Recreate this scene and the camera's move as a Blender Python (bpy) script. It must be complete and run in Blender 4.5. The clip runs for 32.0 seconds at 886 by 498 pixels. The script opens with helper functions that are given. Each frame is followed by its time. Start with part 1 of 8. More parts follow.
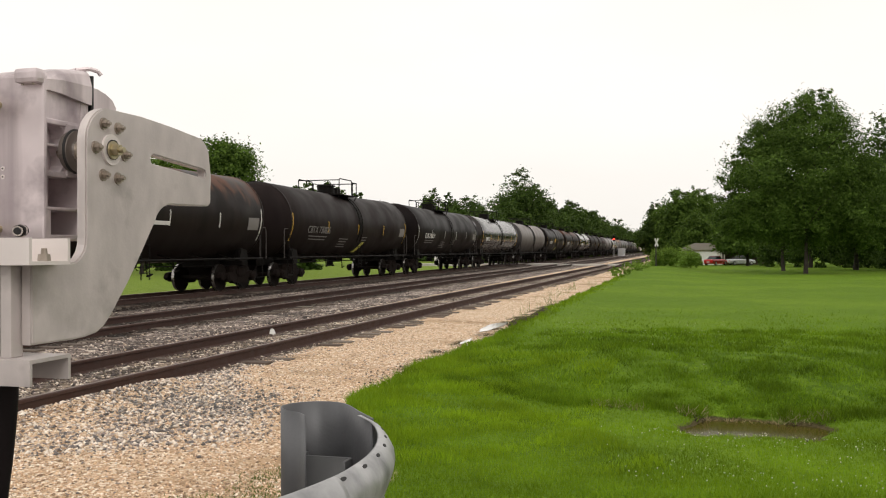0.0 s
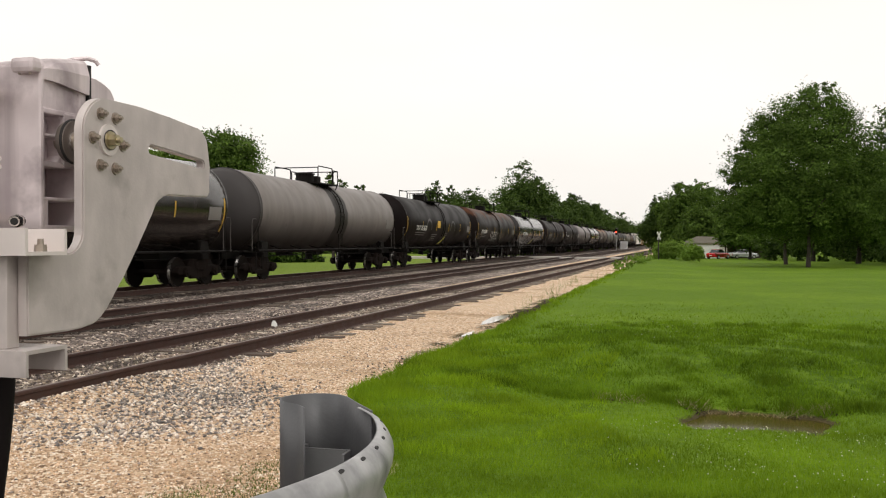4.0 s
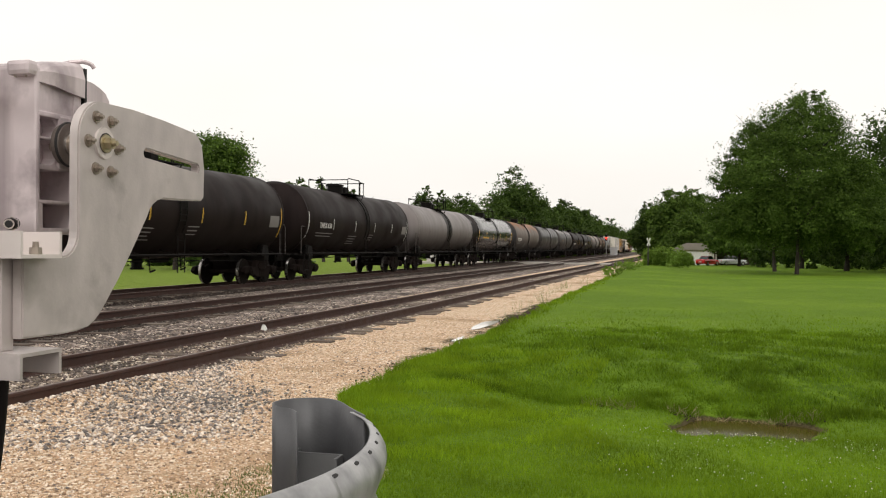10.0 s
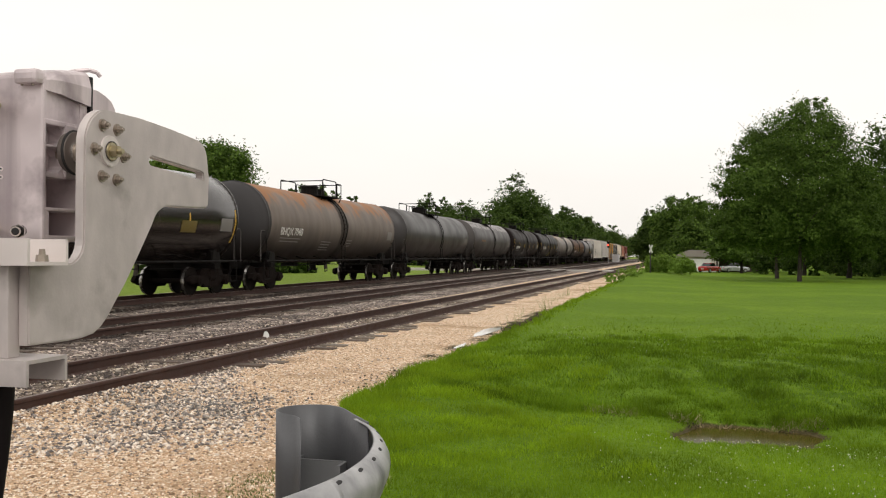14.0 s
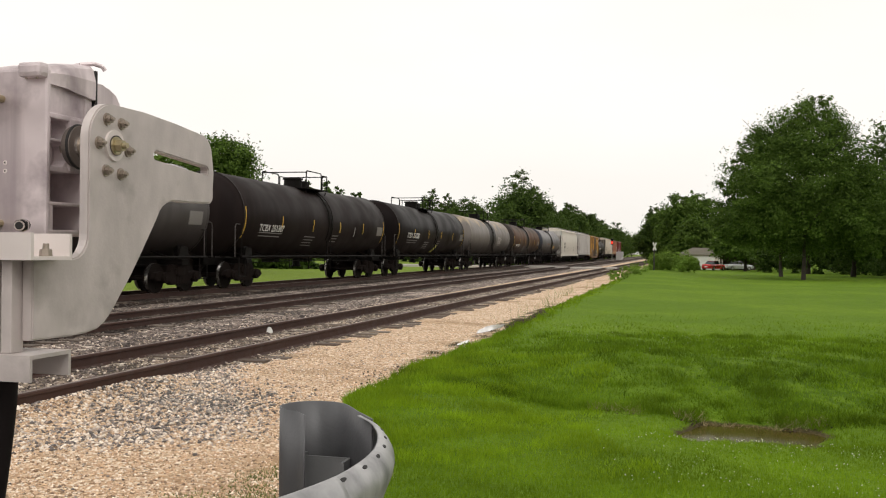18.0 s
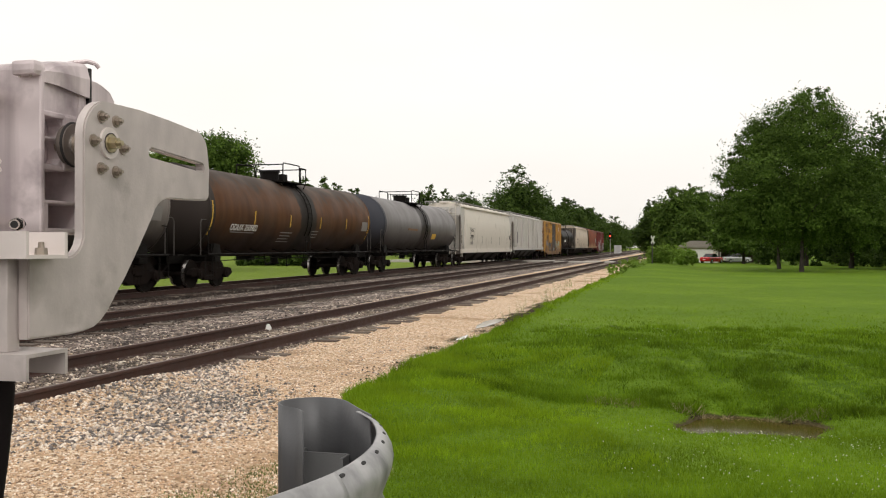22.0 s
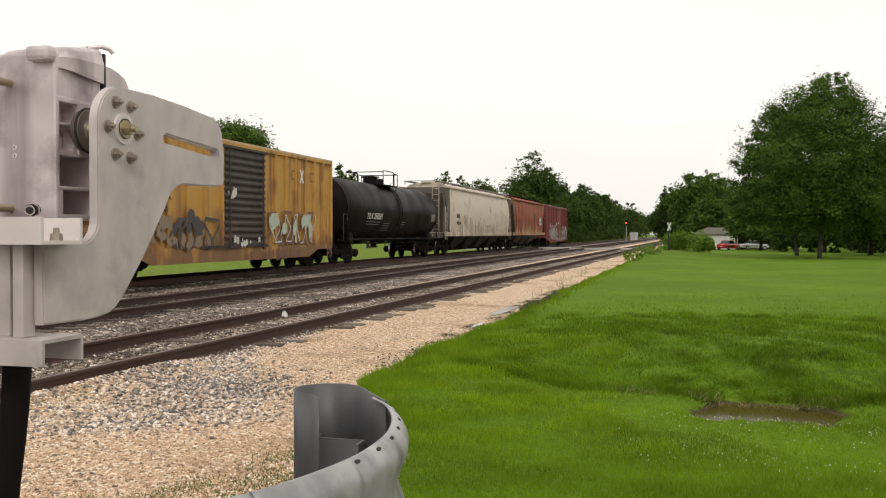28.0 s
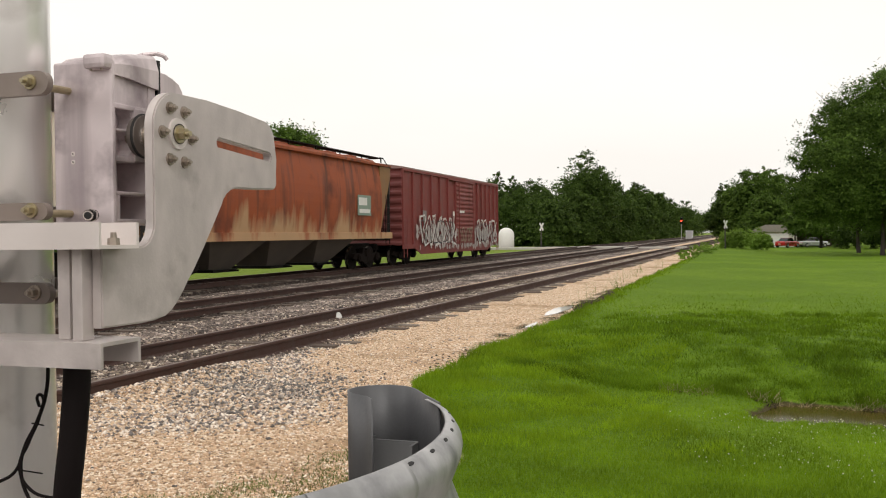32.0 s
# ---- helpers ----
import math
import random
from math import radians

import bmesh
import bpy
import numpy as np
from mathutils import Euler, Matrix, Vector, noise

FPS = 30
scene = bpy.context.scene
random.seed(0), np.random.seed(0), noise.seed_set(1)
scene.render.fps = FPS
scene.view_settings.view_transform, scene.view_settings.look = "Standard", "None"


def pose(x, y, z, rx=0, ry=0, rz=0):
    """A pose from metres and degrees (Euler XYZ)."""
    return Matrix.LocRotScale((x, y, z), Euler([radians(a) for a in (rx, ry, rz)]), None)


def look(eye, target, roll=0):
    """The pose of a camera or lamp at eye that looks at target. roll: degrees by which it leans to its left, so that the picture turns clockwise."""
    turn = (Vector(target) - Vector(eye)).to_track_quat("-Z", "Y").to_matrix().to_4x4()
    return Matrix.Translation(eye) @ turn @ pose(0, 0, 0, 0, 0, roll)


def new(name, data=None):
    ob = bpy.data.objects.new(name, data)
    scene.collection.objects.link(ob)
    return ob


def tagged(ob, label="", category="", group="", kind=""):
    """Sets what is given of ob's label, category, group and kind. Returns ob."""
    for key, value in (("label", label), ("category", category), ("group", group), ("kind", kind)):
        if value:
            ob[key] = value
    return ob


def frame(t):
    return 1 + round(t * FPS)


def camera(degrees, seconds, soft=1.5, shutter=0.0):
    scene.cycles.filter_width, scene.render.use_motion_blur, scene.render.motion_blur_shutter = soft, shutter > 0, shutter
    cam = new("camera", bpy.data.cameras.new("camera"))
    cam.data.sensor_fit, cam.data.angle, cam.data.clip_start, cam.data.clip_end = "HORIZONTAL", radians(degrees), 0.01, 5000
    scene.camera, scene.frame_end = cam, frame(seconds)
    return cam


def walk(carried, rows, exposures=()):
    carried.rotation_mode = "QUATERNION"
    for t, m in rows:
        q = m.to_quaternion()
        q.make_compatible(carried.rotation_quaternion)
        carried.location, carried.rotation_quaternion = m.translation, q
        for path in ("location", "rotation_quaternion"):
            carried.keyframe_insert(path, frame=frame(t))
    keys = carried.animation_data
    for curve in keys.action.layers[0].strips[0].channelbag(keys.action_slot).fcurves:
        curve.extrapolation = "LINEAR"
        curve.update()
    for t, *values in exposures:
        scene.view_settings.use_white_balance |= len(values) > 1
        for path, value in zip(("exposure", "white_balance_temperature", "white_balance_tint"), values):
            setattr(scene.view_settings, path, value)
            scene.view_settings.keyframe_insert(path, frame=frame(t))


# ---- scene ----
EYE_Z = 1.65
SPEED = 14.2          # train speed, m/s
RAIL_Z = 0.30         # rail top of the line the train runs on
TRAIN_X = -16.0
cam = camera(51.65, 32.0, soft=1.1, shutter=0.12)
PATH = [
    (0.0, 0.012, -0.020, 1.654, 90.09, 0.23, 14.39),
    (0.5, 0.015, -0.022, 1.652, 90.02, 0.38, 14.43),
    (1.0, 0.020, -0.021, 1.653, 89.95, 0.39, 14.30),
    (1.5, 0.017, -0.013, 1.653, 89.84, 0.34, 14.19),
    (2.0, 0.017, -0.009, 1.652, 89.68, 0.43, 14.26),
    (2.5, 0.019, -0.010, 1.653, 89.67, 0.32, 14.39),
    (3.0, 0.018, -0.010, 1.653, 89.70, 0.29, 14.46),
    (3.5, 0.017, -0.009, 1.652, 89.70, 0.17, 14.46),
    (5.5, 0.008, -0.004, 1.652, 89.31, -0.09, 14.71),
    (6.0, 0.010, -0.006, 1.651, 89.31, -0.11, 14.67),
    (6.5, 0.012, -0.010, 1.652, 89.47, -0.06, 14.62),
    (7.0, 0.011, -0.013, 1.653, 89.63, -0.08, 14.52),
    (7.5, 0.014, -0.019, 1.653, 89.74, 0.23, 14.40),
    (8.0, 0.015, -0.022, 1.652, 89.73, 0.30, 14.32),
    (8.5, 0.014, -0.022, 1.652, 89.75, 0.13, 14.20),
    (9.0, 0.011, -0.019, 1.653, 89.85, -0.18, 14.07),
    (9.5, 0.009, -0.017, 1.654, 89.94, -0.35, 13.91),
    (10.0, 0.008, -0.016, 1.653, 89.94, -0.30, 13.92),
    (10.5, 0.007, -0.017, 1.653, 89.89, -0.43, 14.01),
    (11.0, 0.006, -0.017, 1.654, 89.94, -0.38, 14.10),
    (11.5, 0.004, -0.017, 1.654, 90.08, -0.58, 14.13),
    (12.0, 0.003, -0.017, 1.654, 90.15, -0.55, 14.16),
    (12.5, 0.004, -0.019, 1.654, 90.22, -0.47, 14.15),
    (13.0, 0.006, -0.023, 1.655, 90.21, -0.35, 14.21),
    (13.5, 0.010, -0.028, 1.655, 90.28, -0.29, 14.21),
    (14.0, 0.007, -0.025, 1.654, 90.37, -0.32, 14.05),
    (14.5, 0.010, -0.031, 1.654, 90.41, -0.28, 13.96),
    (16.5, 0.004, -0.011, 1.655, 90.36, -0.56, 14.08),
    (17.0, 0.005, -0.007, 1.655, 90.34, -0.52, 14.14),
    (17.5, 0.006, -0.016, 1.654, 90.26, -0.56, 14.21),
    (18.0, 0.000, -0.015, 1.654, 90.15, -0.61, 14.27),
    (18.5, 0.000, -0.016, 1.654, 90.09, -0.56, 14.21),
    (19.0, 0.002, -0.018, 1.654, 90.16, -0.76, 14.05),
    (19.5, 0.003, -0.019, 1.654, 90.11, -0.70, 13.98),
    (20.0, 0.003, -0.017, 1.652, 89.95, -0.58, 13.95),
    (20.5, 0.001, -0.017, 1.653, 89.86, -0.53, 14.02),
    (21.0, -0.002, -0.015, 1.652, 89.85, -0.41, 14.11),
    (21.5, 0.001, -0.016, 1.652, 89.84, -0.08, 14.21),
    (22.0, 0.002, -0.011, 1.653, 89.86, -0.07, 14.16),
    (22.5, 0.001, -0.008, 1.652, 89.77, -0.01, 14.08),
    (23.0, 0.003, -0.007, 1.652, 89.72, 0.15, 14.15),
    (23.5, 0.000, -0.005, 1.652, 89.65, 0.17, 14.26),
    (24.0, -0.001, -0.005, 1.651, 89.59, -0.08, 14.39),
    (24.5, -0.001, -0.006, 1.651, 89.51, -0.15, 14.52),
    (25.0, 0.001, -0.008, 1.651, 89.38, -0.11, 14.65),
    (25.5, -0.003, -0.004, 1.652, 89.28, -0.21, 14.71),
    (27.5, -0.001, -0.004, 1.651, 89.05, -0.21, 15.00),
    (28.0, 0.000, 0.000, 1.650, 89.05, -0.00, 15.13),
    (28.5, -0.000, 0.002, 1.651, 89.09, 0.17, 15.30),
    (29.0, -0.001, -0.001, 1.651, 89.18, 0.15, 15.41),
    (29.5, -0.003, -0.006, 1.651, 89.26, 0.01, 15.63),
    (30.0, -0.004, -0.006, 1.652, 89.36, 0.04, 15.90),
    (30.5, -0.002, -0.008, 1.650, 89.40, 0.24, 16.15),
    (31.0, -0.004, -0.002, 1.650, 89.31, 0.37, 16.48),
    (31.5, -0.004, 0.007, 1.649, 89.17, 0.46, 17.21),
    (32.0, -0.002, 0.011, 1.650, 89.11, 0.62, 18.41),
]

walk(cam, [(r[0], pose(*r[1:])) for r in PATH])

# ---- world and sun: a bright overcast sky ----
world = bpy.data.worlds.new("overcast_sky")
scene.world = world
world.use_nodes = True
wn, wl = world.node_tree.nodes, world.node_tree.links
wn.clear()
w_out = wn.new("ShaderNodeOutputWorld")
w_bg = wn.new("ShaderNodeBackground")
w_sky = wn.new("ShaderNodeTexSky")
w_sky.sky_type = "NISHITA"
w_sky.sun_disc = False
w_sky.sun_elevation = radians(52)
w_sky.sun_rotation = radians(250)
w_sky.dust_density = 4.0
w_bw = wn.new("ShaderNodeHueSaturation")
w_bw.inputs["Saturation"].default_value = 0.10
w_scale = wn.new("ShaderNodeVectorMath")
w_scale.operation = "SCALE"
w_scale.inputs["Scale"].default_value = 0.035
w_co = wn.new("ShaderNodeTexCoord")
w_map = wn.new("ShaderNodeMapping")
w_map.inputs["Scale"].default_value = (1.0, 1.0, 3.2)
w_noise = wn.new("ShaderNodeTexNoise")
w_noise.inputs["Scale"].default_value = 1.6
w_noise.inputs["Detail"].default_value = 4
w_ramp = wn.new("ShaderNodeValToRGB")
w_ramp.color_ramp.elements[0].position, w_ramp.color_ramp.elements[0].color = 0.3, (0.955, 0.905, 0.838, 1)
w_ramp.color_ramp.elements[1].position, w_ramp.color_ramp.elements[1].color = 0.7, (1.05, 1.008, 0.95, 1)
w_add = wn.new("ShaderNodeVectorMath")
w_add.operation = "ADD"
wl.new(w_sky.outputs[0], w_bw.inputs["Color"])
wl.new(w_bw.outputs[0], w_scale.inputs[0])
wl.new(w_co.outputs["Generated"], w_map.inputs[0])
wl.new(w_map.outputs[0], w_noise.inputs["Vector"])
wl.new(w_noise.outputs[0], w_ramp.inputs[0])
wl.new(w_ramp.outputs[0], w_add.inputs[0])
wl.new(w_scale.outputs[0], w_add.inputs[1])
wl.new(w_add.outputs[0], w_bg.inputs["Color"])
w_bg.inputs["Strength"].default_value = 0.92
wl.new(w_bg.outputs[0], w_out.inputs["Surface"])
sun = new("sun", bpy.data.lights.new("sun", "SUN"))
sun.data.energy, sun.data.angle, sun.data.color = 0.9, radians(25), (1.0, 0.96, 0.9)
sun.matrix_world = look((30, -40, 60), (0, 20, 0))
scene.view_settings.exposure = 0.0


# ---- materials ----
def nodes_of(name):
    m = bpy.data.materials.new(name)
    m.use_nodes = True
    n, l = m.node_tree.nodes, m.node_tree.links
    return m, n, l, n["Principled BSDF"]


def paint(name, c1, c2, scale=3.0, rough=(0.4, 0.6), metal=0.0, bump=0.15, fine=60.0, stain=None, streak=None, stretch=(1, 1, 1), spec=0.5, coat=0.0, stain_scale=1.1, foot=None):
    """Two-colour noise surface with grain; stain: (colour, amount) blotches; streak: (colour, amount) runs down the sides;
    foot: (colour, z where it ends, z where it is full) a crust that creeps up from the sill in tongues."""
    m, n, l, b = nodes_of(name)
    co = n.new("ShaderNodeTexCoord")
    mp = n.new("ShaderNodeMapping")
    mp.inputs["Scale"].default_value = stretch
    l.new(co.outputs["Object"], mp.inputs[0])
    t1 = n.new("ShaderNodeTexNoise")
    t1.inputs["Scale"].default_value, t1.inputs["Detail"].default_value = scale, 6
    l.new(mp.outputs[0], t1.inputs["Vector"])
    mix = n.new("ShaderNodeMix")
    mix.data_type = "RGBA"
    mix.inputs[6].default_value, mix.inputs[7].default_value = (*c1, 1), (*c2, 1)
    l.new(t1.outputs[0], mix.inputs[0])
    col = mix.outputs[2]
    t2 = n.new("ShaderNodeTexNoise")
    t2.inputs["Scale"].default_value, t2.inputs["Detail"].default_value = fine, 5
    l.new(co.outputs["Object"], t2.inputs["Vector"])
    for spec_, st in ((stain, (1, 1, 1)), (streak, (2.2, 2.2, 0.12))):
        if not spec_:
            continue
        mp2 = n.new("ShaderNodeMapping")
        mp2.inputs["Scale"].default_value = st
        l.new(co.outputs["Object"], mp2.inputs[0])
        t3 = n.new("ShaderNodeTexNoise")
        t3.inputs["Scale"].default_value, t3.inputs["Detail"].default_value = (stain_scale if st[2] == 1 else 1.6 * max(1.0, stain_scale / 3)), 8
        l.new(mp2.outputs[0], t3.inputs["Vector"])
        rp = n.new("ShaderNodeMapRange")
        rp.inputs["From Min"].default_value, rp.inputs["From Max"].default_value = 0.66 - 0.3 * spec_[1], 0.76 - 0.1 * spec_[1]
        l.new(t3.outputs[0], rp.inputs["Value"])
        mx = n.new("ShaderNodeMix")
        mx.data_type = "RGBA"
        l.new(rp.outputs[0], mx.inputs[0])
        l.new(col, mx.inputs[6])
        mx.inputs[7].default_value = (*spec_[0], 1)
        col = mx.outputs[2]
    if foot:
        sz = n.new("ShaderNodeSeparateXYZ")
        l.new(co.outputs["Object"], sz.inputs[0])
        mp3 = n.new("ShaderNodeMapping")
        mp3.inputs["Scale"].default_value = (1.0, 1.0, 0.16)
        l.new(co.outputs["Object"], mp3.inputs[0])
        t4 = n.new("ShaderNodeTexNoise")
        t4.inputs["Scale"].default_value, t4.inputs["Detail"].default_value = 1.5, 9
        l.new(mp3.outputs[0], t4.inputs["Vector"])
        up = n.new("ShaderNodeMath")
        up.operation = "MULTIPLY_ADD"
        up.inputs[1].default_value = -4.2
        l.new(t4.outputs[0], up.inputs[0])
        l.new(sz.outputs[2], up.inputs[2])
        fr = n.new("ShaderNodeMapRange")
        fr.inputs["From Min"].default_value, fr.inputs["From Max"].default_value = foot[1] - 2.1, foot[2] - 2.1
        fr.inputs["To Max"].default_value = 0.85
        l.new(up.outputs[0], fr.inputs["Value"])
        mx = n.new("ShaderNodeMix")
        mx.data_type = "RGBA"
        l.new(fr.outputs[0], mx.inputs[0])
        l.new(col, mx.inputs[6])
        mx.inputs[7].default_value = (*foot[0], 1)
        col = mx.outputs[2]
    l.new(col, b.inputs["Base Color"])
    rr = n.new("ShaderNodeMapRange")
    rr.inputs["From Min"].default_value, rr.inputs["From Max"].default_value = 0.3, 0.7
    rr.inputs["To Min"].default_value, rr.inputs["To Max"].default_value = rough
    l.new(t1.outputs[0], rr.inputs["Value"])
    l.new(rr.outputs[0], b.inputs["Roughness"])
    b.inputs["Metallic"].default_value = metal
    b.inputs["Specular IOR Level"].default_value = spec
    b.inputs["Coat Weight"].default_value = coat
    if bump:
        bp = n.new("ShaderNodeBump")
        bp.inputs["Strength"].default_value, bp.inputs["Distance"].default_value = bump, 0.01
        l.new(t2.outputs[0], bp.inputs["Height"])
        l.new(bp.outputs[0], b.inputs["Normal"])
    return m


def pieces(name, colours, rough=0.85, spec=0.3, per_object=False):
    """Each island (or object) of the mesh takes one of the colours at random, with a little grain."""
    m, n, l, b = nodes_of(name)
    src = n.new("ShaderNodeObjectInfo") if per_object else n.new("ShaderNodeNewGeometry")
    rnd = src.outputs["Random"] if per_object else src.outputs["Random Per Island"]
    rp = n.new("ShaderNodeValToRGB")
    rp.color_ramp.interpolation = "CONSTANT" if len(colours) > 2 else "LINEAR"
    els = rp.color_ramp.elements
    while len(els) < len(colours):
        els.new(0.5)
    for i, c in enumerate(colours):
        els[i].position = i / len(colours)
        els[i].color = (*c, 1)
    l.new(rnd, rp.inputs[0])
    co = n.new("ShaderNodeTexCoord")
    t = n.new("ShaderNodeTexNoise")
    t.inputs["Scale"].default_value, t.inputs["Detail"].default_value = 14, 4
    l.new(co.outputs["Object"], t.inputs["Vector"])
    hs = n.new("ShaderNodeHueSaturation")
    mr = n.new("ShaderNodeMapRange")
    mr.inputs["To Min"].default_value, mr.inputs["To Max"].default_value = 0.6, 1.4
    l.new(t.outputs[0], mr.inputs["Value"])
    l.new(mr.outputs[0], hs.inputs["Value"])
    l.new(rp.outputs[0], hs.inputs["Color"])
    l.new(hs.outputs[0], b.inputs["Base Color"])
    b.inputs["Roughness"].default_value = rough
    b.inputs["Specular IOR Level"].default_value = spec
    return m


def leafage(name, dark, light, trans=0.35, clump=0.55, swing=0.35):
    m, n, l, b = nodes_of(name)
    g = n.new("ShaderNodeNewGeometry")
    rp = n.new("ShaderNodeValToRGB")
    rp.color_ramp.elements[0].color, rp.color_ramp.elements[1].color = (*dark, 1), (*light, 1)
    l.new(g.outputs["Random Per Island"], rp.inputs[0])
    co = n.new("ShaderNodeTexCoord")
    t = n.new("ShaderNodeTexNoise")
    t.inputs["Scale"].default_value, t.inputs["Detail"].default_value = clump, 3
    l.new(co.outputs["Object"], t.inputs["Vector"])
    mr = n.new("ShaderNodeMapRange")
    mr.inputs["From Min"].default_value, mr.inputs["From Max"].default_value = 0.3, 0.7
    mr.inputs["To Min"].default_value, mr.inputs["To Max"].default_value = 1 - swing, 1 + swing
    l.new(t.outputs[0], mr.inputs["Value"])
    hs = n.new("ShaderNodeHueSaturation")
    l.new(mr.outputs[0], hs.inputs["Value"])
    l.new(rp.outputs[0], hs.inputs["Color"])
    l.new(hs.outputs[0], b.inputs["Base Color"])
    b.inputs["Roughness"].default_value = 0.6
    b.inputs["Specular IOR Level"].default_value = 0.12
    tr = n.new("ShaderNodeBsdfTranslucent")
    l.new(hs.outputs[0], tr.inputs["Color"])
    ms = n.new("ShaderNodeMixShader")
    ms.inputs[0].default_value = trans
    l.new(b.outputs[0], ms.inputs[1])
    l.new(tr.outputs[0], ms.inputs[2])
    l.new(ms.outputs[0], n["Material Output"].inputs["Surface"])
    return m


def glow(name, colour, strength):
    m, n, l, b = nodes_of(name)
    b.inputs["Base Color"].default_value = (*colour, 1)
    b.inputs["Emission Color"].default_value = (*colour, 1)
    b.inputs["Emission Strength"].default_value = strength
    return m


def ground_material():
    """Mown grass with a wide strip of tan gravel along the tracks; gravel grains as relief."""
    m, n, l, b = nodes_of("ground_mix")
    co = n.new("ShaderNodeTexCoord")
    sep = n.new("ShaderNodeSeparateXYZ")
    l.new(co.outputs["Object"], sep.inputs[0])

    def noise_(scale, detail=5, vec=None):
        t = n.new("ShaderNodeTexNoise")
        t.inputs["Scale"].default_value, t.inputs["Detail"].default_value = scale, detail
        l.new(vec or co.outputs["Object"], t.inputs["Vector"])
        return t.outputs[0]

    def ramp(src, *stops):
        r = n.new("ShaderNodeValToRGB")
        els = r.color_ramp.elements
        while len(els) < len(stops):
            els.new(0.5)
        for e, (p, c) in zip(els, stops):
            e.position, e.color = p, (*c, 1)
        l.new(src, r.inputs[0])
        return r.outputs[0]

    def mathn(op, a, bb):
        k = n.new("ShaderNodeMath")
        k.operation = op
        for i, v in enumerate((a, bb)):
            if isinstance(v, (int, float)):
                k.inputs[i].default_value = v
            else:
                l.new(v, k.inputs[i])
        return k.outputs[0]

    def smooth(src, lo, hi):
        r = n.new("ShaderNodeMapRange")
        r.interpolation_type = "SMOOTHSTEP"
        r.inputs["From Min"].default_value, r.inputs["From Max"].default_value = lo, hi
        l.new(src, r.inputs["Value"])
        return r.outputs[0]

    def mixc(f, a, bb):
        k = n.new("ShaderNodeMix")
        k.data_type = "RGBA"
        l.new(f, k.inputs[0])
        for i, v in ((6, a), (7, bb)):
            l.new(v, k.inputs[i])
        return k.outputs[2]

    big, mid, fine = noise_(0.18), noise_(1.3), noise_(22, 6)
    grass_a = ramp(mid, (0.25, (0.078, 0.146, 0.006)), (0.75, (0.130, 0.228, 0.012)))
    grass_b = ramp(fine, (0.3, (0.056, 0.118, 0.004)), (0.7, (0.155, 0.255, 0.014)))
    k = n.new("ShaderNodeMix")
    k.data_type = "RGBA"
    k.inputs[0].default_value = 0.5
    l.new(grass_a, k.inputs[6])
    l.new(grass_b, k.inputs[7])
    grass = mixc(smooth(big, 0.4, 0.65), k.outputs[2], ramp(fine, (0.3, (0.100, 0.176, 0.007)), (0.7, (0.185, 0.290, 0.018))))
    beyond = smooth(mathn("MULTIPLY", sep.outputs[0], -1.0), 19.0, 21.0)
    grass = mixc(beyond, grass, ramp(mid, (0.3, (0.140, 0.205, 0.022)), (0.7, (0.205, 0.275, 0.042))))
    vor = n.new("ShaderNodeTexVoronoi")
    vor.inputs["Scale"].default_value = 34
    l.new(co.outputs["Object"], vor.inputs["Vector"])
    sepc = n.new("ShaderNodeSeparateColor")
    l.new(vor.outputs["Color"], sepc.inputs[0])
    gravel = ramp(sepc.outputs[0], (0.0, (0.35, 0.235, 0.145)), (0.35, (0.57, 0.398, 0.262)), (0.7, (0.69, 0.505, 0.35)), (0.93, (0.89, 0.77, 0.62)))
    dirt = ramp(mid, (0.35, (0.27, 0.175, 0.10)), (0.6, (0.46, 0.31, 0.185)))
    gravel = mixc(smooth(noise_(0.55, 4), 0.52, 0.7), gravel, dirt)
    # the strip's right edge wanders about x = -3.8, its far edge about x = -21
    wob = mathn("MULTIPLY", mathn("SUBTRACT", noise_(0.9, 6), 0.5), 0.55)
    bend = mathn("MULTIPLY", smooth(mathn("MULTIPLY", sep.outputs[1], -1.0), -9.8, -6.2), -1.45)
    right = smooth(mathn("ADD", mathn("ADD", sep.outputs[0], bend), wob), -3.60, -3.46)
    left = smooth(mathn("MULTIPLY", mathn("ADD", sep.outputs[0], wob), -1.0), 20.4, 20.7)
    onroad = smooth(sep.outputs[1], 1.0e4, 1.1e4)
    mask = mathn("MULTIPLY", mathn("MAXIMUM", mathn("MAXIMUM", right, left), onroad), smooth(mathn("ADD", sep.outputs[1], wob), 3.6, 4.4))
    mud = ramp(fine, (0.3, (0.035, 0.030, 0.012)), (0.7, (0.095, 0.075, 0.035)))
    near_cam = smooth(mathn("MULTIPLY", mathn("ADD", sep.outputs[1], wob), -1.0), -4.3, -3.7)
    low = smooth(mathn("ADD", mathn("MULTIPLY", sep.outputs[2], -1.0), mathn("MULTIPLY", mathn("SUBTRACT", noise_(3.0), 0.5), 0.16)), 0.385, 0.42)
    near_ditch = mathn("MULTIPLY", low, mathn("LESS_THAN", sep.outputs[1], 20.0))
    # the unmown bank behind the ditch: longer, darker grass
    yw = mathn("ADD", sep.outputs[1], mathn("MULTIPLY", mathn("SUBTRACT", noise_(0.45, 5), 0.5), 5.0))
    unmown = mathn("MULTIPLY", mathn("MULTIPLY", smooth(yw, 11.2, 12.6), smooth(mathn("MULTIPLY", yw, -1.0), -18.5, -14.0)), smooth(mathn("ADD", sep.outputs[0], mathn("MULTIPLY", wob, 4.0)), -1.9, 1.0))
    clump = smooth(noise_(4.5, 3), 0.42, 0.60)
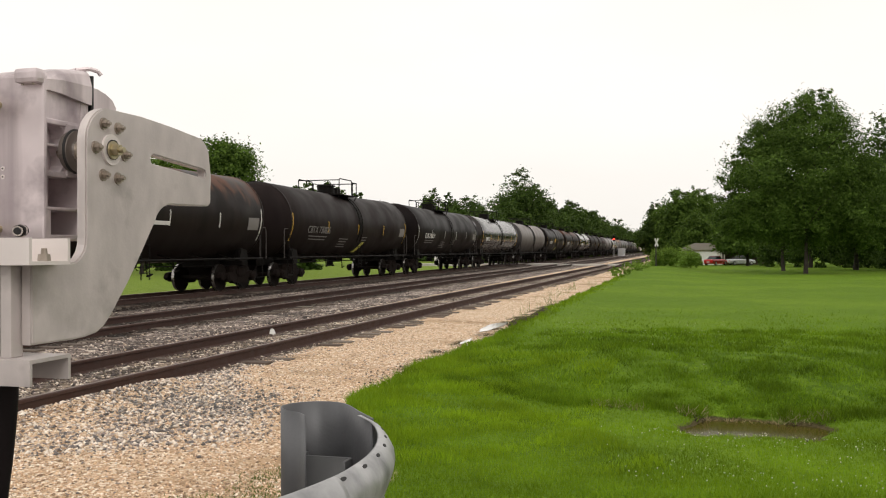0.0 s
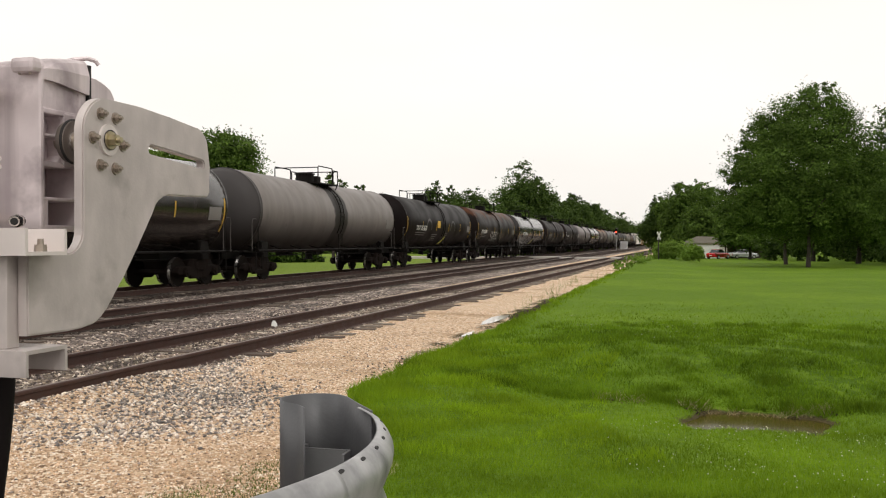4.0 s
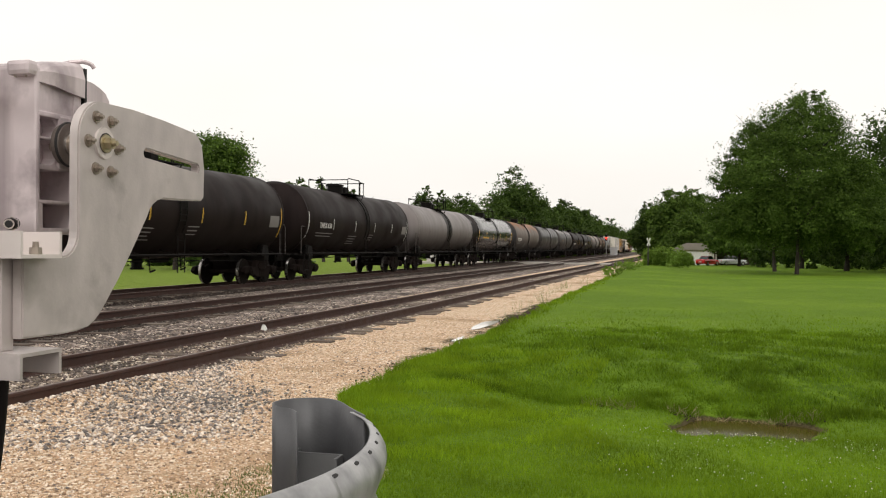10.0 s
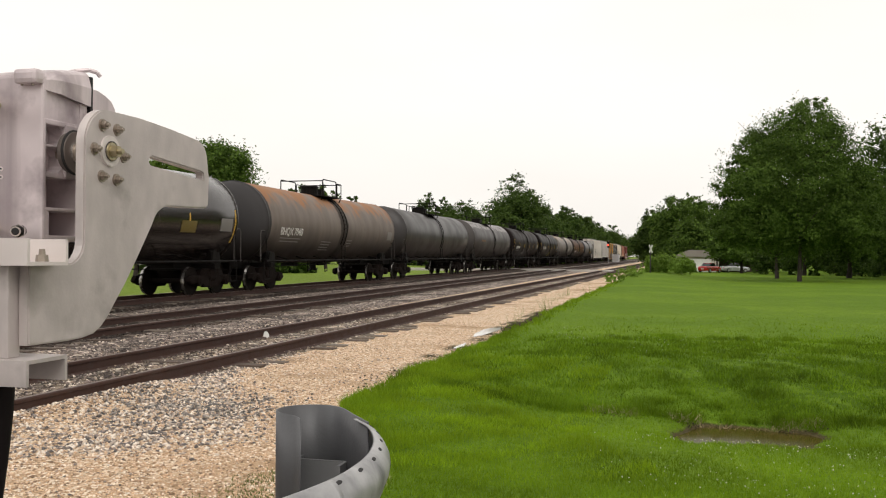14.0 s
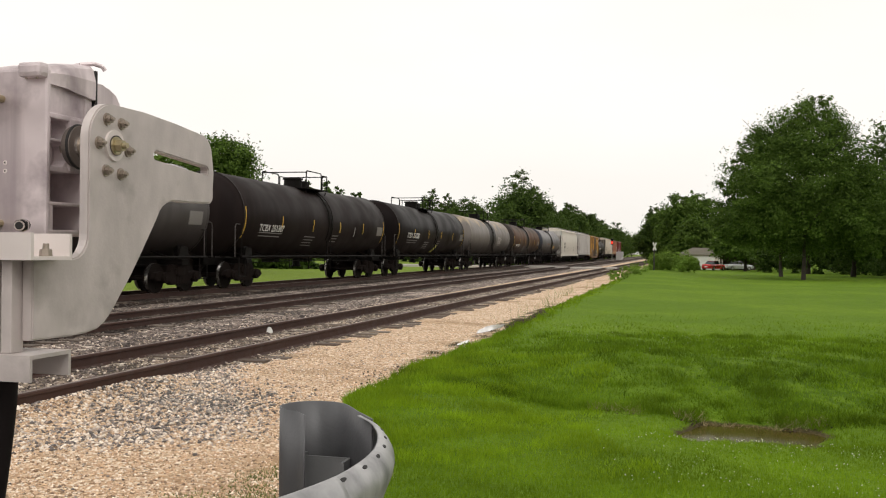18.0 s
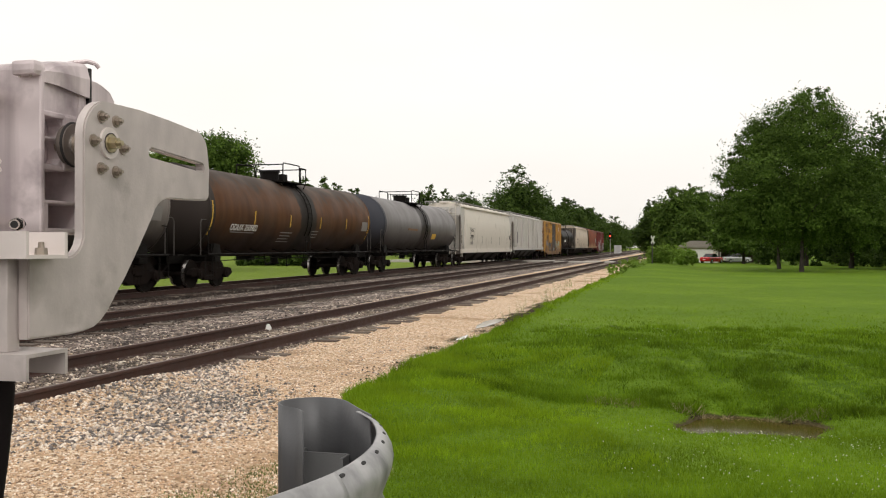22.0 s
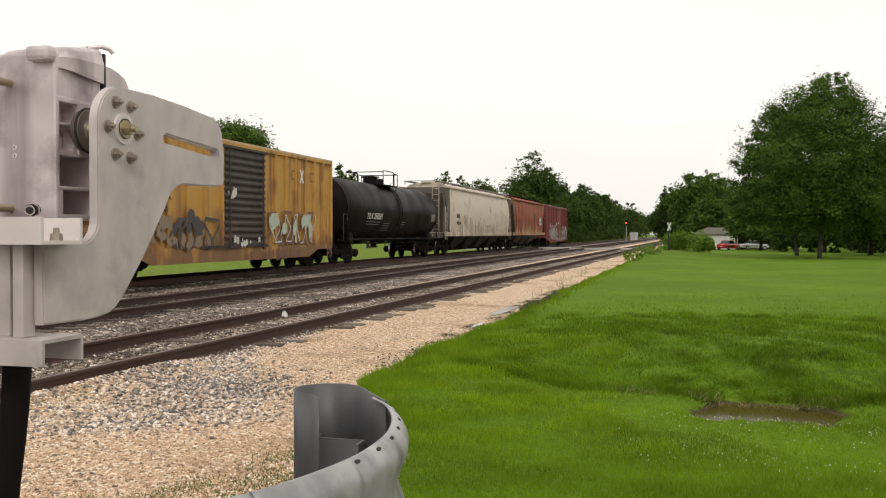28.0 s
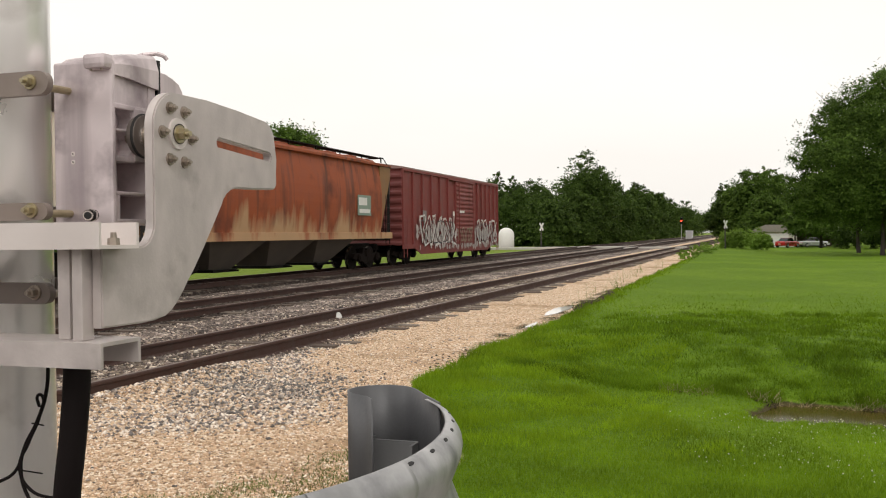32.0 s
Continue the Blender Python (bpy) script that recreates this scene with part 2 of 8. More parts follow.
    grass = mixc(mathn("MULTIPLY", clump, 0.5), grass, ramp(fine, (0.3, (0.060, 0.118, 0.005)), (0.7, (0.110, 0.190, 0.008))))
    grass = mixc(unmown, grass, ramp(clump, (0.3, (0.064, 0.122, 0.005)), (0.7, (0.104, 0.180, 0.008))))
    col = mixc(mask, gravel, grass)
    col = mixc(near_ditch, col, mud)
    # wet soil along the edge of the gravel
    off = mathn("ABSOLUTE", mathn("ADD", mathn("ADD", sep.outputs[0], 3.72), mathn("MULTIPLY", wob, 0.6)), 0.0)
    wet = mathn("MULTIPLY", smooth(mathn("MULTIPLY", off, -1.0), -0.26, -0.12), mathn("MULTIPLY", smooth(sep.outputs[1], 11.5, 12.5), smooth(mathn("MULTIPLY", sep.outputs[1], -1.0), -32.0, -26.0)))
    col = mixc(mathn("MULTIPLY", wet, smooth(noise_(1.1, 5), 0.42, 0.58)), col, mud)
    col = mixc(near_cam, col, ramp(fine, (0.3, (0.17, 0.155, 0.14)), (0.7, (0.30, 0.275, 0.245))))
    l.new(col, b.inputs["Base Color"])
    b.inputs["Roughness"].default_value = 0.95
    b.inputs["Specular IOR Level"].default_value = 0.15
    hgt = mathn("ADD", mathn("MULTIPLY", vor.outputs["Distance"], 1.2), mathn("MULTIPLY", fine, 1.0))
    bp = n.new("ShaderNodeBump")
    bp.inputs["Strength"].default_value, bp.inputs["Distance"].default_value = 0.7, 0.03
    l.new(hgt, bp.inputs["Height"])
    l.new(bp.outputs[0], b.inputs["Normal"])
    return m


def ballast_material(name, stops, scale=22, fines=0.5):
    m, n, l, b = nodes_of(name)
    co = n.new("ShaderNodeTexCoord")
    vor = n.new("ShaderNodeTexVoronoi")
    vor.inputs["Scale"].default_value = scale
    l.new(co.outputs["Object"], vor.inputs["Vector"])
    sepc = n.new("ShaderNodeSeparateColor")
    l.new(vor.outputs["Color"], sepc.inputs[0])
    r = n.new("ShaderNodeValToRGB")
    els = r.color_ramp.elements
    while len(els) < len(stops):
        els.new(0.5)
    for e, (p, c) in zip(els, stops):
        e.position, e.color = p, (*c, 1)
    l.new(sepc.outputs[0], r.inputs[0])
    t = n.new("ShaderNodeTexNoise")
    t.inputs["Scale"].default_value, t.inputs["Detail"].default_value = 0.8, 6
    l.new(co.outputs["Object"], t.inputs["Vector"])
    mr = n.new("ShaderNodeMapRange")
    mr.inputs["From Min"].default_value, mr.inputs["From Max"].default_value = 0.35, 0.65
    mr.inputs["To Min"].default_value, mr.inputs["To Max"].default_value = 1 - fines, 1 + 0.35 * fines
    l.new(t.outputs[0], mr.inputs["Value"])
    hs = n.new("ShaderNodeHueSaturation")
    l.new(r.outputs[0], hs.inputs["Color"])
    l.new(mr.outputs[0], hs.inputs["Value"])
    l.new(hs.outputs[0], b.inputs["Base Color"])
    b.inputs["Roughness"].default_value = 0.9
    b.inputs["Specular IOR Level"].default_value = 0.2
    bp = n.new("ShaderNodeBump")
    bp.inputs["Strength"].default_value, bp.inputs["Distance"].default_value = 1.0, 0.04
    l.new(vor.outputs["Distance"], bp.inputs["Height"])
    l.new(bp.outputs[0], b.inputs["Normal"])
    return m


def tank_paint(name, c1, c2, rough=(0.25, 0.4), band=None, band_w=0.55, rust=None, top=None, ends=None, half=7.6, coat=0.0, spec=0.5, coat_ior=1.5, coat_rough=0.10):
    """Tank-car paint: grime runs down from the top; band: colour of the spill stain round the middle; rust: (colour, amount) at the top;
    top: (colour, amount) pale washed patches; ends: colour of the heads beyond half metres from the middle."""
    m, n, l, b = nodes_of(name)
    co = n.new("ShaderNodeTexCoord")
    sep = n.new("ShaderNodeSeparateXYZ")
    l.new(co.outputs["Object"], sep.inputs[0])

    def noise_(scale, detail=6, st=(1, 1, 1)):
        mp = n.new("ShaderNodeMapping")
        mp.inputs["Scale"].default_value = st
        l.new(co.outputs["Object"], mp.inputs[0])
        t = n.new("ShaderNodeTexNoise")
        t.inputs["Scale"].default_value, t.inputs["Detail"].default_value = scale, detail
        l.new(mp.outputs[0], t.inputs["Vector"])
        return t.outputs[0]

    def mathn(op, a, bb):
        k = n.new("ShaderNodeMath")
        k.operation = op
        for i, v in enumerate((a, bb)):
            if isinstance(v, (int, float)):
                k.inputs[i].default_value = v
            else:
                l.new(v, k.inputs[i])
        return k.outputs[0]

    def rng(src, lo, hi, a=0.0, bb=1.0):
        r = n.new("ShaderNodeMapRange")
        r.interpolation_type = "SMOOTHSTEP"
        for k, v in (("From Min", lo), ("From Max", hi), ("To Min", a), ("To Max", bb)):
            r.inputs[k].default_value = v
        l.new(src, r.inputs["Value"])
        return r.outputs[0]

    def mixc(f, a, c):
        k = n.new("ShaderNodeMix")
        k.data_type = "RGBA"
        l.new(f, k.inputs[0])
        if isinstance(a, tuple):
            k.inputs[6].default_value = (*a, 1)
        else:
            l.new(a, k.inputs[6])
        k.inputs[7].default_value = (*c, 1)
        return k.outputs[2]

    runs = noise_(1.5, 8, (1.2, 1.6, 0.18))
    blot = noise_(0.9, 7)
    col = mixc(rng(runs, 0.2, 0.8), c1, c2)
    col = mixc(rng(noise_(2.2, 8), 0.60, 0.78, 0, 0.5), col, tuple(0.55 * v for v in c1))
    zz = mathn("ADD", sep.outputs[2], mathn("MULTIPLY", mathn("SUBTRACT", runs, 0.5), 2.2))
    if rust:
        f = mathn("MULTIPLY", rng(zz, 3.1, 3.75), rng(blot, 0.62 - 0.35 * rust[1], 0.75 - 0.2 * rust[1]))
        col = mixc(f, col, rust[0])
    if top:
        f = mathn("MULTIPLY", rng(mathn("ADD", sep.outputs[2], mathn("MULTIPLY", mathn("SUBTRACT", blot, 0.5), 0.6)), 3.42, 3.52), rng(noise_(1.5, 2, (1, 1.5, 1.0)), 0.44, 0.47))
        col = mixc(f, col, top[0])
    ay = mathn("ABSOLUTE", mathn("SUBTRACT", sep.outputs[1], 0.25), 0.0)
    if band:
        w = mathn("ADD", ay, mathn("MULTIPLY", mathn("SUBTRACT", noise_(1.7, 7), 0.5), 0.6))
        col = mixc(rng(w, band_w + 0.09, band_w - 0.09), col, band)
    if ends:
        f = n.new("ShaderNodeMath")
        f.operation = "GREATER_THAN"
        f.inputs[1].default_value = half
        l.new(mathn("MULTIPLY", sep.outputs[1], -1.0), f.inputs[0])
        col = mixc(f.outputs[0], col, ends)
    # soot and mud along the belly; the lower half's shade is painted in too
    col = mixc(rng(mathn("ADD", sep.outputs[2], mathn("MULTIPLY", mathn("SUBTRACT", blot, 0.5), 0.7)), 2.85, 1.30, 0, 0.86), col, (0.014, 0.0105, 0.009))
    l.new(col, b.inputs["Base Color"])
    l.new(rng(blot, 0.3, 0.7, *rough), b.inputs["Roughness"])
    b.inputs["Specular IOR Level"].default_value = spec
    b.inputs["Coat Weight"].default_value = coat
    b.inputs["Coat Roughness"].default_value = coat_rough
    b.inputs["Coat IOR"].default_value = coat_ior
    bp = n.new("ShaderNodeBump")
    bp.inputs["Strength"].default_value, bp.inputs["Distance"].default_value = 0.12, 0.02
    l.new(noise_(3.0, 5), bp.inputs["Height"])
    l.new(bp.outputs[0], b.inputs["Normal"])
    return m


M_GROUND = ground_material()
M_BALLAST = ballast_material("grey_ballast", [(0.0, (0.052, 0.040, 0.036)), (0.35, (0.145, 0.115, 0.101)), (0.75, (0.29, 0.234, 0.202)), (0.93, (0.68, 0.58, 0.49))], scale=13, fines=0.7)
M_BALLAST_BROWN = ballast_material("rust_brown_ballast", [(0.0, (0.016, 0.009, 0.0065)), (0.45, (0.055, 0.032, 0.024)), (0.8, (0.115, 0.076, 0.058)), (0.94, (0.32, 0.25, 0.205))], scale=13, fines=0.7)
M_BALLAST_TAN = ballast_material("tan_stained_ballast", [(0.0, (0.07, 0.054, 0.042)), (0.35, (0.23, 0.18, 0.135)), (0.75, (0.40, 0.315, 0.235)), (0.92, (0.78, 0.69, 0.58))], scale=13, fines=0.7)
# oil-dark stone; its colour also carries the train's shadow on track 3
M_BALLAST_DARK = ballast_material("oily_and_shaded_ballast", [(0.0, (0.014, 0.009, 0.0075)), (0.5, (0.040, 0.027, 0.021)), (0.85, (0.075, 0.056, 0.046)), (0.96, (0.20, 0.17, 0.145))])
M_STONE = pieces("crushed_stone", [(0.88, 0.78, 0.68), (0.12, 0.104, 0.098), (0.68, 0.58, 0.49), (0.19, 0.165, 0.152), (0.36, 0.295, 0.25), (0.62, 0.46, 0.315), (0.14, 0.125, 0.12), (0.48, 0.405, 0.345), (0.80, 0.70, 0.60), (0.28, 0.237, 0.212), (0.58, 0.43, 0.30)])
M_STONE_DARK = pieces("blue_grey_crushed_stone", [(0.115, 0.106, 0.101), (0.18, 0.165, 0.154), (0.29, 0.26, 0.235), (0.088, 0.080, 0.076), (0.23, 0.208, 0.19), (0.42, 0.365, 0.31), (0.14, 0.128, 0.12), (0.66, 0.57, 0.48)])
M_CLOD = pieces("wet_dark_soil", [(0.030, 0.021, 0.013), (0.052, 0.037, 0.022), (0.018, 0.013, 0.009), (0.085, 0.062, 0.036)])
M_PEBBLE = pieces("tan_pebble", [(0.63, 0.435, 0.285), (0.77, 0.575, 0.405), (0.37, 0.25, 0.155), (0.93, 0.80, 0.67), (0.56, 0.375, 0.235), (0.25, 0.17, 0.115), (0.69, 0.485, 0.315)])
M_STONE_MID = pieces("dusty_ballast_stone", [(0.12, 0.094, 0.083), (0.29, 0.232, 0.202), (0.066, 0.051, 0.046), (0.18, 0.147, 0.135), (0.48, 0.38, 0.295), (0.095, 0.077, 0.073), (0.36, 0.295, 0.258), (0.74, 0.64, 0.55), (0.15, 0.119, 0.105), (0.23, 0.178, 0.146)])
M_RAIL = paint("rusty_rail_steel", (0.034, 0.0145, 0.0105), (0.070, 0.032, 0.023), 6, (0.6, 0.8), 0.1, 0.3, 80)
M_RAILTOP = paint("polished_rail_head", (0.13, 0.092, 0.078), (0.21, 0.155, 0.132), 8, (0.4, 0.55), 0.6, 0.05, 90)
M_STONE_BROWN = pieces("rust_stained_stone", [(0.06, 0.04, 0.03), (0.025, 0.017, 0.013), (0.10, 0.075, 0.06), (0.04, 0.028, 0.022), (0.24, 0.20, 0.17), (0.07, 0.052, 0.042), (0.05, 0.035, 0.028)])
M_TIE = pieces("weathered_tie_wood", [(0.13, 0.10, 0.08), (0.10, 0.075, 0.06), (0.17, 0.14, 0.115)], per_object=True)
M_TIE_JOINED = paint("old_tie_wood", (0.075, 0.055, 0.043), (0.13, 0.10, 0.08), 3, (0.85, 0.95))
M_TRUCK = paint("grimy_cast_steel", (0.006, 0.0042, 0.0036), (0.018, 0.012, 0.010), 5, (0.7, 0.9), 0.0, 0.3, 40, spec=0.08)
M_WHEEL = paint("wheel_steel", (0.006, 0.0045, 0.004), (0.016, 0.011, 0.009), 4, (0.6, 0.8), 0.0, 0.2, 40, spec=0.1)
M_TREAD = paint("worn_wheel_tread", (0.30, 0.285, 0.27), (0.42, 0.40, 0.38), 9, (0.22, 0.35), 0.9, 0.0)
M_GRAB = paint("worn_grab_iron", (0.030, 0.025, 0.023), (0.085, 0.073, 0.068), 6, (0.5, 0.7), 0.2, 0.1)
M_BLACK = paint("black_frame_paint", (0.004, 0.0032, 0.003), (0.010, 0.008, 0.007), 2, (0.5, 0.75), 0.0, 0.2, 40, spec=0.1)
M_WHITE = paint("stencil_white", (0.62, 0.61, 0.58), (0.78, 0.77, 0.74), 6, (0.5, 0.7), 0, 0)
M_FADED = paint("faded_stencil", (0.15, 0.14, 0.135), (0.24, 0.225, 0.215), 6, (0.5, 0.7), 0, 0)
M_YELLOW = paint("reflector_yellow", (0.62, 0.36, 0.03), (0.75, 0.47, 0.05), 5, (0.4, 0.6), 0, 0)
M_PLACARD = paint("placard_yellow_green", (0.50, 0.46, 0.06), (0.62, 0.58, 0.12), 5, (0.4, 0.6), 0, 0)
M_STEELGREY = paint("grey_handrail_paint", (0.30, 0.29, 0.28), (0.42, 0.41, 0.40), 6, (0.5, 0.7), 0.1, 0.1)
M_ALU = paint("mill_aluminium_plate", (0.34, 0.302, 0.292), (0.70, 0.628, 0.604), 17, (0.34, 0.55), 0.22, 0.05, 160, stain=((0.33, 0.295, 0.275), 0.34), stain_scale=8, stretch=(1, 1, 0.6))
M_ALU_CAST = paint("cast_aluminium", (0.47, 0.395, 0.408), (0.84, 0.745, 0.75), 9, (0.36, 0.58), 0.35, 0.03, 260, stain=((0.22, 0.172, 0.186), 0.42), stain_scale=8, streak=((0.30, 0.245, 0.255), 0.45))
M_ALU_EDGE = paint("sawn_aluminium", (0.64, 0.575, 0.55), (0.77, 0.705, 0.675), 9, (0.35, 0.5), 0.2, 0.02, 200)
M_POLE = paint("aluminium_mast", (0.86, 0.835, 0.82), (0.95, 0.925, 0.91), 6, (0.26, 0.38), 0.6, 0.02, 120, stain=((0.56, 0.52, 0.49), 0.4), streak=((0.60, 0.565, 0.54), 0.35), stain_scale=5)
M_BRASS = paint("zinc_yellow_bolt", (0.30, 0.24, 0.14), (0.55, 0.49, 0.33), 30, (0.25, 0.4), 0.85, 0.1, 200)
M_BOLT = paint("dull_bolt_steel", (0.22, 0.18, 0.145), (0.46, 0.40, 0.34), 30, (0.3, 0.45), 0.8, 0.1, 200)
M_RUBBER = paint("black_conduit_rubber", (0.006, 0.004, 0.004), (0.014, 0.010, 0.010), 10, (0.6, 0.75), 0, 0.1, 120, spec=0.12)
# gasket black; also paints the shade inside holes and recesses
M_SHADOWGAP = paint("black_gasket_and_hole_shade", (0.012, 0.011, 0.011), (0.02, 0.018, 0.018), 10, (0.7, 0.8), 0, 0)
M_GALV = paint("galvanised_steel", (0.27, 0.27, 0.275), (0.58, 0.575, 0.575), 22, (0.35, 0.55), 0.5, 0.10, 70, stain=((0.19, 0.19, 0.195), 0.7), stain_scale=9, streak=((0.25, 0.25, 0.25), 0.5))
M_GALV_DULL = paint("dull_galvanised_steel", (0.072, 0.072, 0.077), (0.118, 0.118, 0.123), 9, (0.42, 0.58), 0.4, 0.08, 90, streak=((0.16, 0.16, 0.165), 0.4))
M_GALV_POST = paint("zinc_grey_post", (0.17, 0.17, 0.175), (0.29, 0.29, 0.295), 10, (0.4, 0.6), 0.4, 0.08, 90)
M_LEAF = leafage("deciduous_leaf", (0.046, 0.086, 0.012), (0.112, 0.182, 0.030), 0.30, 0.4, 0.28)
M_LEAF_BRIGHT = leafage("fresh_leaf", (0.068, 0.118, 0.018), (0.160, 0.245, 0.042), 0.42, 0.5, 0.25)
M_LEAF_FAR = leafage("far_leaf", (0.034, 0.062, 0.012), (0.088, 0.142, 0.027), 0.32, 0.4, 0.22)
M_GRASS = leafage("grass_blade", (0.138, 0.232, 0.008), (0.184, 0.294, 0.013), 0.4, 0.7, 0.36)
M_GRASS_LONG = leafage("long_grass_blade", (0.070, 0.132, 0.006), (0.128, 0.216, 0.010), 0.4, 1.6, 0.4)
M_GRASS_LUSH = leafage("lush_grass_blade", (0.170, 0.270, 0.009), (0.240, 0.360, 0.014), 0.4, 1.2, 0.3)
M_GRASS_TUFT = leafage("tuft_blade", (0.092, 0.166, 0.007), (0.165, 0.268, 0.012), 0.4, 1.1, 0.4)
M_WEED = leafage("low_weed_leaf", (0.105, 0.125, 0.034), (0.21, 0.235, 0.075), 0.4, 4.0, 0.4)
M_DRYGRASS = leafage("dry_grass_blade", (0.26, 0.20, 0.10), (0.52, 0.44, 0.27), 0.3)
M_SHRUB = leafage("shrub_leaf", (0.13, 0.215, 0.030), (0.25, 0.38, 0.065), 0.45)
M_CLAMP = paint("weathered_clamp_casting", (0.17, 0.135, 0.115), (0.36, 0.30, 0.265), 10, (0.4, 0.6), 0.4, 0.05, 120)
M_CHROME = paint("bright_plated_ring", (0.62, 0.58, 0.55), (0.74, 0.70, 0.67), 20, (0.15, 0.25), 0.9, 0.0)
M_CLAMP_DARK = paint("stained_clamp_steel", (0.10, 0.08, 0.07), (0.21, 0.175, 0.155), 12, (0.45, 0.6), 0.4, 0.05, 120)
M_CLOVER = paint("clover_white", (0.52, 0.54, 0.42), (0.70, 0.70, 0.58), 20, (0.7, 0.9), 0, 0)
M_BARK = paint("grey_brown_bark", (0.024, 0.018, 0.014), (0.052, 0.040, 0.032), 3, (0.85, 0.95), 0, 0.6, 25, stretch=(4, 4, 0.7))
M_CONCRETE = paint("pale_concrete", (0.34, 0.315, 0.285), (0.50, 0.47, 0.43), 1.5, (0.8, 0.9), 0, 0.3, 30)
M_SIDING = paint("pale_house_siding", (0.50, 0.45, 0.39), (0.60, 0.55, 0.48), 2, (0.6, 0.7), 0, 0.1)
M_ROOF = paint("brown_grey_shingle", (0.20, 0.175, 0.155), (0.30, 0.27, 0.24), 5, (0.85, 0.95), 0, 0.3, 20)
M_REDCAR = paint("red_car_paint", (0.58, 0.022, 0.028), (0.66, 0.03, 0.034), 1, (0.2, 0.3), 0, 0, coat=0.6)
M_SILVERCAR = paint("silver_car_paint", (0.52, 0.52, 0.53), (0.62, 0.62, 0.63), 1, (0.2, 0.3), 0.3, 0, coat=0.6)
M_GLASS = paint("dark_car_glass", (0.02, 0.022, 0.024), (0.03, 0.032, 0.034), 1, (0.05, 0.1), 0, 0)
M_TYRE = paint("tyre_rubber", (0.018, 0.018, 0.018), (0.03, 0.03, 0.03), 8, (0.8, 0.9), 0, 0)
M_SIGNAL = glow("red_signal_light", (1.0, 0.03, 0.015), 9.0)


# ---- mesh helpers ----
def part(name, bm, material, parent, label="", smooth=False):
    """Links a bmesh (or a mesh) as one mesh object under a thing or a part."""
    if isinstance(bm, bpy.types.Mesh):
        me = bm
    else:
        me = bpy.data.meshes.new(name)
        bm.to_mesh(me)
        bm.free()
        me.materials.append(material)
        if smooth:
            me.polygons.foreach_set("use_smooth", [True] * len(me.polygons))
    ob = new(name, me)
    ob.parent = parent
    if label:
        ob["label"] = label
    return ob


def thing(name, label, category, m=None, group="", kind=""):
    ob = new(name)
    if m is not None:
        ob.matrix_basis = m
    return tagged(ob, label, category, group, kind)


def raw_mesh(name, verts, faces, material, smooth=False):
    me = bpy.data.meshes.new(name)
    me.from_pydata([tuple(v) for v in verts], [], [tuple(f) for f in faces])
    me.materials.append(material)
    if smooth:
        me.polygons.foreach_set("use_smooth", [True] * len(me.polygons))
    return me


def tri_mesh(name, verts, material, per=3):
    """A mesh of loose polygons with `per` corners each from a flat vertex array."""
    v = np.asarray(verts, dtype=np.float32).reshape(-1, 3)
    nf = len(v) // per
    me = bpy.data.meshes.new(name)
    me.vertices.add(len(v))
    me.vertices.foreach_set("co", v.ravel())
    me.loops.add(len(v))
    me.loops.foreach_set("vertex_index", np.arange(len(v), dtype=np.int32))
    me.polygons.add(nf)
    me.polygons.foreach_set("loop_start", np.arange(0, len(v), per, dtype=np.int32))
    me.update(calc_edges=True)
    me.materials.append(material)
    return me


def indexed_mesh(name, verts, tris, material, smooth=False):
    v = np.asarray(verts, dtype=np.float32).reshape(-1, 3)
    f = np.asarray(tris, dtype=np.int32).reshape(-1, 3)
    me = bpy.data.meshes.new(name)
    me.vertices.add(len(v))
    me.vertices.foreach_set("co", v.ravel())
    me.loops.add(f.size)
    me.loops.foreach_set("vertex_index", f.ravel())
    me.polygons.add(len(f))
    me.polygons.foreach_set("loop_start", np.arange(0, f.size, 3, dtype=np.int32))
    me.update(calc_edges=True)
    me.materials.append(material)
    if smooth:
        me.polygons.foreach_set("use_smooth", [True] * len(me.polygons))
    return me


def box(bm, x0, x1, y0, y1, z0, z1, bevel=0.0):
    r = bmesh.ops.create_cube(bm, size=1.0, matrix=Matrix.Translation(((x0 + x1) / 2, (y0 + y1) / 2, (z0 + z1) / 2)) @ Matrix.Diagonal((x1 - x0, y1 - y0, z1 - z0, 1)))
    if bevel:
        es = {e for v in r["verts"] for e in v.link_edges}
        bmesh.ops.bevel(bm, geom=list(es), offset=bevel, segments=2, affect="EDGES", profile=0.6)
    return bm


def one_box(x0, x1, y0, y1, z0, z1, bevel=0.0):
    return box(bmesh.new(), x0, x1, y0, y1, z0, z1, bevel)


def rod(bm, a, b, r, seg=8, r2=None):
    a, b = Vector(a), Vector(b)
    d = b - a
    m = Matrix.Translation((a + b) / 2) @ d.to_track_quat("Z", "Y").to_matrix().to_4x4()
    bmesh.ops.create_cone(bm, cap_ends=True, segments=seg, radius1=r, radius2=r if r2 is None else r2, depth=d.length, matrix=m)
    return bm


def pipe(bm, pts, r, seg=6):
    for a, b in zip(pts, pts[1:]):
        rod(bm, a, b, r, seg)
    return bm


def loft(rings, closed=True, caps=True):
    """A skin through rings of equal point counts."""
    bm = bmesh.new()
    vs = [[bm.verts.new(p) for p in ring] for ring in rings]
    k = len(vs[0])
    for a, b in zip(vs, vs[1:]):
        for i in range(k if closed else k - 1):
            j = (i + 1) % k
            bm.faces.new((a[i], a[j], b[j], b[i]))
    if caps and closed:
        bm.faces.new(list(reversed(vs[0])))
        bm.faces.new(vs[-1])
    bmesh.ops.recalc_face_normals(bm, faces=bm.faces)
    return bm


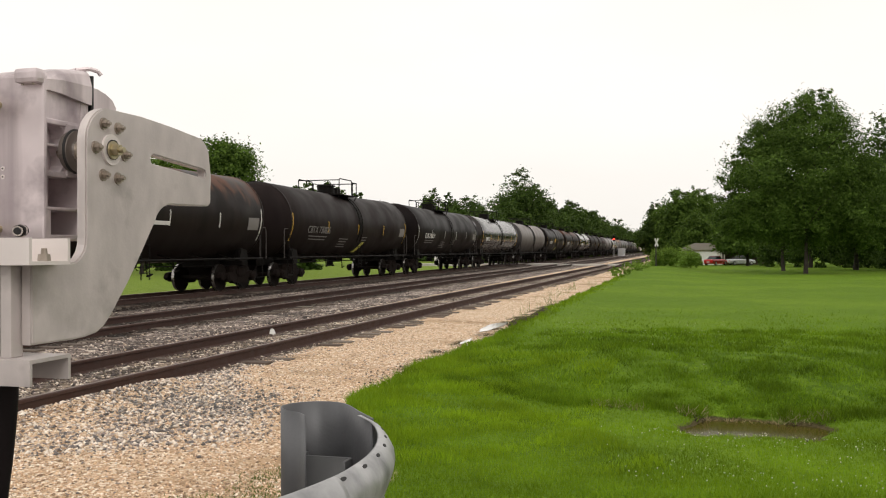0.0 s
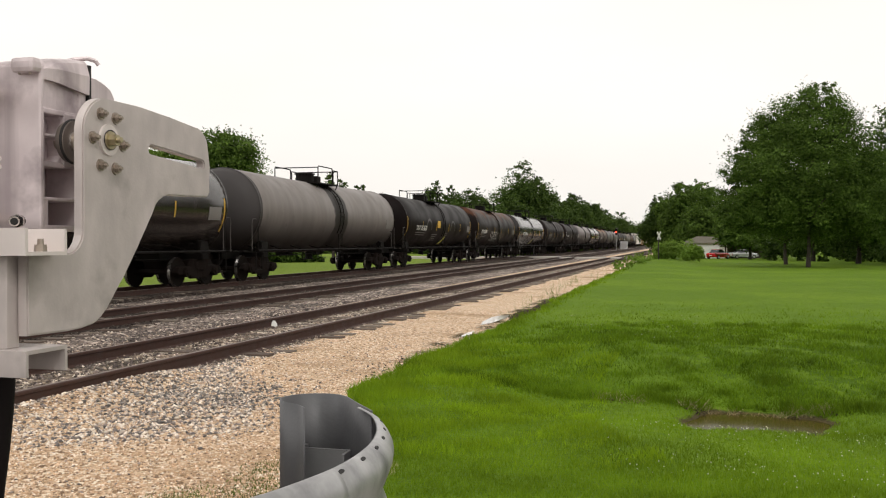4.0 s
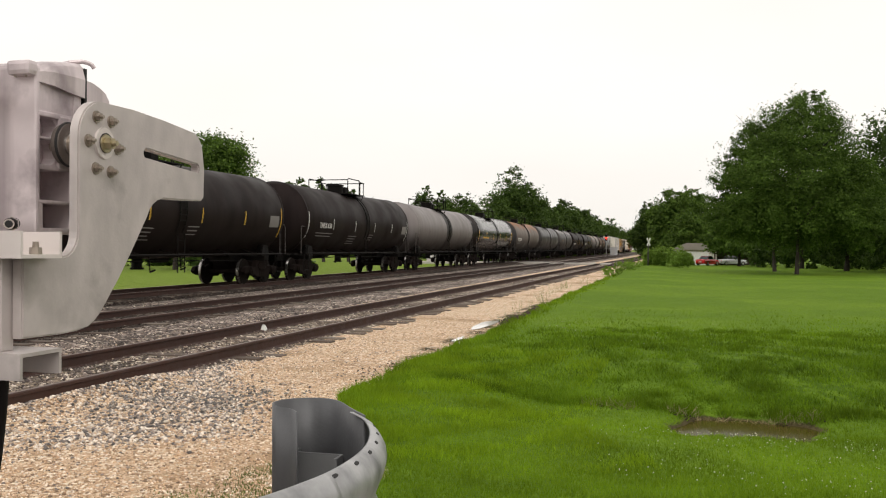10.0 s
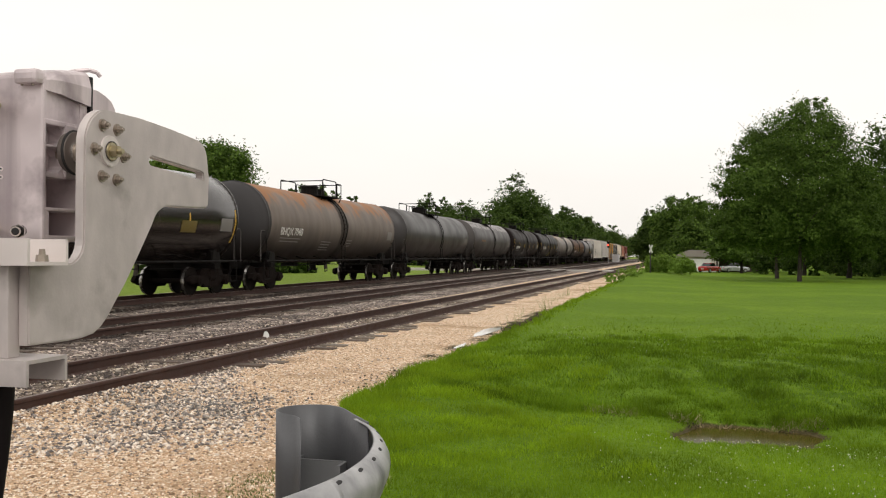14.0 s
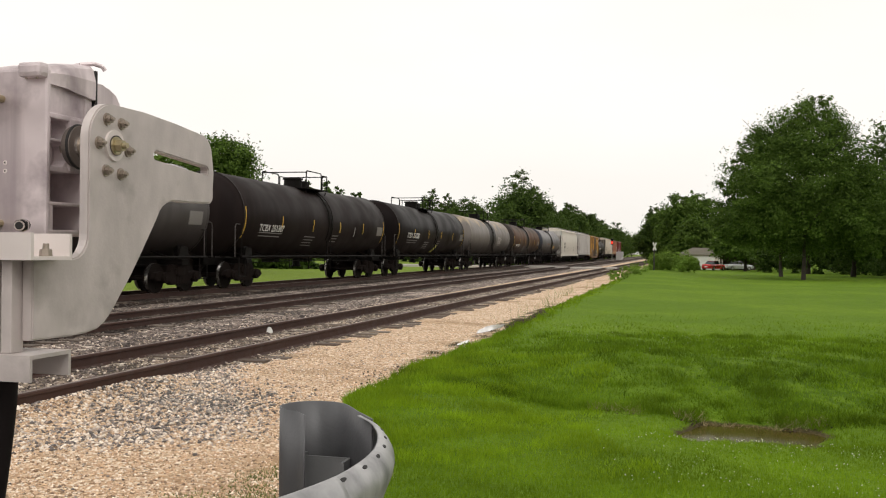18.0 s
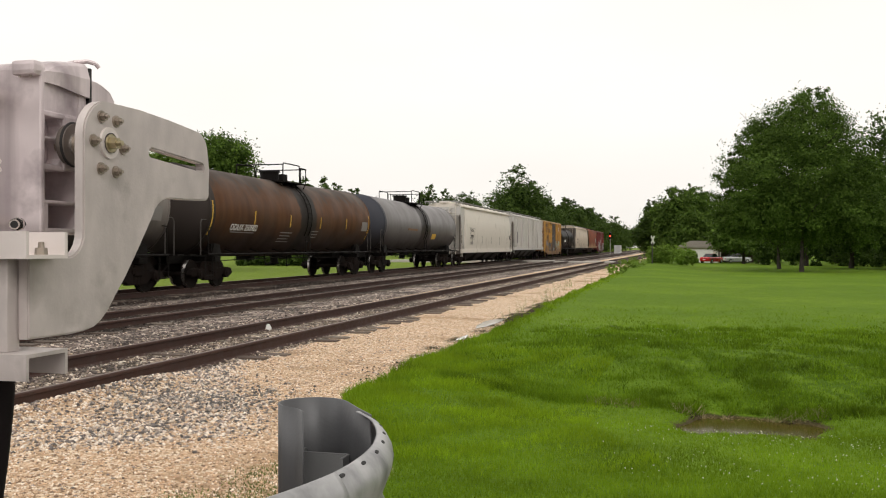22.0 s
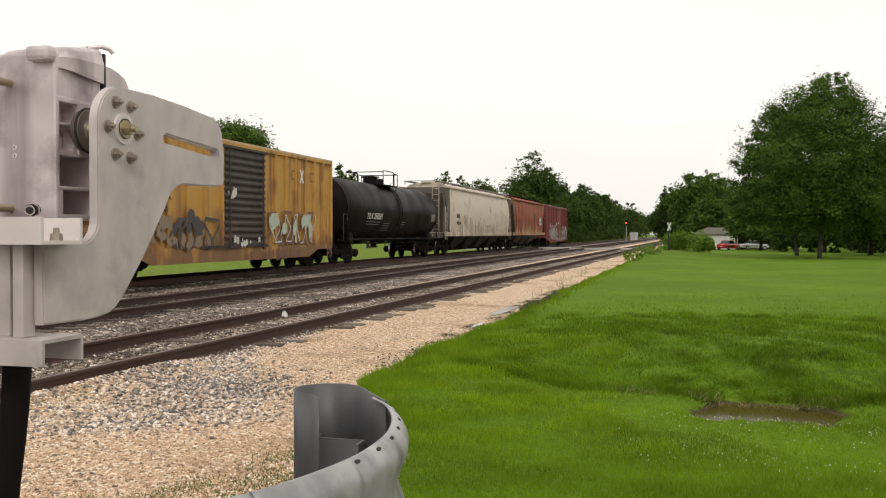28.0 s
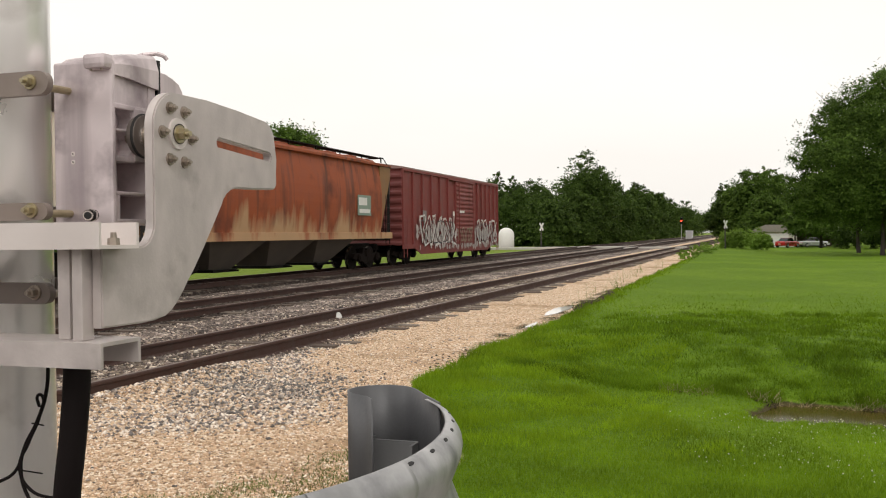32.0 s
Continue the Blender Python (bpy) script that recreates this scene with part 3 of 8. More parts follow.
def prism(outline, x0, x1, bevel=0.0):
    """A plate: an outline in (y, z) pushed from x0 to x1."""
    bm = bmesh.new()
    vs = [bm.verts.new((x0, y, z)) for y, z in outline]
    f = bm.faces.new(vs)
    r = bmesh.ops.extrude_face_region(bm, geom=[f])
    bmesh.ops.translate(bm, vec=(x1 - x0, 0, 0), verts=[v for v in r["geom"] if isinstance(v, bmesh.types.BMVert)])
    bmesh.ops.recalc_face_normals(bm, faces=bm.faces)
    if bevel:
        es = [e for e in bm.edges if abs(e.verts[0].co.x - e.verts[1].co.x) < 1e-6]
        bmesh.ops.bevel(bm, geom=es, offset=bevel, segments=2, affect="EDGES")
    return bm


def arc(cy, cz, r, a0, a1, n=8):
    return [(cy + r * math.cos(radians(a0 + (a1 - a0) * i / n)), cz + r * math.sin(radians(a0 + (a1 - a0) * i / n))) for i in range(n + 1)]


def lettering(name, text, size, material, parent, m, label=""):
    cu = bpy.data.curves.new(name, "FONT")
    cu.body, cu.size, cu.extrude, cu.align_x, cu.align_y = text, size, 0.004, "CENTER", "CENTER"
    tmp = new(name, cu)
    bpy.context.view_layer.update()
    me = bpy.data.meshes.new_from_object(tmp)
    bpy.data.objects.remove(tmp)
    me.materials.clear()
    me.materials.append(material)
    ob = part(name, me, None, parent, label)
    ob.matrix_basis = m
    return ob


# ---- terrain ----
def smoothstep(a, b, v):
    t = np.clip((v - a) / (b - a), 0, 1)
    return t * t * (3 - 2 * t)


def terrain(x, y):
    """Height of the ground: a roadside bank by the gate, a wet ditch across the lawn, and a lawn that falls gently away."""
    x, y = np.asarray(x, float), np.asarray(y, float)
    z = 0.40 * (1 - smoothstep(2.6, 5.2, y)) * (1 - smoothstep(3.0, 5.0, -x) * 0.9)
    side = smoothstep(-3.4, -1.2, x)
    ditch = np.exp(-((y - 11.0 - 0.05 * np.clip(x, -3, 12)) / 1.4) ** 2)
    bank = np.exp(-((y - 15.8) / 2.4) ** 2) * 0.10
    wav = 0.10 * np.sin(x * 5.1 + 1) + 0.06 * np.sin(x * 11.3) + 0.05 * np.sin(x * 19.0 + 2)
    pools = np.exp(-((x - 0.86 + 0.08 * np.sin(y * 6)) / 0.80) ** 4 - ((y - 10.75 + wav) / 1.0) ** 4) + np.exp(-((x - 2.95) / 0.8) ** 4 - ((y - 10.50) / 0.36) ** 4)
    z = z + side * (-0.20 * ditch - 0.22 * pools + bank)
    z = z - side * 0.14 * smoothstep(5.0, 8.0, y) * (1 - smoothstep(11.5, 15, y))
    z = z - smoothstep(-2.0, 4.0, x) * 0.0062 * np.clip(y - 20, 0, 180)
    z = z + 0.13 * np.exp(-((x + 5.98) / 0.30) ** 2) * (1 - smoothstep(9.2, 11.4, y)) * smoothstep(3.0, 5.0, y)
    z = z + side * 0.006 * (np.sin(x * 1.3 + y * 0.9) + np.sin(x * 0.7 - y * 1.7)) * smoothstep(8, 14, y)
    return z


def graded(stops):
    out = []
    for (a, b, step) in stops:
        out += list(np.arange(a, b, step))
    return np.array(out + [stops[-1][1]])


gx = graded([(-900, -100, 50), (-100, -24, 4), (-24, -6, 0.6), (-6, 8, 0.2), (8, 30, 1.0), (30, 100, 5), (100, 900, 50)])
gy = graded([(-150, -10, 10), (-10, 2, 1.0), (2, 20, 0.2), (20, 60, 1.0), (60, 250, 6), (250, 1500, 60)])
GX, GY = np.meshgrid(gx, gy)
gv = np.stack([GX.ravel(), GY.ravel(), terrain(GX, GY).ravel()], 1)
nx, ny = len(gx), len(gy)
ii = (np.arange(ny - 1)[:, None] * nx + np.arange(nx - 1)[None, :]).ravel()
gt = np.concatenate([np.stack([ii, ii + 1, ii + nx + 1], 1), np.stack([ii, ii + nx + 1, ii + nx], 1)])
ground = new("ground", indexed_mesh("ground", gv, gt, M_GROUND, True))
tagged(ground, "mown green lawn and tan gravel beside the tracks", "ground", kind="structure")


# water lying in the ditch and at the edge of the gravel
def water_material(name="ditch_water", colour=(0.062, 0.050, 0.010, 1), rough=0.12, ripple=0.06):
    m, n, l, b = nodes_of(name)
    b.inputs["Base Color"].default_value = colour
    b.inputs["Roughness"].default_value = rough
    b.inputs["IOR"].default_value = 1.33
    b.inputs["Specular IOR Level"].default_value = 0.08
    t = n.new("ShaderNodeTexNoise")
    t.inputs["Scale"].default_value = 9
    bp = n.new("ShaderNodeBump")
    bp.inputs["Strength"].default_value, bp.inputs["Distance"].default_value = ripple, 0.01
    l.new(t.outputs[0], bp.inputs["Height"])
    l.new(bp.outputs[0], b.inputs["Normal"])
    return m


M_WATER = water_material()
# pale base colour paints the white sky's reflection into the puddles
M_SHALLOW = water_material("puddle_with_painted_sky", (0.78, 0.73, 0.67, 1), 0.03, 0.0)
M_SHALLOW.node_tree.nodes["Principled BSDF"].inputs["IOR"].default_value = 1.6
M_SHALLOW.node_tree.nodes["Principled BSDF"].inputs["Specular IOR Level"].default_value = 1.0


def puddle(cx, cy, rx, ry, z, label, seed, material=None):
    rnd = random.Random(seed)
    ph = [rnd.uniform(0, 6.28) for _ in range(4)]
    ring = []
    for i in range(48):
        a = i / 48 * 2 * math.pi
        k = 1 + 0.12 * math.sin(2 * a + ph[0]) + 0.10 * math.sin(3 * a + ph[1]) + 0.06 * math.sin(7 * a + ph[2])
        ring.append((cx + rx * k * math.cos(a), cy + ry * k * math.sin(a), z))
    bm = bmesh.new()
    bm.faces.new([bm.verts.new(p) for p in ring])
    ob = part("water", bm, material or M_WATER, None)
    return tagged(ob, label, "puddle", kind="structure")


puddle(0.84, 10.80, 1.0, 1.25, -0.432, "brown standing water in the grassy ditch", 3)
puddle(2.95, 10.50, 0.8, 0.42, -0.432, "brown standing water in the grassy ditch", 5)
puddle(-3.84, 19.3, 0.15, 1.35, 0.016, "pale puddle along the gravel edge", 8, M_SHALLOW)
puddle(-3.70, 16.1, 0.055, 0.5, 0.012, "pale puddle along the gravel edge", 9, M_SHALLOW)

# ---- tracks ----
SIDING_X0, SIDING_TURN = -6.55 - 0.58, 0.62      # siding: centre line at y = 0 and its turn away, degrees
MAIN_X = -11.30


def rail_profile(z_top):
    """Half outline of a flat-bottomed rail, foot to head."""
    h = z_top
    return [(-0.076, h - 0.186), (0.076, h - 0.186), (0.076, h - 0.174), (0.014, h - 0.150), (0.011, h - 0.050), (0.038, h - 0.037), (0.038, h - 0.009), (0.029, h),
            (-0.029, h), (-0.038, h - 0.009), (-0.038, h - 0.037), (-0.011, h - 0.050), (-0.014, h - 0.150), (-0.076, h - 0.174)]


def make_track(name, cx, z_top, turn, label, bed, y0=-40.0, y1=520.0, tie_parts=(4, 50), tie_drop=0.02, bed_w=1.75, bed_drop=0.14, tie_show=0.4):
    tr = thing(name, label, "railway track", pose(cx, 0, 0, 0, 0, -turn), kind="structure")
    rings_b = [[(-bed_w - 0.5, y, -0.30), (-bed_w, y, z_top - bed_drop - 0.03), (-0.85, y, z_top - bed_drop), (0.85, y, z_top - bed_drop), (bed_w, y, z_top - bed_drop - 0.03), (bed_w + 0.5, y, -0.30)] for y in (y0, y1)]
    part("ballast_bed", loft(rings_b, True), bed, tr)
    for s in (-1, 1):
        rl = part("rail", loft([[(s * 0.7525 + px, y, pz) for px, pz in rail_profile(z_top)] for y in (y0, y1)]), M_RAIL, tr)
        bm = one_box(s * 0.7525 - 0.027, s * 0.7525 + 0.027, y0, y1, z_top - 0.004, z_top + 0.0015)
        part("rail_head", bm, M_RAILTOP, rl, "worn shiny running surface")
    tie_me = bpy.data.meshes.new("tie")
    bm = one_box(-1.30, 1.30, -0.115, 0.115, -0.16, 0.0, 0.012)
    bm.to_mesh(tie_me)
    bm.free()
    tie_me.materials.append(M_TIE)
    rnd = random.Random(int(-cx * 10))
    vs, fs = [], []
    y = y0 + 0.3
    while y < y1:
        dx, dz, a = rnd.uniform(-0.09, 0.09), rnd.uniform(-0.012, 0.012), rnd.uniform(-1.2, 1.2)
        zt = z_top - 0.17 + tie_drop + dz - (0.0 if rnd.random() < tie_show * (0.0 if y < 10.6 else 0.9 if y < 12.5 else 1.6) else 0.06)
        if tie_parts[0] < y < tie_parts[1]:
            ob = part("tie", tie_me, None, tr)
            ob.matrix_basis = pose(dx, y, zt, 0, 0, a)
        elif 0 < y < 260:
            k = len(vs)
            vs += [(dx + sx * 1.3, y + sy * 0.115, zt) for sx, sy in ((-1, -1), (1, -1), (1, 1), (-1, 1))]
            vs += [(dx + sx * 1.3, y + sy * 0.115, zt - 0.16) for sx, sy in ((-1, -1), (1, -1), (1, 1), (-1, 1))]
            fs += [(k, k + 1, k + 2, k + 3), (k, k + 4, k + 5, k + 1), (k + 1, k + 5, k + 6, k + 2), (k + 2, k + 6, k + 7, k + 3), (k + 3, k + 7, k + 4, k)]
        y += 0.53 + rnd.uniform(-0.03, 0.03)
    ob = part("far_ties", raw_mesh("far_ties", vs, fs, M_TIE_JOINED), None, tr)
    ob["kind"] = "stuff"
    return tr


make_track("track_1", SIDING_X0, 0.20, SIDING_TURN, "rusty siding on low tan and grey ballast with split wooden ties", M_BALLAST_TAN, tie_parts=(5, 70), tie_drop=0.0, bed_w=1.02, bed_drop=0.178, tie_show=0.45)
make_track("track_2", MAIN_X, 0.21, 0.0, "empty main track on dark brown stained ballast", M_BALLAST_DARK, tie_parts=(14, 70), bed_w=1.0, bed_drop=0.145)
make_track("track_3", TRAIN_X, RAIL_Z, 0.0, "main track on dark oily ballast with the train's shade painted in", M_BALLAST_DARK, tie_parts=(20, 80), bed_w=1.35, bed_drop=0.15)
# ballast between the tracks
for secs, mt, text in (([(-19.2, -0.2), (-18.4, 0.05), (-14.6, 0.05), (-14.3, -0.2)], M_BALLAST_DARK, "oily dark ballast under the train's track, train shade painted in"),
                       ([(-14.75, -0.2), (-14.4, 0.062), (-12.45, 0.052), (-12.2, -0.2)], M_BALLAST, "grey crushed stone between the two main tracks"),
                       ([(-12.6, -0.2), (-12.3, 0.045), (-10.2, 0.034), (-10.0, -0.2)], M_BALLAST_BROWN, "rust-brown crushed stone under the empty main track"),
                       ([(-10.6, -0.2), (-10.3, 0.040), (-8.9, 0.03), (-8.0, -0.2)], M_BALLAST, "grey crushed stone spread between the tracks")):
    tagged(part("ballast", loft([[(x, y, z) for x, z in secs] for y in (-40.0, 520.0)]), mt, None), text, "ballast", kind="structure")

# level crossing far down the line
cross = thing("crossing", "pale concrete road crossing over the tracks", "level crossing", kind="structure")
for x0, x1, z1 in ((-30.0, -17.75, 0.26), (-17.65, -16.85, 0.30), (-16.65, -15.35, 0.305), (-15.15, -12.2, 0.285), (-11.95, -10.65, 0.215), (-10.45, -7.4, 0.21), (-7.0, -5.9, 0.21), (-5.6, -4.3, 0.16)):
    part("road_panel", one_box(x0, x1, 93.5, 97.0, -0.3, z1 - 0.03, 0.01), M_CONCRETE, cross)

# ---- loose stones and pebbles ----
def stones(name, n, sampler, size, material, seed, label, flat=0.65):
    rng = np.random.RandomState(seed)
    base = np.array([(1, 0, 0), (0, 1, 0), (-1, 0, 0), (0, -1, 0), (0, 0, 1), (0, 0, -1)], float)
    tri = np.array([(0, 1, 4), (1, 2, 4), (2, 3, 4), (3, 0, 4), (1, 0, 5), (2, 1, 5), (3, 2, 5), (0, 3, 5)])
    xy = sampler(rng, n)
    z = xy[:, 2]
    s = size[0] + (size[1] - size[0]) * rng.rand(n) ** 2.2
    v = base[None] * (0.65 + 0.7 * rng.rand(n, 6, 3) * 0.8) + rng.uniform(-0.25, 0.25, (n, 6, 3))
    a = rng.rand(n) * 6.283
    ca, sa = np.cos(a), np.sin(a)
    vx = v[..., 0] * ca[:, None] - v[..., 1] * sa[:, None]
    vy = v[..., 0] * sa[:, None] + v[..., 1] * ca[:, None]
    v = np.stack([vx, vy, v[..., 2] * flat], -1) * s[:, None, None] * 0.5
    v += np.stack([xy[:, 0], xy[:, 1], z + s * 0.12], 1)[:, None, :]
    t = tri[None] + (np.arange(n) * 6)[:, None, None]
    ob = new(name, indexed_mesh(name, v, t, material))
    return tagged(ob, label, "gravel", kind="stuff")


def near_y(rng, n, y0, y1):
    """More of them towards the near end."""
    u = rng.rand(n)
    return 1.0 / (1.0 / y0 + (1.0 / y1 - 1.0 / y0) * u)


def shoulder(rng, n):
    y = near_y(rng, n, 6.6, 14.0) + rng.normal(0, 0.25, n)
    reach = -3.6 - 0.62 * np.clip(y - 7.6, 0, 4) - 1.2 * np.clip(7.4 - y, 0, 2)
    x = -6.35 + (reach + 6.35) * rng.rand(n) ** 0.85 + rng.normal(0, 0.16, n)
    x = np.where(rng.rand(n) < 0.06, rng.uniform(-6.2, -3.6, n), x)
    return np.stack([x, y, terrain(x, y)], 1)


def siding_fill(rng, n):
    y = near_y(rng, n, 6.0, 45)
    x = np.where(rng.rand(n) < 0.78, rng.uniform(-10.1, -6.0, n), rng.uniform(-14.4, -12.5, n))
    return np.stack([x, y, np.where(x < -12, 0.055, np.where(x > -8.25, 0.026, 0.032))], 1)


def main_fill(rng, n):
    y = near_y(rng, n, 9.0, 60)
    x = rng.uniform(-12.5, -10.0, n)
    z = np.where(np.abs(x - MAIN_X) < 1.0, 0.064, 0.042)
    return np.stack([x, y, z], 1)


def tan_fill(rng, n):
    y = near_y(rng, n, 4.2, 22)
    x = -6.0 + (2.5 + 1.35 * (1 - smoothstep(6.4, 9.6, y))) * rng.rand(n)
    return np.stack([x, y, terrain(x, y)], 1)


def dark_heap(rng, n):
    """The blue-grey heart of the spilled ballast."""
    k = rng.rand(n)
    y = 8.9 + rng.normal(0, 0.6, n) - 0.5 * (k - 0.5)
    x = -5.3 + 1.75 * (k - 0.35) + rng.normal(0, 0.22, n)
    return np.stack([x, y, terrain(x, y) + 0.006], 1)


def straying(rng, n):
    y = near_y(rng, n, 4.6, 30)
    x = -6.0 + 2.4 * rng.rand(n)
    return np.stack([x, y, terrain(x, y)], 1)


stones("crushed_stones", 15000, shoulder, (0.014, 0.060), M_STONE, 11, "white and blue-grey crushed stones on tan gravel")
stones("dark_crushed_stones", 1500, dark_heap, (0.016, 0.062), M_STONE_DARK, 15, "blue-grey crushed stones heaped below the siding")
stones("ballast_stones", 27000, siding_fill, (0.018, 0.068), M_STONE_MID, 12, "dusty grey-brown ballast stones round the siding")
stones("main_ballast_stones", 4000, main_fill, (0.025, 0.075), M_STONE_BROWN, 13, "rust-brown ballast stones between the tracks")
stones("pebbles", 44000, tan_fill, (0.009, 0.034), M_PEBBLE, 14, "small tan gravel pebbles")
stones("stray_stones", 1500, straying, (0.012, 0.040), M_STONE, 16, "stray pale and dark stones on the tan gravel")

# ---- the train ----
def truck_meshes():
    """Side frame, wheelset, bolster and spring nest, shared by all the cars."""
    out = [(-1.42, 0.46), (-1.30, 0.62), (-0.95, 0.66), (-0.55, 0.62), (-0.42, 0.86), (0.42, 0.86), (0.55, 0.62), (0.95, 0.66), (1.30, 0.62), (1.42, 0.46), (1.28, 0.36),
           (0.72, 0.42), (0.45, 0.24), (-0.45, 0.24), (-0.72, 0.42), (-1.28, 0.36)]
    res = {}
    bm = prism(out, -0.09, 0.09, 0.02)
    for y in (-0.89, 0.89):
        rod(bm, (0.02, y, 0.46), (0.17, y, 0.46), 0.16, 14)
        rod(bm, (0.17, y, 0.46), (0.20, y, 0.46), 0.09, 10)
    for y in (-0.16, 0.0, 0.16):
        rod(bm, (0.03, y, 0.28), (0.03, y, 0.56), 0.075, 10)
    box(bm, -0.06, 0.13, -0.30, 0.30, 0.56, 0.74, 0.02)
    res["side_frame"] = bm
    bm = bmesh.new()
    for s in (-1, 1):
        m = pose(s * 0.745, 0, 0, 0, 90, 0)
        bmesh.ops.create_cone(bm, cap_ends=True, segments=28, radius1=0.457, radius2=0.457, depth=0.13, matrix=m)
        bmesh.ops.create_cone(bm, cap_ends=True, segments=28, radius1=0.482, radius2=0.482, depth=0.028, matrix=pose(s * 0.685, 0, 0, 0, 90, 0))
        bmesh.ops.create_cone(bm, cap_ends=True, segments=16, radius1=0.15, radius2=0.12, depth=0.22, matrix=pose(s * 0.76, 0, 0, 0, 90, 0))
        for k in range(4):
            a = k * math.pi / 2
            rod(bm, (s * 0.808, 0.29 * math.cos(a), 0.29 * math.sin(a)), (s * 0.818, 0.29 * math.cos(a), 0.29 * math.sin(a)), 0.045, 8)
    rod(bm, (-0.9, 0, 0), (0.9, 0, 0), 0.085, 12)
    res["wheelset"] = bm
    bm = bmesh.new()
    for s in (1,):
        # polished tread round the wheel
        for r0, r1, xx in ((0.4585, 0.4585, 0.805),):
            ring_i = [(s * (xx - 0.10), r0 * math.cos(a), r0 * math.sin(a)) for a in np.linspace(0, 2 * math.pi, 29)[:-1]]
            ring_o = [(s * xx, r1 * math.cos(a), r1 * math.sin(a)) for a in np.linspace(0, 2 * math.pi, 29)[:-1]]
            vi, vo = [bm.verts.new(p) for p in ring_i], [bm.verts.new(p) for p in ring_o]
            for i in range(28):
                bm.faces.new((vi[i], vi[(i + 1) % 28], vo[(i + 1) % 28], vo[i]))
    res["rim"] = bm
    res["bolster"] = one_box(-1.15, 1.15, -0.22, 0.22, 0.50, 0.82, 0.03)
    mats = {"side_frame": M_TRUCK, "wheelset": M_WHEEL, "rim": M_TREAD, "bolster": M_TRUCK}
    done = {}
    for k, b in res.items():
        me = bpy.data.meshes.new(k)
        b.to_mesh(me)
        b.free()
        me.materials.append(mats[k])
        done[k] = me
    return done


TRUCK = truck_meshes()
WHEELSETS = []
CARS = []


def add_truck(car, y):
    tk = part("truck", TRUCK["bolster"], None, car)
    tk.matrix_basis = pose(0, y, 0)
    for s in (-1, 1):
        sf = part("side_frame", TRUCK["side_frame"], None, tk)
        sf.matrix_basis = pose(s * 1.0, 0, 0, 0, 0, 0 if s > 0 else 180)
    for yy in (-0.89, 0.89):
        w = part("wheelset", TRUCK["wheelset"], None, tk)
        w.matrix_basis = pose(0, yy, 0.457)
        WHEELSETS.append((w, yy))
        for a in (0, 180):
            rm = part("rim", TRUCK["rim"], None, w)
            rm.matrix_basis = pose(0, 0, 0, 0, 0, a)
    return tk


def add_coupler(car, y_end, s):
    bm = bmesh.new()
    box(bm, -0.10, 0.10, min(y_end, y_end - s * 0.9), max(y_end, y_end - s * 0.9), 0.78, 0.96, 0.02)
    box(bm, -0.17, 0.12, min(y_end - s * 0.28, y_end + s * 0.02), max(y_end - s * 0.28, y_end + s * 0.02), 0.72, 1.02, 0.03)
    part("coupler", bm, M_TRUCK, car)
    bm = bmesh.new()
    pipe(bm, [(0.35, y_end - s * 0.7, 0.85), (0.36, y_end - s * 0.4, 0.62), (0.30, y_end - s * 0.12, 0.42), (0.22, y_end + s * 0.02, 0.40)], 0.03)
    part("air_hose", bm, M_RUBBER, car)


def new_car(name, label, category, u0, u1):
    car = thing(name, label, category, pose(TRAIN_X, (u0 + u1) / 2, RAIL_Z), group="cars of the freight train")
    CARS.append((car, (u0 + u1) / 2))
    return car, (u1 - u0) / 2


def ladder(parent, x, y, z0, z1, w=0.42, axis="y", material=None, name="ladder"):
    bm = bmesh.new()
    for s in (-1, 1):
        p = (x, y + s * w / 2) if axis == "y" else (x + s * w / 2, y)
        rod(bm, (*p, z0), (*p, z1), 0.018, 6)
    n = max(2, int((z1 - z0) / 0.34))
    for i in range(n):
        z = z0 + (i + 0.5) * (z1 - z0) / n
        a = (x, y - w / 2, z) if axis == "y" else (x - w / 2, y, z)
        b = (x, y + w / 2, z) if axis == "y" else (x + w / 2, y, z)
        rod(bm, a, b, 0.014, 6)
    return part(name, bm, material or M_BLACK, parent)


def tank_spot(R, zc, y, ang, off=0.012):
    """A pose on the tank's near side, facing out: y along the car, ang degrees above the middle."""
    a = radians(ang)
    p = Vector(((R + off) * math.cos(a), y, zc + (R + off) * math.sin(a)))
    xx = Vector((0, 1, 0))
    zz = Vector((math.cos(a), 0, math.sin(a)))
    yy = zz.cross(xx)
    m = Matrix((xx, yy, zz)).transposed().to_4x4()
    m.translation = p
    return m


def tank_sag(y, cyl=7.0):
    """Both halves of a tank slope a little towards the outlet."""
    return 0.055 * max(0.0, 1 - abs(y) / cyl)


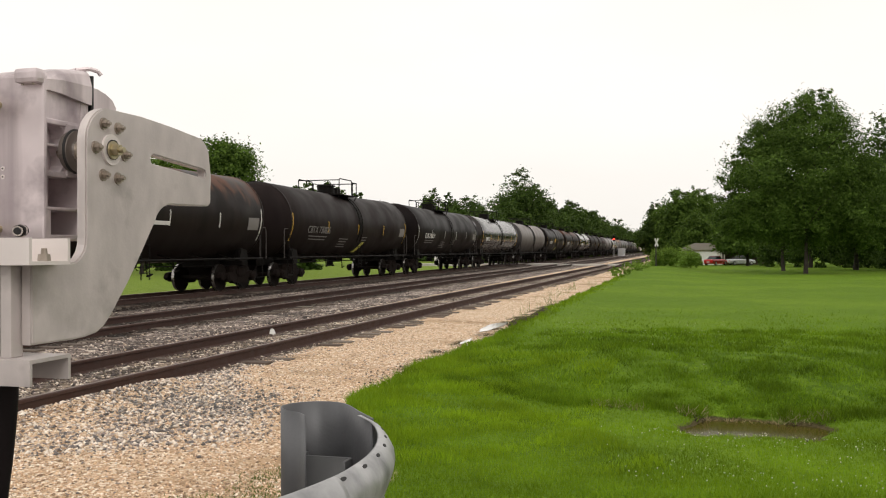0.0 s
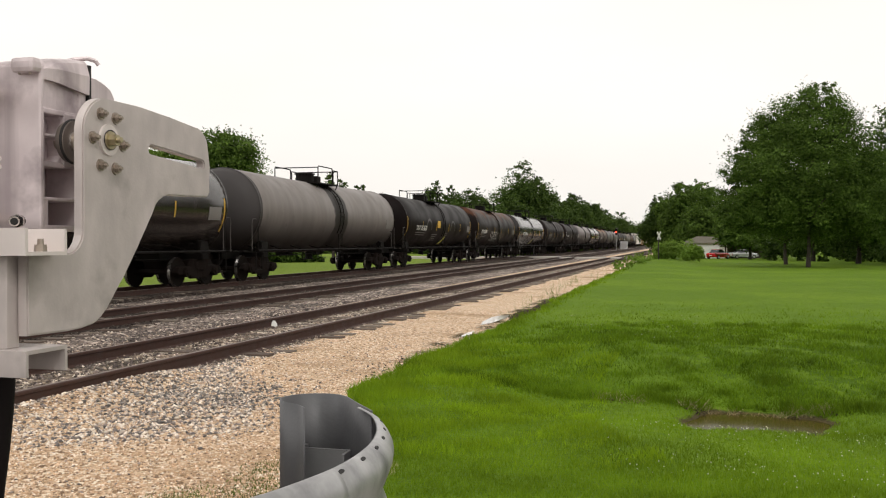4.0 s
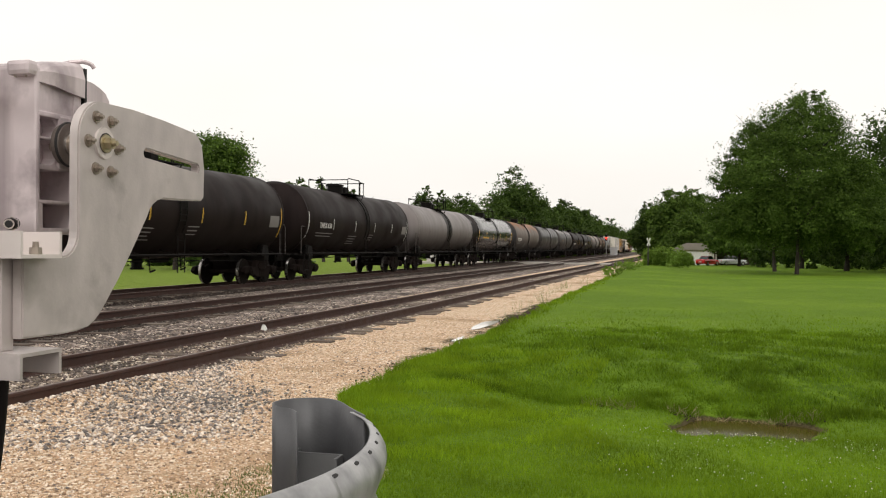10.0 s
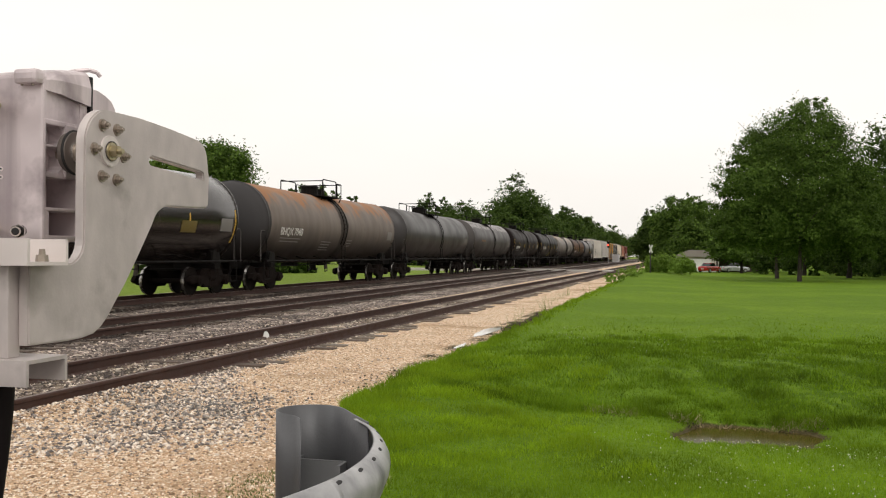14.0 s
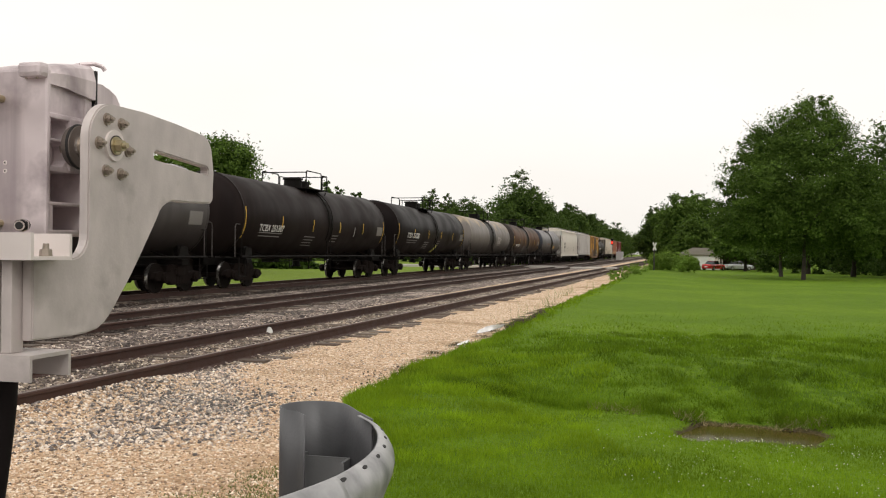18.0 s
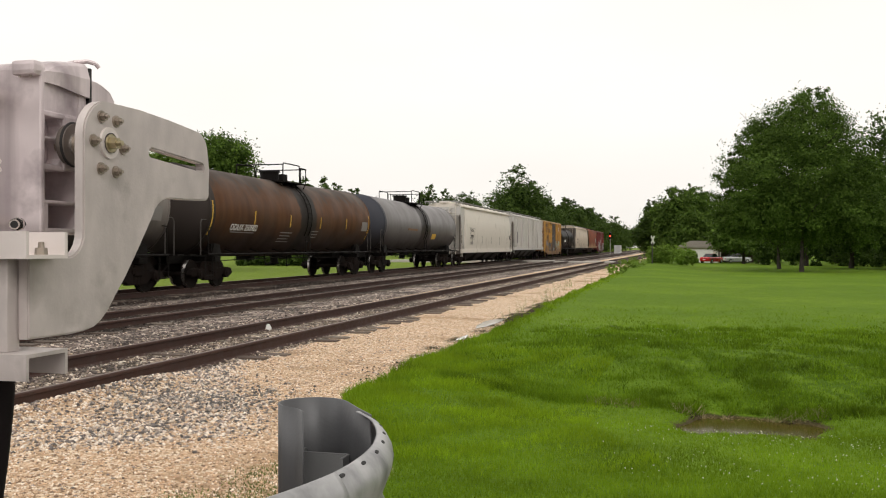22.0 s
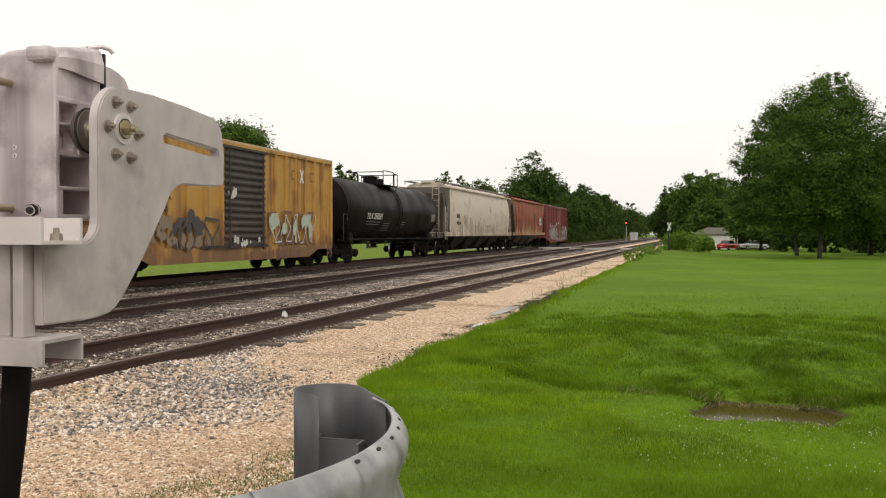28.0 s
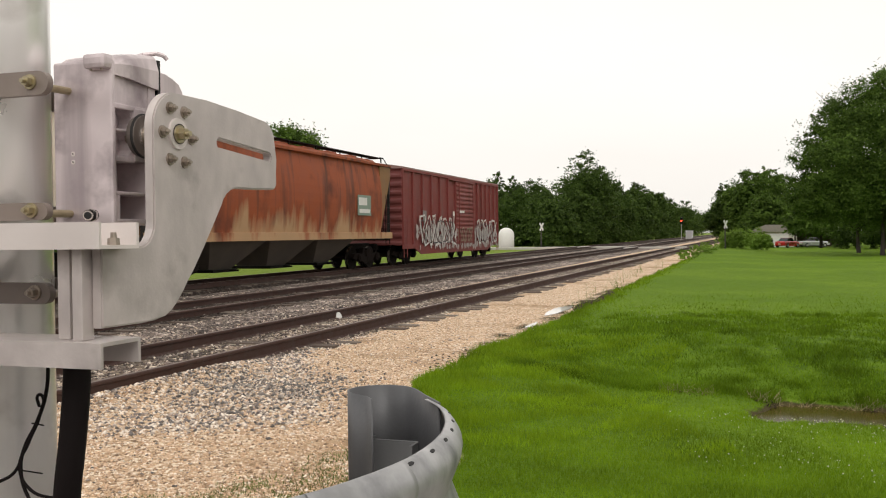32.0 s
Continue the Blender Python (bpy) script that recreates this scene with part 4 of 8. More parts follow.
def patch_on_tank(name, parent, R, zc, y0, y1, a0, a1, material, label="", off=0.008, slant=0.0):
    """A thin curved plate on the tank's shell, between two angles."""
    bm = bmesh.new()
    n = 6
    inner, outer = [], []
    for i in range(n + 1):
        a = radians(a0 + (a1 - a0) * i / n)
        sl = slant * i / n
        for lst, r in ((inner, R + 0.001), (outer, R + off)):
            lst.append([bm.verts.new((r * math.cos(a), yy + sl, zc - tank_sag(yy) + r * math.sin(a))) for yy in (y0, y1)])
    for i in range(n):
        bm.faces.new((outer[i][0], outer[i][1], outer[i + 1][1], outer[i + 1][0]))
        bm.faces.new((outer[i][0], outer[i + 1][0], inner[i + 1][0], inner[i][0]))
        bm.faces.new((outer[i][1], inner[i][1], inner[i + 1][1], outer[i + 1][1]))
    bm.faces.new((outer[0][0], inner[0][0], inner[0][1], outer[0][1]))
    bm.faces.new((outer[n][0], outer[n][1], inner[n][1], inner[n][0]))
    bmesh.ops.recalc_face_normals(bm, faces=bm.faces)
    return part(name, bm, material, parent, label)


def bars(parent, R, zc, y, ang, rows, w, material, name="stencil_bar"):
    """Unreadable small stencils as plain bars."""
    for i in range(rows):
        a = ang - 5.0 * i
        t = 0.7 if i or rows > 1 else 2.2
        patch_on_tank(name, parent, R, zc, y - w * (0.5 - 0.04 * (i % 2)), y + w * (0.5 - 0.07 * (i % 3)), a - t, a + t, material, off=0.006)


def tank_car(u0, u1, label, material, mark=None, mark_mat=None, mark_y=-0.55, reflect=None, n_reflect=6, placard=None, R=1.535, zc=2.555, ring=None, extra=(), belt=None, grab=None, mark_a=-12.5, mark_size=0.42):
    car, hl = new_car("tank_car", label, "tank car", u0, u1)
    hb = hl - 0.72                      # half length of the tank over its heads
    cyl = hb - 0.53
    rings = []
    prof = [(-hb, 0.06), (-hb + 0.05, 0.42), (-hb + 0.16, 0.72), (-hb + 0.30, 0.91), (-hb + 0.44, 0.98), (-cyl, 1.0)]
    prof += [(-cyl + (2 * cyl) * k / 8, 1.0) for k in range(1, 8)]
    prof += [(-a, b) for a, b in reversed(prof[:6])]
    for y, k in prof:
        sag = tank_sag(y, cyl)
        rings.append([(R * k * math.cos(a), y, zc - sag + R * k * math.sin(a)) for a in np.linspace(0, 2 * math.pi, 49)[:-1]])
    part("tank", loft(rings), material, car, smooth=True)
    for y in ring if ring is not None else (-cyl, cyl):      # weld beads and jacket bands
        bm = loft([[((R + d) * math.cos(a), y + dy, zc + (R + d) * math.sin(a)) for a in np.linspace(0, 2 * math.pi, 41)[:-1]] for dy, d in ((-0.05, 0.001), (-0.04, 0.012), (0.04, 0.012), (0.05, 0.001))], True, False)
        part("band", bm, belt or material, car, smooth=True)
    # stub sills, bolster saddles, running pipe
    ty = hl - 2.2
    for s in (-1, 1):
        ys = sorted((s * (hl - 0.45), s * (ty - 1.3)))
        part("stub_sill", one_box(-0.42, 0.42, ys[0], ys[1], 0.80, 1.10, 0.02), M_BLACK, car)
        bm = bmesh.new()
        box(bm, -1.28, 1.28, s * ty - 0.20, s * ty + 0.20, 0.86, 1.02, 0.015)
        for sx in (-1, 1):
            box(bm, sx * 1.05 - 0.08, sx * 1.05 + 0.08, s * ty - 0.18, s * ty + 0.18, 0.95, 1.45, 0.015)
        part("saddle", bm, M_BLACK, car)
        add_truck(car, s * ty)
        add_coupler(car, s * (hl - 0.02), s)
        # end platform, steps, grab irons
        ye = s * (hb + 0.18)
        part("end_platform", one_box(-1.40, 1.40, min(ye, ye + s * 0.35), max(ye, ye + s * 0.35), 1.06, 1.11), M_BLACK, car)
        for sx in (-1, 1):
            bm = bmesh.new()
            yq = s * (hl - 1.35)
            pipe(bm, [(sx * 1.42, yq - 0.24, 1.08), (sx * 1.42, yq - 0.24, 0.42), (sx * 1.42, yq + 0.24, 0.42), (sx * 1.42, yq + 0.24, 1.08)], 0.02)
            pipe(bm, [(sx * 1.45, yq + s * 0.1, 1.08), (sx * 1.45, yq + s * 0.1, 1.95), (sx * 1.36, yq - s * 0.35, 1.98)], 0.016)
            part("step", bm, M_BLACK, car)
    for s in (-1, 1):
        bm = bmesh.new()
        rod(bm, (s * 1.46, -hl + 1.2, 1.10), (s * 1.46, hl - 1.2, 1.10), 0.035, 8)
        for k in range(9):
            y = (-hl + 1.6) + k * (2 * hl - 3.2) / 8
            rod(bm, (s * 1.46, y, 1.10), (s * 0.80, y, 1.28), 0.02, 6)
        part("side_rail", bm, M_BLACK, car)
    # bottom outlet and brake gear
    bm = bmesh.new()
    rod(bm, (0, 0.2, 1.1), (0, 0.2, 0.66), 0.16, 12)
    rod(bm, (0, 0.2, 0.70), (0, 0.2, 0.64), 0.21, 12)
    part("outlet_valve", bm, M_BLACK, car)
    part("brake_valve", one_box(-0.5, 0.1, -2.2, -1.75, 0.84, 1.08, 0.03), M_BLACK, car)
    part("brake_cylinder", rod(bmesh.new(), (-0.35, 1.6, 0.95), (-0.35, 2.5, 0.95), 0.13, 12), M_BLACK, car)
    part("brake_rod", pipe(bmesh.new(), [(0.7, -hl + 3.0, 0.86), (0.7, -1.0, 0.92), (0.7, 1.0, 0.90), (0.7, hl - 3.0, 0.86)], 0.016), M_BLACK, car)
    # top platform with guard rails and manway
    zt = zc + R
    bm = bmesh.new()
    for s in (-1, 1):
        box(bm, s * 0.78 - 0.27, s * 0.78 + 0.27, -1.2, 1.2, zt - 0.16, zt - 0.12)
        for yy in (-1.1, 0.0, 1.1):
            rod(bm, (s * 1.0, yy, zt - 0.14), (s * 0.92, yy, zt - 0.34), 0.025, 6)
    part("walkway", bm, M_BLACK, car)
    for s in (-1, 1):
        x = s * 1.0
        part("handrail", pipe(bmesh.new(), [(x, -1.15, zt - 0.13), (x, -1.15, zt + 0.52), (x, -1.08, zt + 0.58), (x, 0.42, zt + 0.58), (x, 0.50, zt + 0.52), (x, 0.50, zt - 0.13)], 0.024), M_BLACK, car)
        part("handrail", pipe(bmesh.new(), [(x, 0.62, zt - 0.13), (x, 0.62, zt + 0.50), (x, 1.15, zt + 0.50), (x, 1.15, zt - 0.13)], 0.022), M_BLACK, car)
    part("cross_bar", rod(bmesh.new(), (-1.0, -1.15, zt + 0.52), (1.0, -1.15, zt + 0.52), 0.022, 6), M_BLACK, car)
    part("cross_bar", rod(bmesh.new(), (-1.0, 1.15, zt + 0.49), (1.0, 1.15, zt + 0.49), 0.022, 6), M_BLACK, car)
    bm = bmesh.new()
    bmesh.ops.create_cone(bm, cap_ends=True, segments=20, radius1=0.40, radius2=0.38, depth=0.44, matrix=pose(0, -0.25, zt + 0.08))
    bmesh.ops.create_cone(bm, cap_ends=True, segments=20, radius1=0.45, radius2=0.43, depth=0.06, matrix=pose(0, -0.25, zt + 0.31))
    box(bm, -0.25, 0.25, 0.55, 1.0, zt - 0.05, zt + 0.28, 0.03)
    part("manway", bm, M_BLACK, car, smooth=False)
    ladder(car, 1.46, 0.30, 0.55, 1.75)
    bm = bmesh.new()
    for a in range(-14, 72, 7):
        p = [(R + 0.03) * math.cos(radians(a)), zc - 0.03 + (R + 0.03) * math.sin(radians(a))]
        rod(bm, (p[0], 0.10, p[1]), (p[0], 0.50, p[1]), 0.014, 6)
    for yy in (0.10, 0.50):
        pipe(bm, [((R + 0.03) * math.cos(radians(a)), yy, zc - 0.03 + (R + 0.03) * math.sin(radians(a))) for a in range(-28, 76, 8)], 0.018, 5)
    part("shell_ladder", bm, M_BLACK, car)
    # loop handrails at the ends and the gear that hangs below the belly
    for s in (-1, 1):
        yq = s * (hl - 1.05)
        bm = pipe(bmesh.new(), [(1.43, yq - 0.26, 1.08), (1.43, yq - 0.26, 2.10), (1.43, yq - 0.20, 2.22), (1.43, yq + 0.16, 2.22), (1.43, yq + 0.24, 2.10), (1.43, yq + 0.24, 1.08)], 0.016)
        part("end_handrail", bm, grab or M_GRAB, car)
        part("saddle_gusset", prism([(s * ty - 0.34, 1.02), (s * ty + 0.34, 1.02), (s * ty + 0.20, 1.42), (s * ty - 0.20, 1.42)], 1.20, 1.24), M_BLACK, car)
    for k, y in enumerate((-2.6, -0.6, 1.2, 2.7)):
        zb = (0.66, 0.58, 0.62, 0.70)[k]
        bm = rod(bmesh.new(), (0.9, y, 1.10), (0.86, y + 0.14, zb), 0.02, 5)
        rod(bm, (0.86, y + 0.14, zb), (0.86, y + 0.42, zb + 0.06), 0.028, 5)
        part("brake_hanger", bm, M_BLACK, car)
    if reflect:
        for k in range(n_reflect):
            y = -cyl + 0.15 + k * (2 * cyl - 0.3) / (n_reflect - 1)
            patch_on_tank("reflector", car, R, zc, y - 0.024, y + 0.024, -15 if 0 < k < n_reflect - 1 else -32, 3 if 0 < k < n_reflect - 1 else 11, reflect, off=0.006)
    if placard:
        patch_on_tank("placard", car, R, zc, 0.45, 0.85, -52, -29, placard, "square hazard placard", slant=0.4)
    mm = mark_mat or M_WHITE
    if mark:
        lettering("lettering", mark, mark_size, mm, car, tank_spot(R, zc, mark_y * cyl, mark_a), "stencilled car number")
    elif mm != M_FADED:
        bars(car, R, zc, mark_y * cyl, -12, 1, 2.2, mm, "number_bar")
    if mark:
        bars(car, R, zc, mark_y * cyl, -22, 2, 2.0, M_FADED)
        bars(car, R, zc, -0.22 * cyl, -24, 4, 1.1, M_FADED)
        bars(car, R, zc, 0.14 * cyl, -20, 3, 0.7, M_FADED)
    patch_on_tank("data_panel", car, R, zc, cyl - 1.15, cyl - 0.35, -17, -1, M_FADED, "stencilled data panel")
    for fn in extra:
        fn(car, R, zc, hb)
    return car

# ---- hoppers and box cars ----
def side_outline(hw, z0, z1, curved, n=10):
    """Right half of a hopper's cross-section, sill to roof edge."""
    if not curved:
        return [(hw, z0), (hw, z1)]
    return [(hw - 0.02 + 0.10 * math.sin(math.pi * k / n) - 0.10 * (k / n) ** 3, z0 + (z1 - z0) * k / n) for k in range(n + 1)]


def hopper_car(u0, u1, label, body, roof_mat, under, curved=True, ribs=0, bays=3, top=4.55, extra=(), rack=None, marks=M_FADED, z0=1.42, end_mat=None, sheet_mat=None):
    car, hl = new_car("hopper_car", label, "hopper car", u0, u1)
    hb, hw = hl - 0.55, 1.50
    end_mat = end_mat or body
    slope = 2.1
    prof = side_outline(hw, z0, top - 0.25, curved)
    ring = [(x, z) for x, z in prof] + [(hw - 0.35, top - 0.05), (0.5, top + 0.06), (-0.5, top + 0.06), (-(hw - 0.35), top - 0.05)] + [(-x, z) for x, z in reversed(prof)]
    # body with sloped end sheets cut away below
    part("body", loft([[(x, y, z) for x, z in ring] for y in (-hb + slope * 0.55, hb - slope * 0.55)]), body, car, smooth=False)
    for s in (-1, 1):
        ya, yb = s * (hb - slope * 0.55), s * hb
        zz = z0 + 1.55
        sheet = loft([[(hw - 0.02, ya, z0 + 0.05), (hw - 0.02, ya, top - 0.28), (-(hw - 0.02), ya, top - 0.28), (-(hw - 0.02), ya, z0 + 0.05)],
                      [(hw - 0.02, yb, zz + 0.9), (hw - 0.02, yb, top - 0.28), (-(hw - 0.02), yb, top - 0.28), (-(hw - 0.02), yb, zz + 0.9)]])
        # sheet_mat: a darker colour that holds the shade on the sloped end
        part("end_sheet", sheet, sheet_mat or body, car)
        bm = bmesh.new()
        for sx in (-1, 1):
            box(bm, sx * 1.40 - 0.05, sx * 1.40 + 0.05, min(yb, yb - s * 0.12), max(yb, yb - s * 0.12), z0 - 0.25, zz + 0.95)
            rod(bm, (sx * 1.36, ya, z0 + 0.1), (sx * 1.36, yb, zz + 0.8), 0.05, 6)
        box(bm, -1.45, 1.45, min(yb, yb - s * 0.2), max(yb, yb - s * 0.2), z0 - 0.28, z0 - 0.04)
        part("end_post", bm, end_mat, car)
        ladder(car, 1.47, s * (hb - 0.34), z0 - 0.45, z0 + 1.65, material=rack or roof_mat)
        ladder(car, 0.9, s * (hb + 0.05), z0 - 0.3, top - 0.2, axis="x", material=rack or roof_mat)
        part("stub_sill", one_box(-0.32, 0.32, min(yb + s * 0.3, ya - s * 0.8), max(yb + s * 0.3, ya - s * 0.8), 0.72, 1.02, 0.02), M_BLACK, car)
        add_truck(car, s * (hl - 2.2))
        add_coupler(car, s * (hl - 0.02), s)
    for s in (-1, 1):
        part("side_sill", one_box(s * hw - 0.06, s * hw + 0.06, -hb, hb, z0 - 0.20, z0 + 0.06, 0.01), body, car)
        part("roof_edge", one_box(s * (hw - 0.03) - 0.06, s * (hw - 0.03) + 0.06, -hb, hb, top - 0.30, top - 0.20, 0.01), body, car)
    for k in range(ribs):
        y = -hb + 1.25 + k * (2 * hb - 2.5) / (ribs - 1)
        for s in (-1, 1):
            part("rib", one_box(s * (hw + 0.035) - 0.05, s * (hw + 0.035) + 0.05, y - 0.06, y + 0.06, z0 + 0.05, top - 0.3), body, car)
    # discharge hoppers below
    span = (2 * hb - 6.4) / bays
    for k in range(bays):
        yc = -hb + 3.2 + span * (k + 0.5)
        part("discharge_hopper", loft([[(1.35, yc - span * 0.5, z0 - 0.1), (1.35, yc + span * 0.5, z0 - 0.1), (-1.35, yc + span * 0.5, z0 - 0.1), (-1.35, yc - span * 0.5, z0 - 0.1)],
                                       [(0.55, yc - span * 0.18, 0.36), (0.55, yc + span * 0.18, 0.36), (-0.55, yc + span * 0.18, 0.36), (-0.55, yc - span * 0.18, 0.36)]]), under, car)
        bm = bmesh.new()
        box(bm, -0.75, 0.75, yc - span * 0.2, yc + span * 0.2, 0.27, 0.36, 0.01)
        rod(bm, (-1.1, yc + 0.2, 0.32), (1.1, yc + 0.2, 0.32), 0.03, 6)
        part("outlet_gate", bm, M_BLACK, car)
    # roof walk, its posts and the hatches
    bm = bmesh.new()
    for s in (-1, 1):
        box(bm, s * 0.95 - 0.22, s * 0.95 + 0.22, -hb + 0.1, hb - 0.1, top + 0.085, top + 0.115)
        k = int(2 * hb / 1.9)
        for i in range(k + 1):
            y = -hb + 0.15 + i * (2 * hb - 0.3) / k
            box(bm, s * 1.12 - 0.02, s * 1.12 + 0.02, y - 0.03, y + 0.03, top - 0.08, top + 0.10)
    part("roof_walk", bm, rack or M_STEELGREY, car)
    for s in (-1, 1):
        bm = bmesh.new()
        ye = s * (hb + 0.02)
        pipe(bm, [(1.15, ye - s * 0.4, top + 0.12), (1.15, ye, top + 0.12), (-1.15, ye, top + 0.12), (-1.15, ye - s * 0.4, top + 0.12)], 0.02)
        pipe(bm, [(1.40, ye, top - 0.3), (1.15, ye, top + 0.12)], 0.02)
        part("end_handrail", bm, rack or M_STEELGREY, car)
    n_h = int(hb)
    for k in range(n_h):
        y = -hb + 1.4 + k * (2 * hb - 2.8) / (n_h - 1)
        part("hatch", one_box(-0.35, 0.35, y - 0.45, y + 0.45, top + 0.05, top + 0.17, 0.03), roof_mat, car)
    for fn in extra:
        fn(car, hw, z0, top, hb)
    return car


def flat_panel(name, parent, x, y0, y1, z0, z1, material, label="", d=0.006):
    return part(name, one_box(x, x + d, y0, y1, z0, z1), material, parent, label)


def corrugated(x, y0, y1, z0, z1, step, depth, vertical=False):
    """A pressed sheet with ridges, as a thin solid facing +x."""
    a0, a1 = (y0, y1) if vertical else (z0, z1)
    n = max(4, int((a1 - a0) / step) * 4)
    pts = []
    for i in range(n + 1):
        t = a0 + (a1 - a0) * i / n
        pts.append((x + depth * (0.5 + 0.5 * math.sin(2 * math.pi * i / 4 + 0.8)), t))
    rings = []
    for b in ((z0, z1) if vertical else (y0, y1)):
        ring = [((px, t, b) if vertical else (px, b, t)) for px, t in pts]
        ring += [((x - 0.03, t, b) if vertical else (x - 0.03, b, t)) for px, t in reversed(pts)]
        rings.append(ring)
    return loft(rings)


def box_car(u0, u1, label, body, door_mat, end_mat, roof_mat, door=(-1.3, 1.5), ribs_a=6, ribs_b=6, eave=4.40, extra=()):
    car, hl = new_car("box_car", label, "box car", u0, u1)
    hb, hw, z0 = hl - 0.78, 1.48, 0.72
    part("body", one_box(-hw, hw, -hb, hb, z0 + 0.18, eave - 0.06), body, car)
    part("roof", loft([[(-hw - 0.05, y, eave - 0.08), (hw + 0.05, y, eave - 0.08), (hw + 0.05, y, eave), (0, y, eave + 0.20), (-hw - 0.05, y, eave)] for y in (-hb - 0.05, hb + 0.05)]), roof_mat, car)
    k = int(2 * hb / 1.25)
    for i in range(k + 1):
        y = -hb + i * 2 * hb / k
        part("roof_seam", loft([[(hw + 0.06, yy, eave), (0, yy, eave + 0.235), (-hw - 0.06, yy, eave), (-hw - 0.06, yy, eave - 0.05), (hw + 0.06, yy, eave - 0.05)] for yy in (y - 0.04, y + 0.04)]), roof_mat, car)
    for s in (-1, 1):
        sill = prism([(-hb, z0 + 0.22), (-hb, z0 + 0.02), (-hb + 1.5, z0 + 0.02), (-hb + 2.4, z0 - 0.26), (hb - 2.4, z0 - 0.26), (hb - 1.5, z0 + 0.02), (hb, z0 + 0.02), (hb, z0 + 0.22)], s * (hw + 0.035) - 0.025, s * (hw + 0.035) + 0.025)
        part("side_sill", sill, body, car)
        part("top_chord", one_box(s * (hw + 0.03) - 0.05, s * (hw + 0.03) + 0.05, -hb, hb, eave - 0.18, eave - 0.07, 0.01), body, car)
        for a, b, nr in ((-hb, door[0], ribs_a), (door[1], hb, ribs_b)):
            for i in range(nr + 1):
                y = a + 0.06 + (b - a - 0.12) * i / nr
                part("side_post", one_box(s * (hw + 0.035) - 0.05, s * (hw + 0.035) + 0.05, y - 0.06, y + 0.06, z0 + 0.22, eave - 0.16, 0.015), body, car)
        sheet = corrugated(hw + 0.06, door[0] - 0.02, door[1] + 0.02, z0 + 0.26, eave - 0.28, 0.21, 0.05)
        dr = part("door", sheet, door_mat, car)
        if s < 0:
            dr.matrix_basis = pose(0, door[0] + door[1], 0, 0, 0, 180)
        bm = bmesh.new()
        for y in (door[0] + 0.25, door[1] - 0.25):
            rod(bm, (hw + 0.15, y, z0 + 0.1), (hw + 0.15, y, eave - 0.3), 0.022, 6)
        for z in (z0 + 0.22, eave - 0.22):
            box(bm, hw + 0.02, hw + 0.12, door[0] - 1.3, door[1] + 0.2, z - 0.04, z + 0.04)
        dt = part("door_track", bm, door_mat, car)
        if s < 0:
            dt.matrix_basis = pose(0, door[0] + door[1], 0, 0, 0, 180)
        e = corrugated(hb - 0.01, -hw, hw, z0 + 0.2, eave - 0.1, 0.34, 0.07)
        en = part("end_wall", e, end_mat, car)
        en.matrix_basis = pose(0, 0, 0, 0, 0, 90 if s > 0 else -90)
        part("stub_sill", one_box(-0.32, 0.32, min(s * (hl - 0.3), s * (hl - 4)), max(s * (hl - 0.3), s * (hl - 4)), 0.70, 0.98, 0.02), M_BLACK, car)
        add_truck(car, s * (hl - 2.3))
        add_coupler(car, s * (hl - 0.02), s)
        ladder(car, hw + 0.06, s * (hb - 0.3), z0 - 0.35, z0 + 1.5, material=body)
    part("underframe", one_box(-0.9, 0.9, -hb + 1.6, hb - 1.6, 0.62, 0.98), M_BLACK, car)
    for fn in extra:
        fn(car, hw, z0, eave, hb)
    return car


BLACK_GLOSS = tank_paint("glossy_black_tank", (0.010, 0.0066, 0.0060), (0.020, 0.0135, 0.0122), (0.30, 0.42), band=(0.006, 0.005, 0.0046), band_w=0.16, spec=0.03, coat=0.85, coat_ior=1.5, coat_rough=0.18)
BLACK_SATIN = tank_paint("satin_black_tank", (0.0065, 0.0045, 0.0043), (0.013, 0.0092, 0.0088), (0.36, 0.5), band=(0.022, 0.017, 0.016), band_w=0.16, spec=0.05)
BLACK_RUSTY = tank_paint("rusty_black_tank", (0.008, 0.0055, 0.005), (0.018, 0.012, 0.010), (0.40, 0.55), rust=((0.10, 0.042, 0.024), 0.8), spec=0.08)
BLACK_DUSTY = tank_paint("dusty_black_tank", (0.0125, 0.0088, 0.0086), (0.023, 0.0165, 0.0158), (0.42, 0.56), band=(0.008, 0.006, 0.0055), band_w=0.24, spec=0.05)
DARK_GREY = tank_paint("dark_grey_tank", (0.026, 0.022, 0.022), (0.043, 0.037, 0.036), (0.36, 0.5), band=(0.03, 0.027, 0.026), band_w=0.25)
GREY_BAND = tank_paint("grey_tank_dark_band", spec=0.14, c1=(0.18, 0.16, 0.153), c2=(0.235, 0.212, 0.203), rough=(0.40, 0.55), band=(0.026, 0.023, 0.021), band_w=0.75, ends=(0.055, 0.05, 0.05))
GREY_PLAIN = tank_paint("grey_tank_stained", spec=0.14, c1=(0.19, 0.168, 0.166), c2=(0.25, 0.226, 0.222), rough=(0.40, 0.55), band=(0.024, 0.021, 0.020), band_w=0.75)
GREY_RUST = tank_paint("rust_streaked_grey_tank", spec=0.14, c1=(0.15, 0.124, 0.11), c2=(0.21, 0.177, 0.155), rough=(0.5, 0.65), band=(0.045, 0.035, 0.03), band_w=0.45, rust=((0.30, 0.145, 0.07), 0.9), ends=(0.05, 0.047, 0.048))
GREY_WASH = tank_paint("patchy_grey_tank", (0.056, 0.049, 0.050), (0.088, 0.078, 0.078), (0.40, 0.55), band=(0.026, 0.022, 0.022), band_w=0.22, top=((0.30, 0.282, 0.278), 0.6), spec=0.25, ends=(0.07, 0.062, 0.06))
